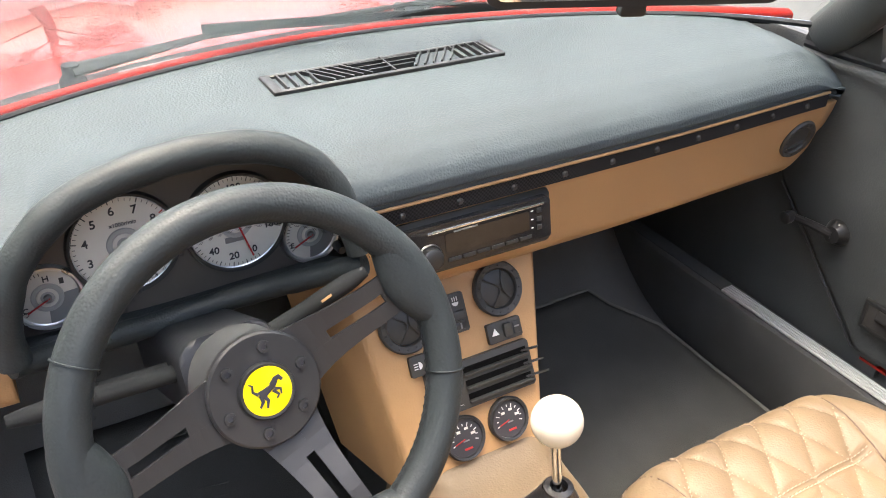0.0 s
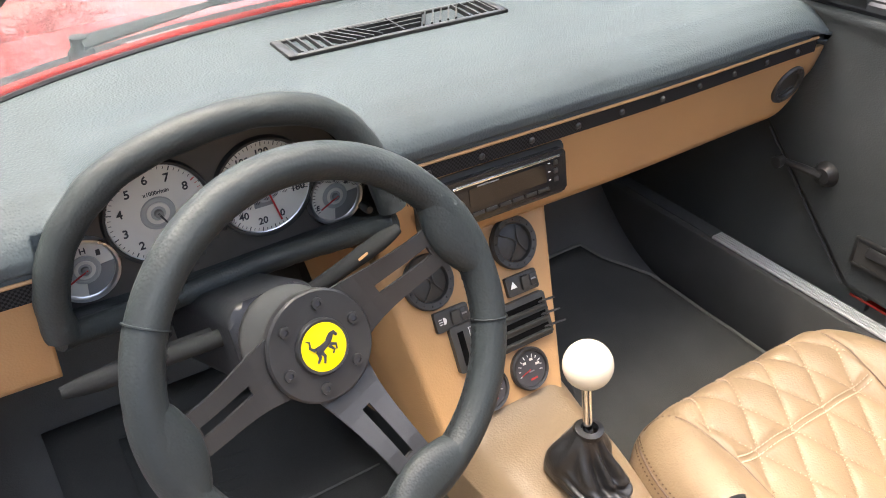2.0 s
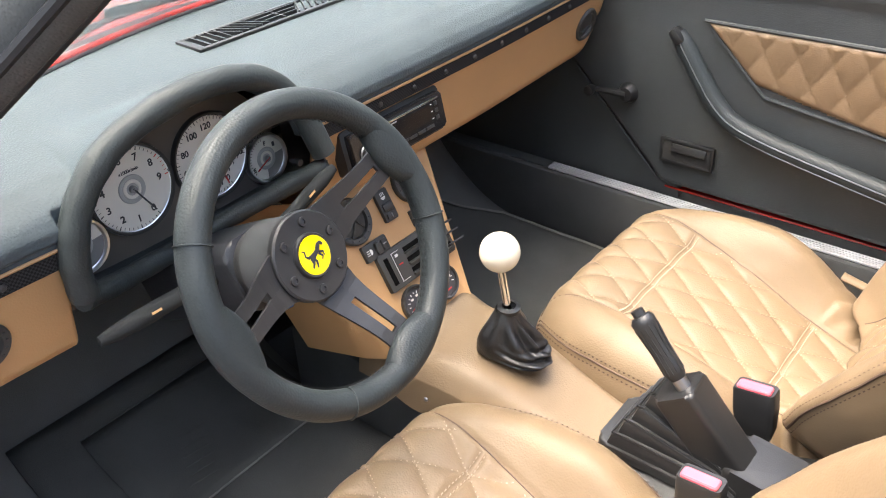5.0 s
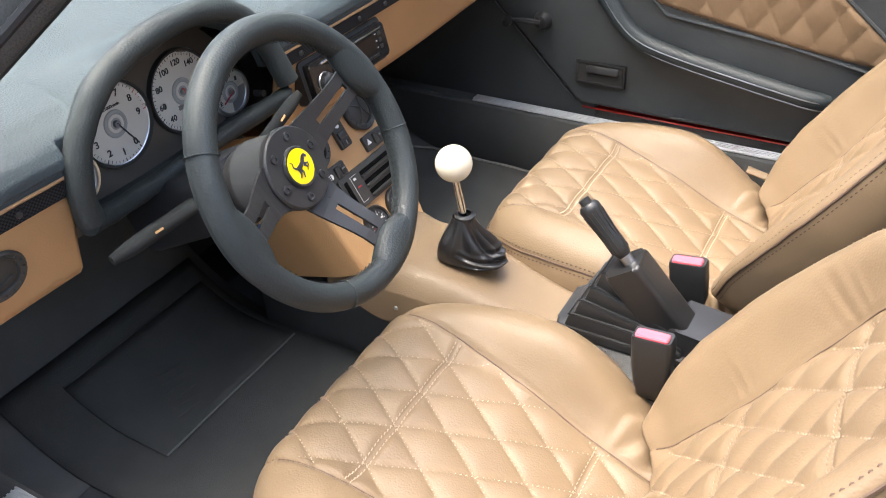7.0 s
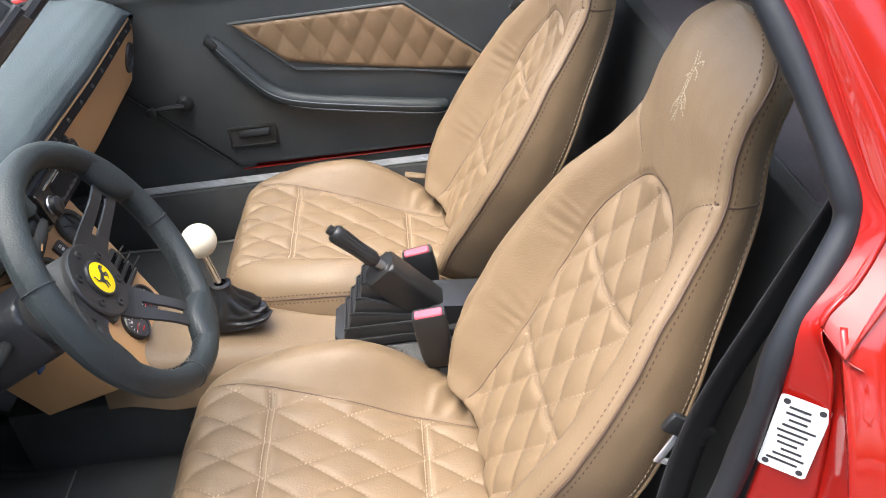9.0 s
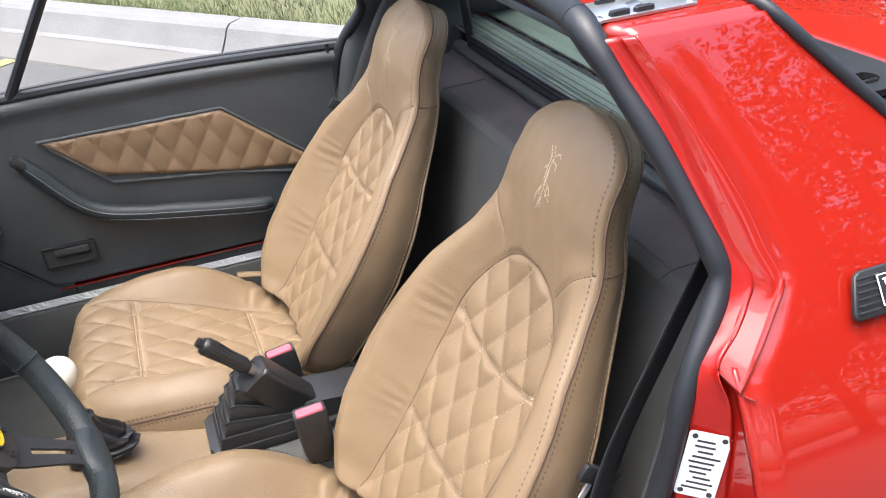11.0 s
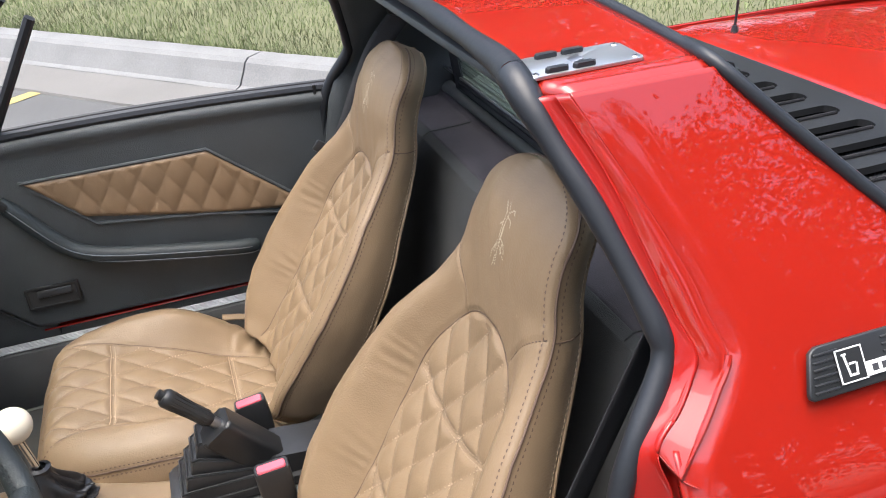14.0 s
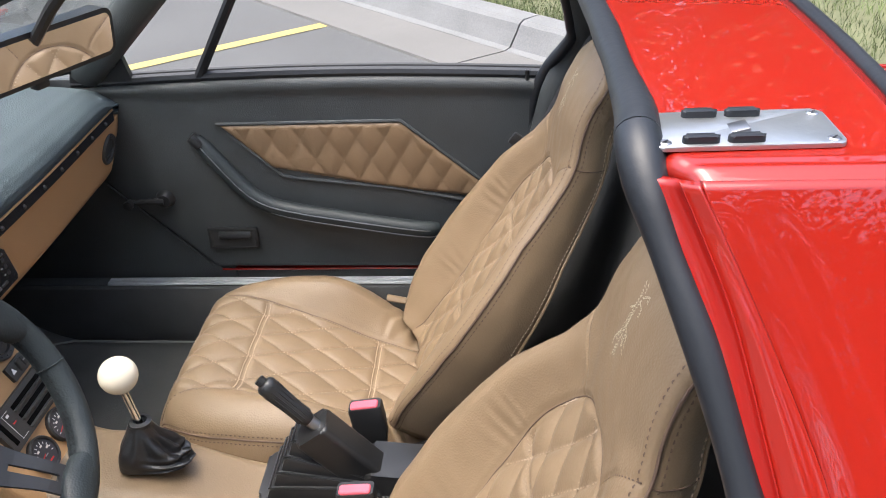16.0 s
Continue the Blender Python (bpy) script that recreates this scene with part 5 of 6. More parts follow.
        bolt = part("bolt", lathe([(0, 0.0030), (0.0024, 0.0030), (0.0026, 0.0048), (0.0050, 0.0046), (0.0054, 0.002)], m @ pose(0.0365 * math.cos(a), 0.0365 * math.sin(a), 0), 18), SATIN, t)
        part("socket", prism([(0.0026 * math.cos(q), 0.0026 * math.sin(q)) for q in np.linspace(0, 6.283, 7)[:-1]], 0.0004, m @ pose(0.0365 * math.cos(a), 0.0365 * math.sin(a), 0.0030)), INK, bolt)
    horn = part("horn_button", lathe([(0, 0.006), (0.021, 0.006), (0.023, 0.0065), (0.0245, 0.004), (0.0245, 0.002)], m, 48), SATIN, t)
    part("badge", lathe([(0, 0.0078), (0.012, 0.0074), (0.0208, 0.0064)], m, 48), YELLOW, horn, "yellow round enamel badge")
    g = m @ pose(0, 0, 0.0079)
    # dark prancing emblem as plain shapes
    limb = lambda pts, w: tube([g @ Vector((x, y, 0.0002)) for x, y in pts], lambda k: w * (1 - 0.55 * k), 5, flat=0.25, up=tuple(AXIS))
    shape = merge(limb([(-0.008, -0.001), (-0.003, 0.0005), (0.003, 0.003), (0.008, 0.0075)], 0.0042),
                  limb([(0.004, 0.004), (0.008, 0.0085), (0.011, 0.0095), (0.0135, 0.006)], 0.0032),
                  limb([(0.005, 0.001), (0.0105, -0.001), (0.010, -0.0055)], 0.0017), limb([(0.004, 0.000), (0.008, -0.005), (0.0055, -0.008)], 0.0016),
                  limb([(-0.007, -0.001), (-0.0065, -0.007), (-0.010, -0.011)], 0.0022), limb([(-0.005, -0.001), (-0.002, -0.007), (-0.004, -0.013)], 0.0021),
                  limb([(-0.009, 0.000), (-0.013, 0.004), (-0.012, 0.009), (-0.015, 0.011)], 0.0015))
    part("emblem", shape, INK, horn)


SPOKES = (22, 187, 288)


def build_column():
    t = thing("steering_column", "black plastic steering column shroud with stalks", "steering column", tuple(HUB))
    m = frame_at((0, 0, 0), AXIS, (0, 0, 1))
    part("shroud", prism(rounded(0.090, 0.085, 0.02), 0.19, m @ pose(0, 0, -0.27), 0.006), RUBBER, t)
    part("nose", lathe([(0.040, -0.085), (0.043, -0.078), (0.040, -0.066)], m, 30), PLASTIC, t)
    for base, tip, d in (((-0.315, 0.885, 0.682), (-0.481, 0.887, 0.685), 0), ((-0.265, 0.885, 0.690), (-0.146, 0.886, 0.734), 0), ((-0.315, 0.905, 0.672), (-0.455, 0.910, 0.668), 1)):
        a, b = (m.inverted() @ (Vector(q) - HUB) for q in (base, tip))
        path = [m @ (a + (b - a) * k) for k in np.linspace(0, 1, 12)]
        stalk = part("stalk", tube(path, lambda k: 0.0085 + 0.001 * step(0.5, 0.6, k) - 0.004 * step(0.85, 1.0, k), 10, flat=0.6, up=tuple(AXIS)), WIPER, t, "flat black control stalk")
        if not d:
            q = m @ (a + (b - a) * 0.62 + Vector((0, 0, 0.0065)))
            ang = math.degrees(math.atan2(b.y - a.y, b.x - a.x))
            part("symbol", box((0.012, 0.0025, 0.0006), Matrix.Translation(q) @ m.to_3x3().to_4x4() @ pose(0, 0, 0, 0, 0, ang)), TAN_LIFTED, stalk, "pale printed symbol")
    part("key_tag", box((0.020, 0.004, 0.016), pose(0.080, 0.160, -0.180, 0, 8, 0), 0.001), BLUE, t, "small blue key tag")


CL_N = Vector((0, -0.995, 0.10)).normalized()
CL_O = Vector((-0.292, 1.000, 0.745))
FOOT = [(-0.466, 0.930, 0.708), (-0.41, 0.955, 0.690), (-0.34, 0.970, 0.681), (-0.26, 0.968, 0.687), (-0.19, 0.943, 0.704), (-0.138, 0.905, 0.729)]


def cl(x, y, lift=0.0):
    """A pose on the instrument panel's face."""
    up = Vector((0, 0.10, 0.995)).normalized()
    return frame_at(CL_O + Vector((x, 0, 0)) + up * y + CL_N * lift, CL_N, up)


def build_cluster():
    t = thing("instrument_cluster", "instrument cluster under a padded black leather hood", "instrument cluster", tuple(CL_O))
    inv = Matrix.Translation(-CL_O)
    out = [(-0.172, -0.055), (-0.168, 0.005), (-0.15, 0.048), (-0.10, 0.082), (-0.03, 0.095), (0.04, 0.096), (0.10, 0.080), (0.14, 0.038), (0.155, -0.005), (0.155, -0.045), (0.06, -0.062), (-0.09, -0.064)]
    part("panel", prism([(q.x, q.y) for q in catmull([(x, y, 0) for x, y in out], 5, True)], 0.006, inv @ cl(0, 0, -0.006)), PANEL, t, "dark gauge panel with the seats' tan reflection put in its colour")
    arch, foot = [Vector(p) - CL_O for p in ARCH], [Vector(p) - CL_O for p in FOOT]
    part("hood_roll", tube(catmull(arch, 8), lambda k: 0.0152 + 0.0007 * math.sin(k * 60) * math.sin(k * 23), 14, up=(0, 1, 0)), BLACK_LEATHER, t, "padded black leather hood")
    part("foot_roll", tube(catmull(foot, 8), lambda k: 0.0120 + 0.0007 * math.sin(k * 70) * math.sin(k * 31), 12), BLACK_LEATHER, t, "wrinkled black leather lower roll")
    # skins that join the rolls to the dash and to the panel's foot
    low = catmull(foot, 8)
    def apron(k, d):
        q = low[int(round(k * (len(low) - 1)))]
        return Vector((q.x * (1 - 0.04 * d), q.y + (0.004 - q.y) * d, q.z + 0.006 + (-0.066 - q.z) * d))
    v, f = sheet(apron, np.linspace(0, 1, len(low)), np.linspace(0, 1, 6))
    v, f = thicken(v, f, (0, 0, -0.005))
    link("apron", v, f, BLACK_LEATHER, t)
    def dial(x, y, r, small):
        d = part("dial", lathe([(0, 0.002), (r, 0.002), (r, 0.0)], inv @ cl(x, y, 0.0), 56), DIAL, t, "silver grey dial")
        part("bezel", lathe([(r - 0.001, 0.0022), (r, 0.006), (r + 0.0025, 0.0065), (r + 0.004, 0.0)], inv @ cl(x, y, 0.0), 56), SATIN if not small else ALU, d)
        k = 0.34 if not small else 0.50
        hub = part("hub", lathe([(r * k, 0.0022), (r * k * 0.95, 0.0034), (r * k * 0.80, 0.0034), (r * k * 0.76, 0.0028), (0, 0.0028)], inv @ cl(x, y, 0.0), 36), HUB_GREY, d, "grey needle hub")
        part("ring", lathe([(r * k * 0.66, 0.0028), (r * k * 0.62, 0.0036), (r * k * 0.46, 0.0036), (r * k * 0.42, 0.0028)], inv @ cl(x, y, 0.0), 30), DIAL, hub)
        part("cap", lathe([(r * k * 0.26, 0.0028), (r * k * 0.24, 0.0070), (0, 0.0076)], inv @ cl(x, y, 0.0), 20), DIAL_GREY, hub)
        part("rim_ring", lathe([(r, 0.0024), (r - 0.0008, 0.0032), (r - 0.0018, 0.0024)], inv @ cl(x, y, 0.0), 56), ALU, d)
        return d
    tick = lambda d, x, y, r, a, l, w, mat: part("tick", box((l, w, 0.0003), inv @ cl(x, y, 0.0023) @ pose(r * math.cos(a), r * math.sin(a), 0, 0, 0, math.degrees(a))), mat, d)
    # rev counter
    x, y, r = -0.054, 0.015, 0.0500
    d = dial(x, y, r, False)
    for i in range(46):
        a = radians(300 - 300 * i / 45)
        tick(d, x, y, r - 0.0042, a, 0.0045 if i % 5 == 0 else 0.0028, 0.0011 if i % 5 == 0 else 0.0006, INK_RED if i > 39 else INK)
    for i, w in enumerate("0123456789"):
        a = radians(300 - 300 * i / 9)
        words(w, 0.0118, INK, inv @ cl(x, y, 0.0024) @ pose((r - 0.0140) * math.cos(a), (r - 0.0140) * math.sin(a), 0), d, "number")
    words("x1000r/min", 0.0054, INK, inv @ cl(x, y, 0.0024) @ pose(0.002, 0.021, 0), d, "legend")
    part("needle", box((0.040, 0.0018, 0.001), inv @ cl(x, y, 0.007) @ pose(0, 0, 0, 0, 0, 300) @ pose(0.018, 0, 0)), INK, d)
    # speedometer
    x, y, r = 0.055, 0.010, 0.0510
    d = dial(x, y, r, False)
    for i in range(55):
        a = radians(294 - 310.5 * i / 54)
        tick(d, x, y, r - 0.0042, a, 0.0045 if i % 3 == 0 else 0.0026, 0.0009 if i % 3 == 0 else 0.0006, INK)
    for i, w in enumerate(("0", "20", "40", "60", "80", "100", "120", "140", "160", "180")):
        a = radians(294 - 34.5 * i)
        words(w, 0.0106, INK, inv @ cl(x, y, 0.0024) @ pose((r - 0.0135) * math.cos(a), (r - 0.0135) * math.sin(a), 0), d, "number")
    part("odometer", box((0.020, 0.006, 0.0006), inv @ cl(x - 0.004, y - 0.018, 0.0026)), DIAL_GREY, d)
    part("needle", box((0.046, 0.0018, 0.001), inv @ cl(x, y, 0.007) @ pose(0, 0, 0, 0, 0, 287) @ pose(0.018, 0, 0)), INK_RED, d)
    # temperature and fuel
    for x, y, up_word, low_word in ((-0.131, -0.020, "H", "C"), (0.132, -0.024, "F", "E")):
        r = 0.0295
        d = dial(x, y, r, True)
        sect = [(0, 0)] + [((r - 0.002) * math.cos(a), (r - 0.002) * math.sin(a)) for a in np.linspace(radians(-95), radians(5), 14)]
        part("dark_sector", prism(sect, 0.0003, inv @ cl(x, y, 0.0021)), DIAL_GREY, d)
        for i in range(15):
            a = radians(215 - i * 8.5)
            tick(d, x, y, r - 0.0045, a, 0.0030, 0.0007, INK)
        words(up_word, 0.0085, INK, inv @ cl(x + 0.002, y + 0.019, 0.0024), d, "number")
        words(low_word, 0.0080, INK, inv @ cl(x - 0.021, y - 0.009, 0.0024), d, "number")
        part("icon", box((0.004, 0.006, 0.0003), inv @ cl(x + 0.015, y + 0.014, 0.0024)), INK, d)
        part("needle", box((0.024, 0.0014, 0.001), inv @ cl(x, y, 0.007) @ pose(0, 0, 0, 0, 0, 206) @ pose(0.010, 0, 0)), INK_RED, d)
    part("reset_knob", lathe([(0, 0.016), (0.004, 0.016), (0.005, 0.012), (0.005, 0)], inv @ cl(0.150, -0.030, 0.03), 16), PLASTIC, t)
    part("warning_lamp", box((0.014, 0.010, 0.002), inv @ cl(0.158, 0.004, 0.001), 0.001), SCREEN, t)


# ---- seats ----
BACK_O, BACK_UP, BACK_N = Vector((0, 0.350, 0.380)), Vector((0, -0.45, 0.893)), Vector((0, 0.893, 0.45))
B_TOP, B_CROWN = 0.662, 0.585
B_W = [(-0.03, 0.165), (-0.015, 0.188), (0.0, 0.202), (0.1, 0.229), (0.2, 0.236), (0.28, 0.226), (0.34, 0.208), (0.39, 0.185), (0.44, 0.159), (0.50, 0.136), (0.54, 0.122), (0.585, 0.112)]
B_N = [(-0.03, -0.012), (0.0, -0.010), (0.128, -0.024), (0.30, -0.040), (0.42, -0.042), (0.47, -0.028), (0.52, -0.009), (0.567, 0.002), (0.62, 0.000), (0.65, -0.008), (0.665, -0.016)]
B_BOL = [(-0.03, 0.036), (0.0, 0.048), (0.08, 0.060), (0.2, 0.056), (0.3, 0.050), (0.39, 0.040), (0.44, 0.018), (0.48, 0.0)]
B_GUS = [(-0.03, 0.085), (0.1, 0.098), (0.2, 0.095), (0.34, 0.080), (0.43, 0.062), (0.5, 0.048), (0.6, 0.044), (0.64, 0.036), (0.665, 0.028)]
B_TAP = [(0.1, 0.05), (0.28, 0.08), (0.4, 0.13), (0.5, 0.17), (0.6, 0.22)]
PX, PA, P0 = 0.063, 0.092, 0.297
CROSS = (0.297, 0.130)


def quilt(p, q, h):
    return h * (abs(math.sin(math.pi * p) * math.sin(math.pi * q))) ** 0.40


def seam_w(a):
    """Half the width between the backrest's two border seams, a metres up."""
    if a < B_CROWN:
        return smooth(B_W, a, 0.016)
    k = min(1.0, (a - B_CROWN) / (B_TOP - B_CROWN))
    return 0.112 * max(0.0, 1 - k ** 2.3) ** (1 / 2.3)


def insert_half(a):
    if a > 0.285:
        k = (a - 0.285) / 0.168
        return 0.126 * math.sqrt(max(0.0, 1 - k * k)) if k < 1 else 0.0
    return 0.126 - 0.008 * step(0.28, 0.0, a)


def back_depth(u, a):
    """How far the plain front stands out along the backrest's normal."""
    n0, bol = smooth(B_N, a, 0.03), smooth(B_BOL, a, 0.04)
    w = abs(u)
    d = n0 + bol * step(0.50, 0.86, w) - 0.012 * step(0.44, 0.52, a) * w * w
    k = max(0.0, (w - 0.90) / 0.10)
    return d - 0.011 * (1 - math.sqrt(max(0.0, 1 - k * k)))


def back_point(u, a, quilted=True):
    """Front of the backrest: u from -1 to 1 across, a metres up."""
    x = seam_w(a) * u
    d = back_depth(u, a)
    if quilted:
        hw = insert_half(a)
        if hw > 0 and abs(x) < hw + 0.02:
            edge = hw - abs(x) if a < 0.285 else 0.126 * (1 - math.hypot(x / 0.126, (a - 0.285) / 0.168))
            inside = step(0.0, 0.010, edge)
            k = (a - P0) / PA
            flat = 1.0
            for line in CROSS:
                flat *= 1 - 0.75 * math.exp(-((a - line - 0.02 * (x / 0.126) ** 2 * (1 if line > 0.2 else 0.4)) / 0.008) ** 2)
            d += inside * (quilt(x / PX + k + 0.5, x / PX - k + 0.5, 0.0080) * flat - 0.0050 + 0.003 * (1 - flat)) - 0.0036 * math.exp(-(edge / 0.0035) ** 2)
            for line in CROSS:
                s = a - line - 0.02 * (x / 0.126) ** 2 * (1 if line > 0.2 else 0.4)
                d -= inside * 0.0030 * math.exp(-(s / 0.0052) ** 2)
        # seam that parts the headrest from the bolsters
        q = (abs(x) - 0.066) / 0.066
        if 0 < q < 1:
            d -= 0.0030 * math.exp(-((a - head_seam(q)) / 0.0030) ** 2)
        # creases where the bolster is pulled in at the cross seams, and soft waves
        out = abs(x) - insert_half(max(0.02, min(a, 0.40)))
        if 0.0 < out < 0.07:
            for line, wide in ((0.300, 0.036), (0.135, 0.030)):
                fan = math.sin((a - line) / (0.0045 + 0.055 * out) * 1.9 + 2.5 * noise.noise((a * 40, x * 20, 5.0)))
                d += 0.0010 * fan * math.exp(-((a - line) / wide) ** 2) * step(0.0, 0.010, out) * step(0.066, 0.022, out)
        d += 0.0024 * noise.noise((x * 13, a * 13, 3.0)) + 0.0010 * noise.noise((x * 42, a * 30, 9.0))
    return BACK_O + BACK_UP * a + BACK_N * d + Vector((x, 0, 0))


def head_seam(q):
    return 0.424 + 0.078 * q ** 0.62


def taper(a):
    """How much narrower the backrest is at its rear seam."""
    return lerp(B_TAP, a)


def gusset_point(s, k, a):
    """Side of the backrest from the border seam (k 0) to its rear seam (k 1); s is the side."""
    w, g = seam_w(a), smooth(B_GUS, a, 0.02)
    x = w * (1 - taper(a) * k) + min(0.007, w * 0.1) * math.sin(math.pi * k)
    d = back_depth(1.0, a) - g * k + 0.0016 * noise.noise((k * 3, a * 16, 4.0 + s)) * math.sin(math.pi * k)
    x += 0.0014 * noise.noise((k * 4 + s, a * 22, 1.0)) * math.sin(math.pi * k)
    return BACK_O + BACK_UP * a + BACK_N * d + Vector((s * x, 0, 0))


def rear_point(u, a):
    w, g = seam_w(a) * (1 - taper(a)), smooth(B_GUS, a, 0.02)
    d = back_depth(1.0, a) - g - 0.018 * max(0.0, 1 - abs(u) ** 3) * min(1.0, w / 0.1)
    return BACK_O + BACK_UP * a + BACK_N * d + Vector((w * u, 0, 0))


C_W = [(0.0, 0.200), (0.08, 0.226), (0.16, 0.248), (0.25, 0.257), (0.33, 0.254), (0.40, 0.240), (0.44, 0.222), (0.47, 0.202), (0.49, 0.178), (0.505, 0.145)]
C_Z = [(0.0, 0.302), (0.08, 0.318), (0.144, 0.337), (0.25, 0.375), (0.364, 0.411), (0.42, 0.424), (0.455, 0.424), (0.475, 0.415), (0.492, 0.388), (0.505, 0.345)]
C_BOL = [(0.0, 0.004), (0.06, 0.006), (0.11, 0.026), (0.18, 0.060), (0.236, 0.068), (0.33, 0.044), (0.41, 0.012), (0.46, 0.0), (0.5, 0.0)]
QX, QB, Q0 = 0.066, 0.110, 0.364
C_CROSS = (0.364, 0.146)
C_Y0 = 0.286


def cush_half(b):
    return 0.096 + 0.116 * b


def cush_point(u, b, quilted=True):
    """Top of the cushion: u across, b metres forward of its rear."""
    w = smooth(C_W, b, 0.02)
    z0, bol = smooth(C_Z, b, 0.016), smooth(C_BOL, b, 0.03)
    x = w * u
    bottom = 0.255
    e = max(0.0, 1 - abs(u) ** 6) ** 0.2
    z = bottom + (z0 + bol * step(0.44, 0.76, abs(u)) - bottom) * e
    if quilted:
        edge = cush_half(b) - abs(x)
        if edge > -0.02 and b < 0.495:
            inside = step(0.0, 0.010, edge) * step(0.498, 0.470, b)
            k = (b - Q0) / QB
            flat = 1.0
            for line in C_CROSS:
                flat *= 1 - 0.75 * math.exp(-((b - line) / 0.008) ** 2)
            z += inside * (quilt(x / QX + k + 0.5, x / QX - k + 0.5, 0.0085) * flat - 0.005 + 0.003 * (1 - flat)) - 0.0040 * math.exp(-(edge / 0.0035) ** 2) * step(0.498, 0.470, b)
            for line in C_CROSS:
                z -= inside * 0.0032 * math.exp(-((b - line) / 0.0052) ** 2)
        z += 0.003 * noise.noise((x * 10, b * 10, 7.0)) + 0.0010 * noise.noise((x * 40, b * 34, 2.0))
        if b < 0.16 and edge < 0:
            out = -edge
            z += 0.0036 * math.sin((b - 0.02 + 0.5 * out) * 230 + 3 * noise.noise((x * 20, b * 20, 1.0))) * step(0.16, 0.09, b) * step(0.0, 0.02, out)
    return Vector((x, C_Y0 + b, z))


def across(n):
    return [math.sin(math.pi / 2 * k) for k in np.linspace(-1, 1, n)]


def normal_of(fn, u, a, du=0.01, da=0.003):
    p = (fn(u + du, a, False) - fn(u - du, a, False)).cross(fn(u, a + da, False) - fn(u, a - da, False)).normalized()
    return p if p.y + p.z > 0 else -p


def build_seat(x0, label):
    t = thing("bucket_seat", label, "seat", (x0, 0, 0), "seats")
    # backrest: quilted front, side gussets and rear, one closed skin
    us = sorted(set([round(v, 4) for v in list(np.linspace(-0.66, 0.66, 92)) + list(np.linspace(-1, -0.66, 34)) + list(np.linspace(0.66, 1, 34))]))
    gs, rs = np.linspace(0, 1, 9)[1:], np.linspace(0.93, -0.93, 14)
    ring = [("front", u) for u in us] + [(1, k) for k in gs] + [("rear", u) for u in rs] + [(-1, k) for k in gs[::-1]]
    def skin(i, a):
        kind, v = ring[int(i)]
        return back_point(v, a) if kind == "front" else rear_point(v, a) if kind == "rear" else gusset_point(kind, v, a)
    av = list(np.linspace(-0.03, B_CROWN, 168)) + [B_CROWN + (B_TOP - B_CROWN) * math.sin(math.pi / 2 * k) for k in np.linspace(0, 1, 34)[1:]]
    v, f = sheet(skin, range(len(ring)), av, closed=True)
    f.append(tuple(range(len(ring)))[::-1])
    back = link("backrest", v, f, TAN, t, "tan leather backrest with diamond quilting")
    # cushion
    us2 = sorted(set([round(v, 4) for v in list(np.linspace(-0.70, 0.70, 92)) + across(64) + [-0.999, 0.999]]))
    bv = list(np.linspace(0.0, 0.46, 140)) + list(np.linspace(0.46, 0.505, 24))[1:]
    v, f = sheet(lambda u, b: cush_point(u, b), us2, bv)
    n, nu = len(v), len(us2)
    v += [Vector((p.x * 0.97, p.y - 0.01 * (p.y > 0.7), 0.215)) for p in v]
    for i in range(nu - 1):
        for j in (0, len(bv) - 1):
            a, b = j * nu + i, j * nu + i + 1
            f.append((a, b, b + n, a + n))
    for j in range(len(bv) - 1):
        for i in (0, nu - 1):
            a, b = j * nu + i, (j + 1) * nu + i
            f.append((a, b, b + n, a + n))
    cush = link("cushion", v, f, TAN, t, "tan leather cushion with diamond quilting")
    part("seat_base", box((0.40, 0.42, 0.05), pose(0, 0.50, 0.222), 0.01), PLASTIC, t)
    for s in (1, -1):
        part("seat_rail", box((0.03, 0.50, 0.02), pose(s * 0.17, 0.50, 0.214)), STEEL, t)
        part("hinge_cover", prism(rounded(0.075, 0.13, 0.03), 0.016, Matrix.Translation((s * 0.212 - 0.008, 0.318, 0.325)) @ pose(0, 0, 0, 0, 90, 0) @ pose(0, 0, 0, 0, 0, -20), 0.004), PLASTIC, t)
        part("recliner_lever", tube(catmull([(s * 0.222, 0.330, 0.330), (s * 0.236, 0.375, 0.345), (s * 0.238, 0.430, 0.357)], 6), lambda k: 0.008 + 0.003 * k, 10, flat=0.6), TAN, t, "tan recliner lever")
    # lattice stitches of the backrest
    def lattice(fn, width, half, lo, hi, px, pa, p0):
        runs, nrm = [], []
        for sgn in (1, -1):
            for k in range(-16, 17):
                run, nn = [], []
                for a in np.arange(lo, hi, 0.005):
                    x = (k + 0.5 - sgn * (a - p0) / pa) * px
                    if abs(x) < half(a) - 0.003:
                        u = x / width(a)
                        run.append(fn(u, a))
                        nn.append(normal_of(fn, u, a))
                    elif run:
                        runs.append(run), nrm.append(nn)
                        run, nn = [], []
                if run:
                    runs.append(run), nrm.append(nn)
        keep = [i for i, r in enumerate(runs) if len(r) > 1]
        return [runs[i] for i in keep], [nrm[i] for i in keep]
    runs, nrm = lattice(back_point, seam_w, insert_half, -0.02, 0.452, PX, PA, P0)
    dashes(runs, nrm, THREAD, "quilt_stitching", back, 0.0046, 0.0024, 0.0009, lift=0.0024)
    # stitched seams: cross seams, insert edge, and the double row down each border seam
    runs, nrm, dark, dnrm = [], [], [], []
    def add(pts, store, ns):
        store.append([back_point(u, a) for u, a in pts])
        ns.append([normal_of(back_point, u, a) for u, a in pts])
    for s in (1, -1):
        for line in CROSS:
            for off in (-0.0038, 0.0038):
                pts = []
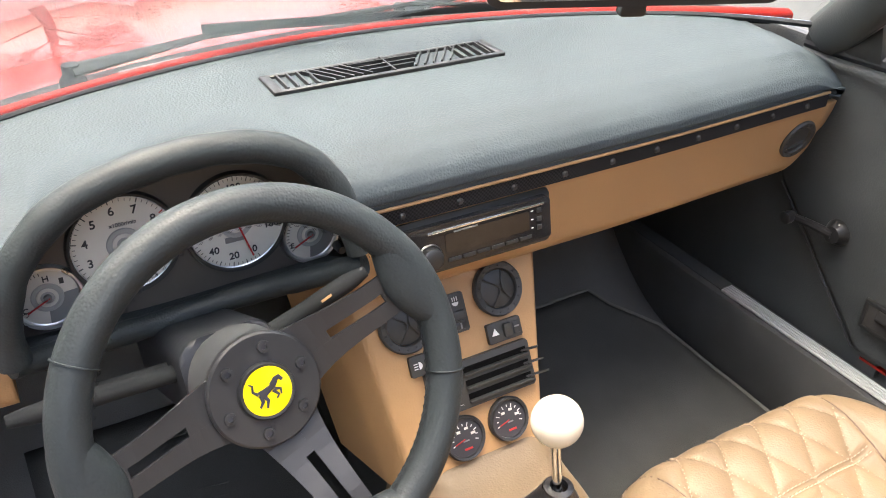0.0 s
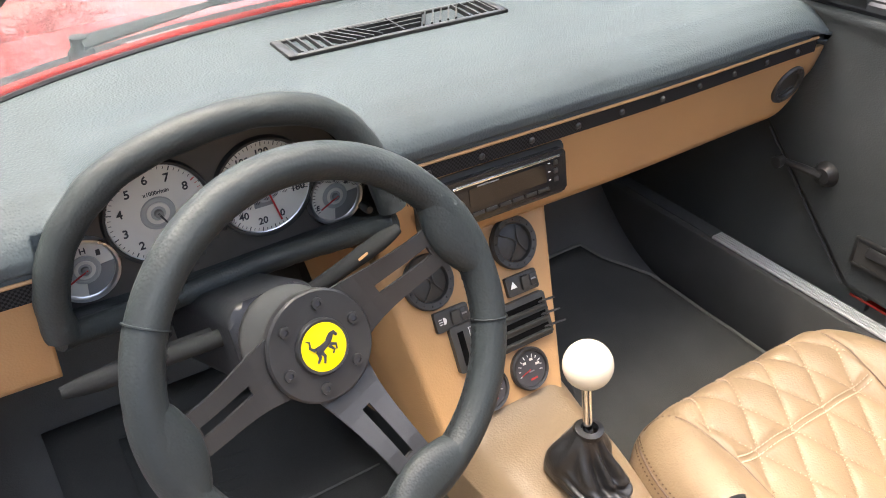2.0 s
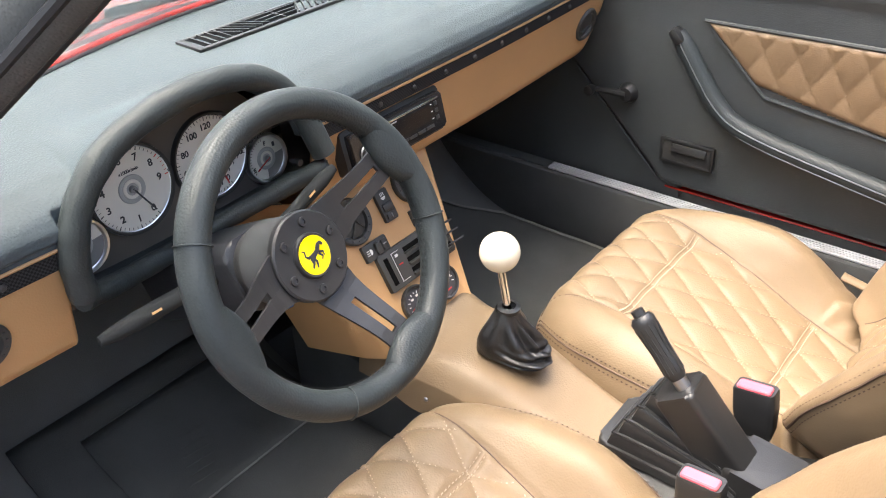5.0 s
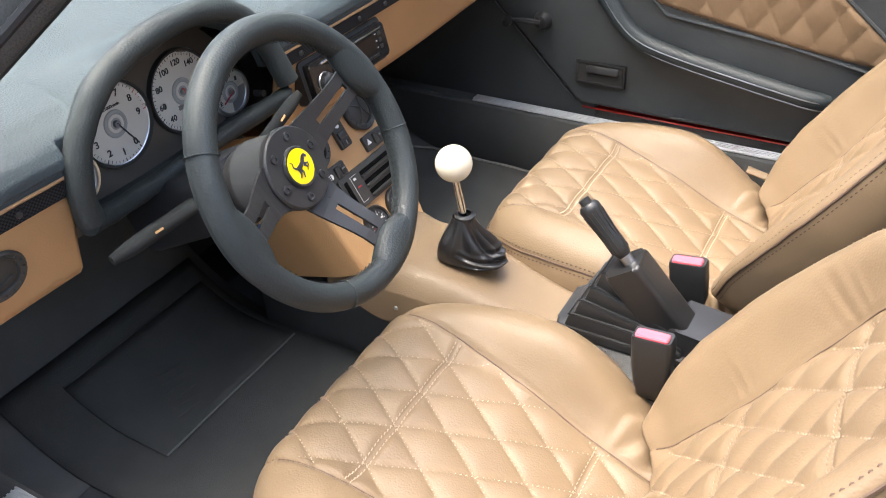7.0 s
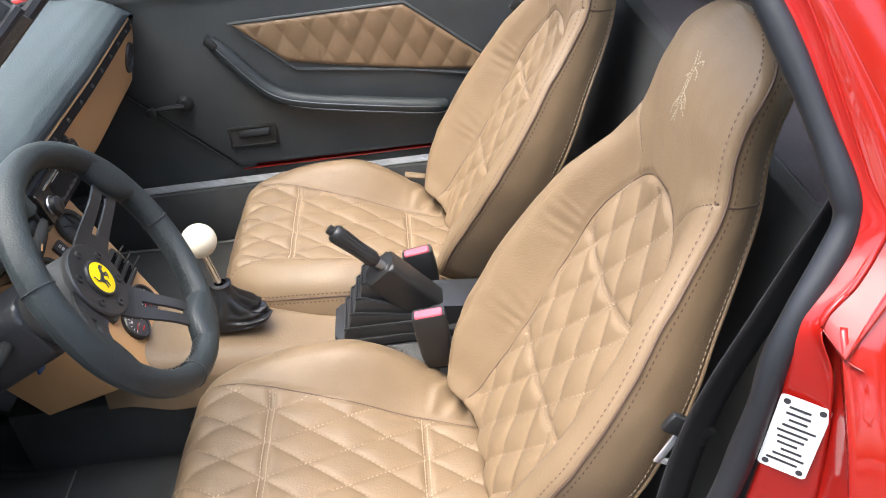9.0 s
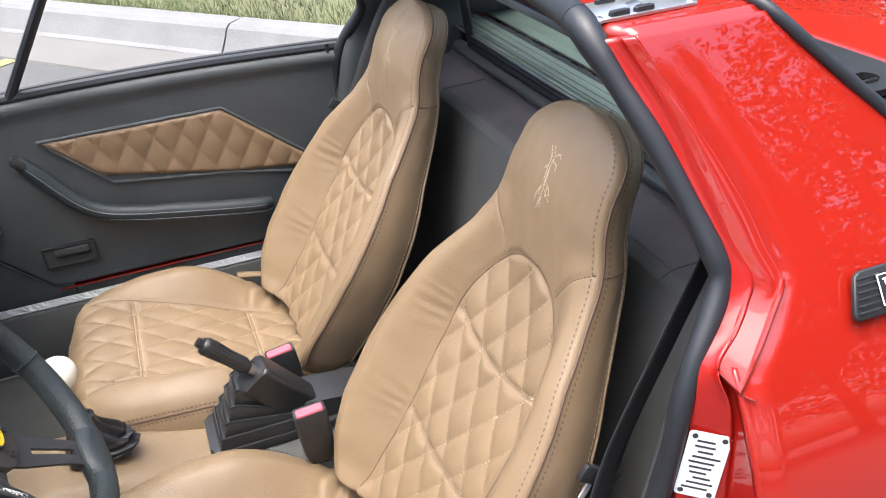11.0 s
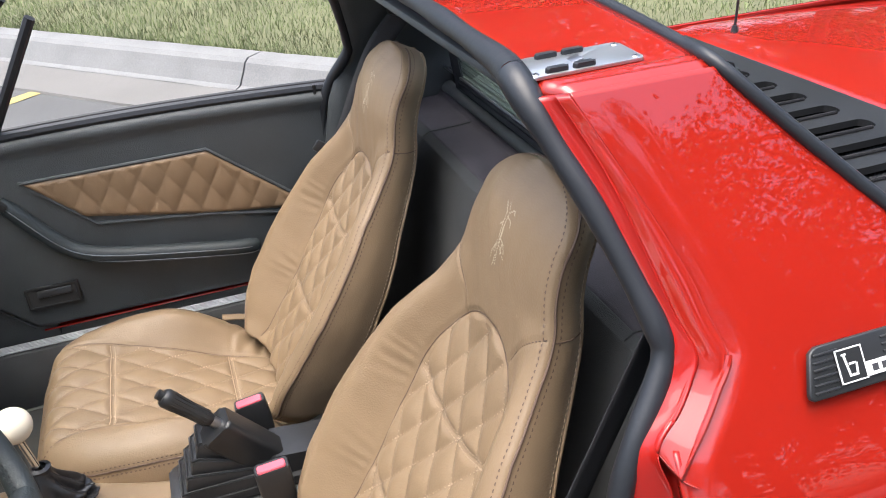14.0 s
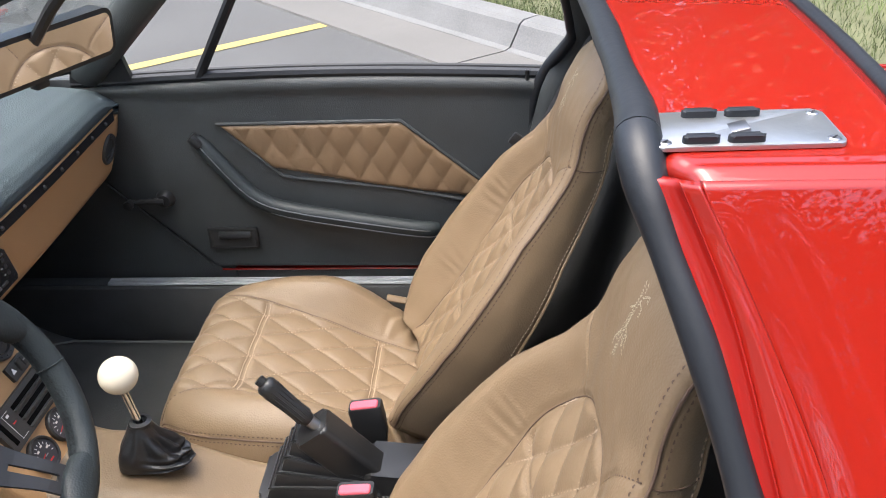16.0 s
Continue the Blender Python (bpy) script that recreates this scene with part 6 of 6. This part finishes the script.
                for x in np.linspace(0, s * (insert_half(line) - 0.003), 18):
                    a = line + off + 0.02 * (x / 0.126) ** 2 * (1 if line > 0.2 else 0.4)
                    pts.append((x / seam_w(a), a))
                add(pts, runs, nrm)
        rim = [a for a in av if -0.02 < a < B_TOP - 0.0006]
        add([(s * max(0.0, 1 - 0.0075 / max(seam_w(a), 0.008)), a) for a in rim], dark, dnrm)
        side = [gusset_point(s, 0.0075 / smooth(B_GUS, a, 0.02), a) for a in rim]
        dark.append(side)
        dnrm.append([Vector((s * (1 if a < B_CROWN + 0.02 else 0.4), 0, 0.1)) if a < B_CROWN + 0.045 else BACK_UP for a in rim])
        part("seam", tube([back_point(s, a) + BACK_N * 0.0006 + Vector((s * 0.0004, 0, 0)) for a in rim], 0.0019, 6), THREAD_DARK, back)
        part("piping", tube([gusset_point(s, 1.0, a) for a in rim], 0.0026, 8), TAN, back)
        edge = [gusset_point(s, 0.90, a) for a in rim]
        light = [Vector((s, 0, 0.1))] * len(rim)
        dashes([edge], [light], THREAD, "gusset_stitching", back, 0.0046, 0.0026, 0.0008)
        pts = [(s * (0.066 + 0.066 * q) / seam_w(head_seam(q)), head_seam(q)) for q in np.linspace(0.02, 1, 18)]
        part("seam", tube([back_point(u, a) + normal_of(back_point, u, a) * 0.0005 for u, a in pts], 0.0009, 6), THREAD_DARK, back)
        part("seam", tube([gusset_point(s, k, 0.502 + 0.010 * k) + Vector((s * 0.0003, 0, 0)) for k in np.linspace(0, 1, 10)], 0.0009, 6), THREAD_DARK, back)
        pts = [(s * insert_half(a) / seam_w(a), a) for a in list(np.linspace(-0.02, 0.28, 40)) + [0.285 + 0.168 * math.sin(q) for q in np.linspace(0, math.pi / 2, 40)]]
        part("seam", tube([back_point(u, a) + normal_of(back_point, u, a) * 0.0004 for u, a in pts], 0.0009, 6), THREAD_DARK, back)
    dashes(runs, nrm, THREAD, "seam_stitching", back, 0.0046, 0.0022, 0.0008, lift=0.0010)
    dashes(dark, dnrm, THREAD_DARK, "border_stitching", back, 0.0040, 0.0034, 0.0009, lift=0.0002)
    # embroidered leaping emblem as a scatter of thread
    rnd = random.Random(8)
    runs, nrm = [], []
    strokes = ((-0.001, 0.592, 0.000, 0.562), (0.003, 0.590, 0.004, 0.560), (0.002, 0.576, 0.003, 0.552), (0.001, 0.562, -0.003, 0.538), (0.004, 0.556, 0.002, 0.524),
               (-0.002, 0.592, -0.012, 0.604), (0.001, 0.596, -0.006, 0.606), (0.003, 0.592, 0.012, 0.600), (0.012, 0.600, 0.016, 0.594), (0.002, 0.588, 0.013, 0.586), (0.013, 0.586, 0.015, 0.578),
               (-0.001, 0.580, -0.009, 0.574), (0.004, 0.560, 0.014, 0.556), (0.014, 0.556, 0.019, 0.546), (0.005, 0.552, 0.016, 0.544), (0.016, 0.544, 0.022, 0.540), (0.010, 0.556, 0.012, 0.540),
               (-0.001, 0.552, -0.009, 0.540), (-0.009, 0.540, -0.010, 0.530), (0.001, 0.538, -0.004, 0.522))
    for x0_, a0, x1, a1 in strokes:
        for j in range(3):
            o = rnd.uniform(-0.0014, 0.0014)
            pts = [(-(x0_ + (x1 - x0_) * k + o + rnd.uniform(-0.0011, 0.0011)), a0 + (a1 - a0) * k) for k in np.linspace(0, 1, 9)]
            runs.append([back_point(x / seam_w(a), a) for x, a in pts])
            nrm.append([normal_of(back_point, x / seam_w(a), a) for x, a in pts])
    dashes(runs, nrm, EMBROIDERY, "embroidery", back, 0.0028, 0.0012, 0.00042, "cream embroidered emblem on the headrest")
    # cushion stitches
    cw = lambda b: smooth(C_W, b, 0.02)
    runs, nrm = lattice(cush_point, cw, cush_half, 0.0, 0.492, QX, QB, Q0)
    dark, dnrm = [], []
    for line in C_CROSS:
        for off in (-0.0038, 0.0038):
            hw = cush_half(line) - 0.003
            pts = [(x / cw(line), line + off) for x in np.linspace(-hw, hw, 40)]
            runs.append([cush_point(*p) for p in pts])
            nrm.append([normal_of(cush_point, *p) for p in pts])
    dashes(runs, nrm, THREAD, "quilt_stitching", cush, 0.0046, 0.0024, 0.0009, lift=0.0024)
    for s in (1, -1):
        pts = [(s * cush_half(b) / cw(b), b) for b in np.linspace(0.02, 0.494, 60)]
        part("seam", tube([cush_point(*p) + Vector((0, 0, 0.0004)) for p in pts], 0.0010, 6), THREAD_DARK, cush)
        rim = [cush_point(s * 0.955, b, False) for b in np.linspace(0.05, 0.497, 60)]
        for zz in (-0.0065, 0.0065):
            dark.append([Vector((p.x - s * zz * 0.35 + s * 0.0006, p.y, p.z + zz)) for p in rim])
            dnrm.append([Vector((s, 0, 0.3)) for p in rim])
        part("seam", tube([p + Vector((s * 0.0005, 0, 0)) for p in rim], 0.0016, 6), THREAD_DARK, cush)
    dashes(dark, dnrm, THREAD_DARK, "border_stitching", cush, 0.0040, 0.0036, 0.0012)
    return t


def build_belts():
    for s, dz in ((1, 0.092), (-1, 0.0)):
        t = thing("seat_belt", "black three-point seat belt with its latch tongue", "seat belt", (s * (0.53 if s > 0 else 0.545), 0.10, 0.7))
        p = [(s * -0.03, -0.13, 0.27), (s * -0.005, -0.08, 0.20), (s * 0.0, -0.02, 0.08), (s * 0.002, 0.04, -0.06), (s * 0.01, 0.075, -0.22), (s * 0.03, 0.10, -0.42)]
        run = catmull(p, 8)
        v, f = sheet(lambda a, k: run[int(k)] + Vector((s * 0.010, 0.022, 0.004)) * (a - 0.5) * 2, np.linspace(0, 1, 5), range(41))
        v, f = thicken(v, f, (s * -0.0015, 0.0006, 0))
        link("webbing", v, f, BELT, t)
        part("tongue", box((0.010, 0.056, 0.024), pose(s * -0.006, 0.050, -0.080 + dz, 35, 0, 0), 0.004), PLASTIC, t)
        part("blade", merge(box((0.003, 0.008, 0.048), pose(s * -0.010, 0.048, -0.112 + dz, 30, 0, 0), 0.001), box((0.003, 0.008, 0.048), pose(s * -0.010, 0.068, -0.106 + dz, 30, 0, 0), 0.001), box((0.003, 0.028, 0.008), pose(s * -0.010, 0.066, -0.130 + dz, 30, 0, 0), 0.001)), SILL, t, "bright steel tongue blade")
        part("guide", box((0.02, 0.05, 0.03), pose(s * -0.03, -0.13, 0.28, 20, 0, 0), 0.006), PLASTIC, t)


# ---- doors ----
def build_door(s):
    t = thing("door_1", "black vinyl car door with a quilted tan insert", "door", (0, 0, 0), kind="structure")
    Z = lambda y: 0.802 + 0.014 * math.sin(math.pi * min(1, max(0, (1.0 - y) / 0.95)))
    def panel(u, v):
        lo = [(-0.02, 0.385), (0.05, 0.388), (0.806, 0.394), (1.01, 0.60), (1.04, 0.63)]
        y = -0.02 + 1.05 * u
        zl = np.interp(y, [p[0] for p in lo], [p[1] for p in lo])
        z = zl + (Z(y) - zl) * v
        x = 0.632 - 0.010 * math.sin(math.pi * v) - 0.008 * step(0.90, 0.96, v) + 0.010 * step(0.97, 1.0, v) + 0.0012 * noise.noise((y * 8, z * 8, 0))
        return (x, y, z)
    v, f = sheet(panel, np.linspace(0, 1, 90), np.linspace(0, 1, 50))
    v, f = thicken(v, f, (0.02, 0, 0))
    link("panel", v, f, VINYL, t, "black vinyl door trim panel")
    part("seam", tube([(0.6285, 0.812, 0.396), (0.6285, 1.005, 0.592)], 0.0022, 6), RUBBER, t)
    part("red_edge", box((0.010, 0.84, 0.004), pose(0.6455, 0.38, 0.379)), RED_IN, t, "painted red lower edge")
    part("top_rail", tube([(0.640, y, Z(y) + 0.004) for y in np.linspace(-0.01, 1.03, 20)], 0.011, 8), RUBBER, t)
    part("window_channel", tube([(0.655, y, Z(y) + 0.010) for y in np.linspace(-0.01, 1.03, 20)], 0.007, 8), PLASTIC, t)
    part("outer_skin", box((0.02, 1.04, 0.50), pose(0.70, 0.51, 0.55), 0.008), RED, t)
    part("lock_pin", lathe([(0.004, 0), (0.003, 0.012), (0.0045, 0.014), (0.0045, 0.020), (0, 0.022)], pose(0.630, 0.14, 0.800), 12), PLASTIC, t)
    # quilted insert
    poly = [(0.752, 0.724), (0.386, 0.726), (0.200, 0.572), (0.222, 0.545), (0.40, 0.580), (0.632, 0.610)]
    def inside(y, z):
        d = 9
        m = len(poly)
        for i in range(m):
            a, b = poly[i], poly[(i + 1) % m]
            ex, ez = b[0] - a[0], b[1] - a[1]
            k = ((y - a[0]) * ez - (z - a[1]) * ex) / math.hypot(ex, ez)
            d = min(d, -k)
        return d
    sgn = 1 if inside(0.5, 0.66) > 0 else -1
    ys, zs = np.linspace(0.19, 0.76, 150), np.linspace(0.54, 0.73, 70)
    verts, faces, idx = [], [], {}
    def vert(i, j):
        if (i, j) not in idx:
            y, z = ys[i], zs[j]
            e = inside(y, z) * sgn
            h = quilt(y / 0.056 + z / 0.092, y / 0.056 - z / 0.092, 0.0050) * step(0, 0.012, e) - 0.004 * (1 - step(0, 0.006, e))
            idx[(i, j)] = len(verts)
            verts.append((0.6215 - 0.003 - h, y, z))
        return idx[(i, j)]
    for i in range(len(ys) - 1):
        for j in range(len(zs) - 1):
            if inside((ys[i] + ys[i + 1]) / 2, (zs[j] + zs[j + 1]) / 2) * sgn > 0:
                faces.append((vert(i, j), vert(i + 1, j), vert(i + 1, j + 1), vert(i, j + 1)))
    ins = link("insert", verts, faces, TAN_DOOR, t, "tan diamond quilted insert")
    runs, nrm = [], []
    for g in (1, -1):
        for k in np.arange(-14, 26):
            run = []
            for y in np.arange(0.19, 0.76, 0.006):
                z = (k - y / 0.056) * 0.092 * g
                e = inside(y, z) * sgn
                if e > 0.004:
                    run.append(Vector((0.6185, y, z)))
                elif run:
                    runs.append(run)
                    run = []
            if run:
                runs.append(run)
    runs = [r for r in runs if len(r) > 1]
    dashes(runs, [[Vector((-1, 0, 0))] * len(r) for r in runs], THREAD, "quilt_stitching", ins, 0.0042, 0.0026, 0.0005, lift=0.0001)
    loop = [(0.621, y, z) for y, z in poly]
    part("insert_piping", tube([Vector(a) + (Vector(b) - Vector(a)) * k for a, b in zip(loop, loop[1:] + loop[:1]) for k in np.linspace(0, 1, 6)[:-1]], 0.004, 8, True), VINYL, ins)
    # armrest
    arm = [(0.622, 0.798, 0.694), (0.616, 0.770, 0.660), (0.608, 0.715, 0.592), (0.602, 0.672, 0.560), (0.598, 0.610, 0.542), (0.596, 0.50, 0.522), (0.598, 0.36, 0.498), (0.612, 0.320, 0.491)]
    path = catmull(arm, 8)
    a = part("armrest", tube(path, lambda k: 0.0175 - 0.004 * step(0.12, 0.0, k) - 0.004 * step(0.9, 1, k), 16, flat=1.0, up=(1, 0, 0)), BLACK_LEATHER, t, "padded black vinyl armrest")
    for dz, dx in ((0.005, -0.0168), (-0.010, -0.0142)):
        part("piping", tube([p + Vector((dx + 0.010 * step(0.12, 0, i / len(path)), 0.55 * dz * (1 - i / len(path)), dz)) for i, p in enumerate(path)], 0.0013, 6), STEEL, a, "thin bright piping")
    part("end_cap", box((0.030, 0.030, 0.018), pose(0.614, 0.796, 0.692, 45, 0, 0), 0.006), PLASTIC, a)
    # inner handle; a flat dark sheet stands in for the shade of its hollow
    h = part("handle_bezel", merge(*[box(sz, pose(0.624, y, z), 0.003) for sz, y, z in (((0.010, 0.108, 0.007), 0.757, 0.4885), ((0.010, 0.108, 0.007), 0.757, 0.4455), ((0.010, 0.008, 0.048), 0.807, 0.467), ((0.010, 0.008, 0.048), 0.707, 0.467))]), PLASTIC, t, "black recessed inner door handle")
    part("recess_shade", box((0.004, 0.10, 0.042), pose(0.6225, 0.757, 0.467)), DARK, h)
    part("lever", box((0.008, 0.070, 0.016), pose(0.620, 0.752, 0.476, 0, 20, 0), 0.003), PLASTIC, h)
    # window winder
    w = part("winder_boss", lathe([(0.021, 0), (0.021, 0.006), (0.017, 0.014), (0.013, 0.022), (0, 0.024)], frame_at((0.630, 0.886, 0.562), (-1, 0, 0)), 26), PLASTIC, t, "black window winder")
    part("crank", tube([(0.610, 0.886, 0.562), (0.604, 0.920, 0.564), (0.600, 0.952, 0.563)], lambda k: 0.0075 - 0.002 * k, 8), PLASTIC, w)
    part("knob", lathe([(0.008, 0), (0.010, 0.010), (0.0095, 0.018), (0, 0.022)], frame_at((0.602, 0.952, 0.563), (-1, 0, 0)), 18), PLASTIC, w)
    # quarter light bar and mirror plate
    part("quarter_bar", tube([(0.640, 0.778, 0.812), (0.600, 0.640, 1.040)], 0.0105, 8), RUBBER, t)
    v, f = prism_yz([(0.905, 0.812), (1.03, 0.812), (1.02, 0.86), (0.925, 0.890)], 0.630, 0.014)
    link("mirror_plate", v, f, PLASTIC, t, smooth=False)
    return t


def prism_yz(outline, x, depth):
    n = len(outline)
    v = [(x, y, z) for y, z in outline] + [(x + depth, y, z) for y, z in outline]
    f = [tuple(range(n))[::-1], tuple(range(n, 2 * n))] + [(i, (i + 1) % n, n + (i + 1) % n, n + i) for i in range(n)]
    return v, f


OPEN_B, OPEN_C = Vector((0.032, 0.096, 0.060)), Vector((-0.090, 0.029, 0.000))


def build_open_door_glass():
    """Corner of the open driver's door: its quarter window with a black frame."""
    t = thing("open_door_window", "corner of the open driver's door window in a black frame", "car window", (-0.886, 0.600, 1.122))
    a, b, c = Vector((0, 0, 0)), OPEN_B, OPEN_C
    part("window_frame", tube([b, a + Vector((-0.008, 0.012, 0.003)), a + Vector((-0.003, 0.0, -0.010)), c], 0.009, 10), PLASTIC, t)
    v, f = thicken([a, b, b + Vector((-0.10, 0.03, -0.05)), c], [(0, 1, 2, 3)], (0.003, 0.003, 0))
    pane = link("pane", v, f, GLASS, t, smooth=False)
    pane.visible_shadow = False


# ---- mirror and wipers ----
def build_mirror():
    o = Vector((0.028, 0.746, 1.040))
    t = thing("rear_view_mirror", "black framed interior rear view mirror", "mirror", tuple(o))
    m = frame_at((0, 0, 0), (-0.35, -0.93, -0.10), (0, 0, 1))
    part("housing", prism(rounded(0.245, 0.062, 0.014), 0.022, m @ pose(0, 0, -0.022)), PLASTIC, t)
    part("glass", prism(rounded(0.233, 0.050, 0.010), 0.0012, m @ pose(0, 0, 0.0002)), MIRROR, t, "silvered mirror glass")
    part("lever", box((0.022, 0.012, 0.014), m @ pose(0, -0.037, -0.012), 0.003), PLASTIC, t)
    part("stem", tube([m @ Vector((0, 0.0, -0.020)), Vector((-0.03, -0.04, 0.06)), Vector((-0.05, -0.09, 0.105))], 0.007, 8), PLASTIC, t)


def build_wipers():
    for px, tip, blade in ((-0.335, (0.10, 1.36), ((-0.20, 1.305), (0.36, 1.20))), (0.110, (0.50, 1.31), ((-0.06, 1.30), (0.42, 1.21)))):
        py = cowl(px) + 0.055
        t = thing("wiper", "black windscreen wiper arm and blade", "wiper", (px, py, 0.828), "windscreen wipers")
        part("pivot", lathe([(0.016, -0.005), (0.015, 0.012), (0.010, 0.018), (0.010, 0.030), (0, 0.032)], Matrix(), 18), WIPER, t)
        d = Vector((0.40, -0.005, 0.030)) if px < 0 else Vector((0.34, -0.05, 0.03))
        part("arm_foot", tube([(0, 0, 0.022), d * 0.42 + Vector((0, 0.020, 0.022))], lambda k: 0.017 - 0.010 * k, 8, flat=0.4), WIPER, t)
        part("arm", tube([d * 0.36 + Vector((0, 0.018, 0.022)), d + Vector((0, 0.0, 0.016))], 0.0032, 8), WIPER, t)
        b0, b1 = (Vector((0.155, 0.012, 0.040)), Vector((0.66, -0.10, 0.050))) if px < 0 else (Vector((0.05, 0.02, 0.03)), Vector((0.45, -0.14, 0.05)))
        bl = part("blade", box(((b1 - b0).length, 0.005, 0.012), frame_at((b0 + b1) / 2, (0, 0, 1), Vector((0, 0, 1)).cross((b1 - b0).normalized())), 0.001), WIPER, t)
        part("blade_clip", tube([b0 + (b1 - b0) * 0.2, (b0 + b1) / 2 + Vector((0, 0, 0.014)), b0 + (b1 - b0) * 0.8], 0.003, 6), WIPER, bl)
    t = thing("washer_jet", "small grey washer jet bar on the scuttle", "washer jet", (-0.24, cowl(-0.24) + 0.05, 0.832))
    part("bar", box((0.085, 0.012, 0.006), pose(0, 0, 0, 0, 0, 12), 0.002), DIAL_GREY, t)


build_ground()
grown = [build_tree((-12.5, -6.5, 0), 10.2, 3.6, 5), build_tree((-10.5, -11.0, 0), 11.0, 3.6, 6), build_tree((-15.0, -1.0, 0), 11.5, 3.8, 7)]
PLACES = ((-16, -12, 30), (-12, 10, 80), (-9, 27, 140), (1, 24, 20), (12, 21, 250), (-11, 18, 310), (12.5, -3.5, 60), (11, -10.5, 170), (16, 3.5, 290), (3, -15, 100), (19, -7, 10), (14, -14, 40), (20, -1, 200), (9, -18, 330), (25, -12, 120), (13, -7, 270), (22, 6, 15), (5, -21, 75), (-4, -18, 190), (26, -4, 300), (15.5, 0, 230), (17, -18, 150), (-12.5, -3, 200), (-14.5, -8.5, 60), (-13, 4, 130))
for i, (x, y, turn) in enumerate(PLACES):
    copy_thing(grown[i % 3], pose(x, y, 0.1 if x > 8 else 0, 0, 0, turn))
build_body()
build_cabin_shell()
build_seals()
build_hoop_plate()
build_side_vent()
build_sticker()
build_sill_strip()
build_dashboard()
build_radio()
build_console()
build_cluster()
build_column()
build_wheel()
build_gear_lever()
build_handbrake()
build_buckle((0.098, 0.415, 0.452), -8)
build_buckle((-0.090, 0.405, 0.460), -4, 0.105)
seat = build_seat(-0.303, "tan leather bucket seat with diamond quilting on the driver's side")
other = copy_thing(seat, pose(0.318, 0, 0))
tagged(other, "tan leather bucket seat with diamond quilting on the passenger side")
build_belts()
build_door(1)
build_open_door_glass()
build_mirror()
build_wipers()
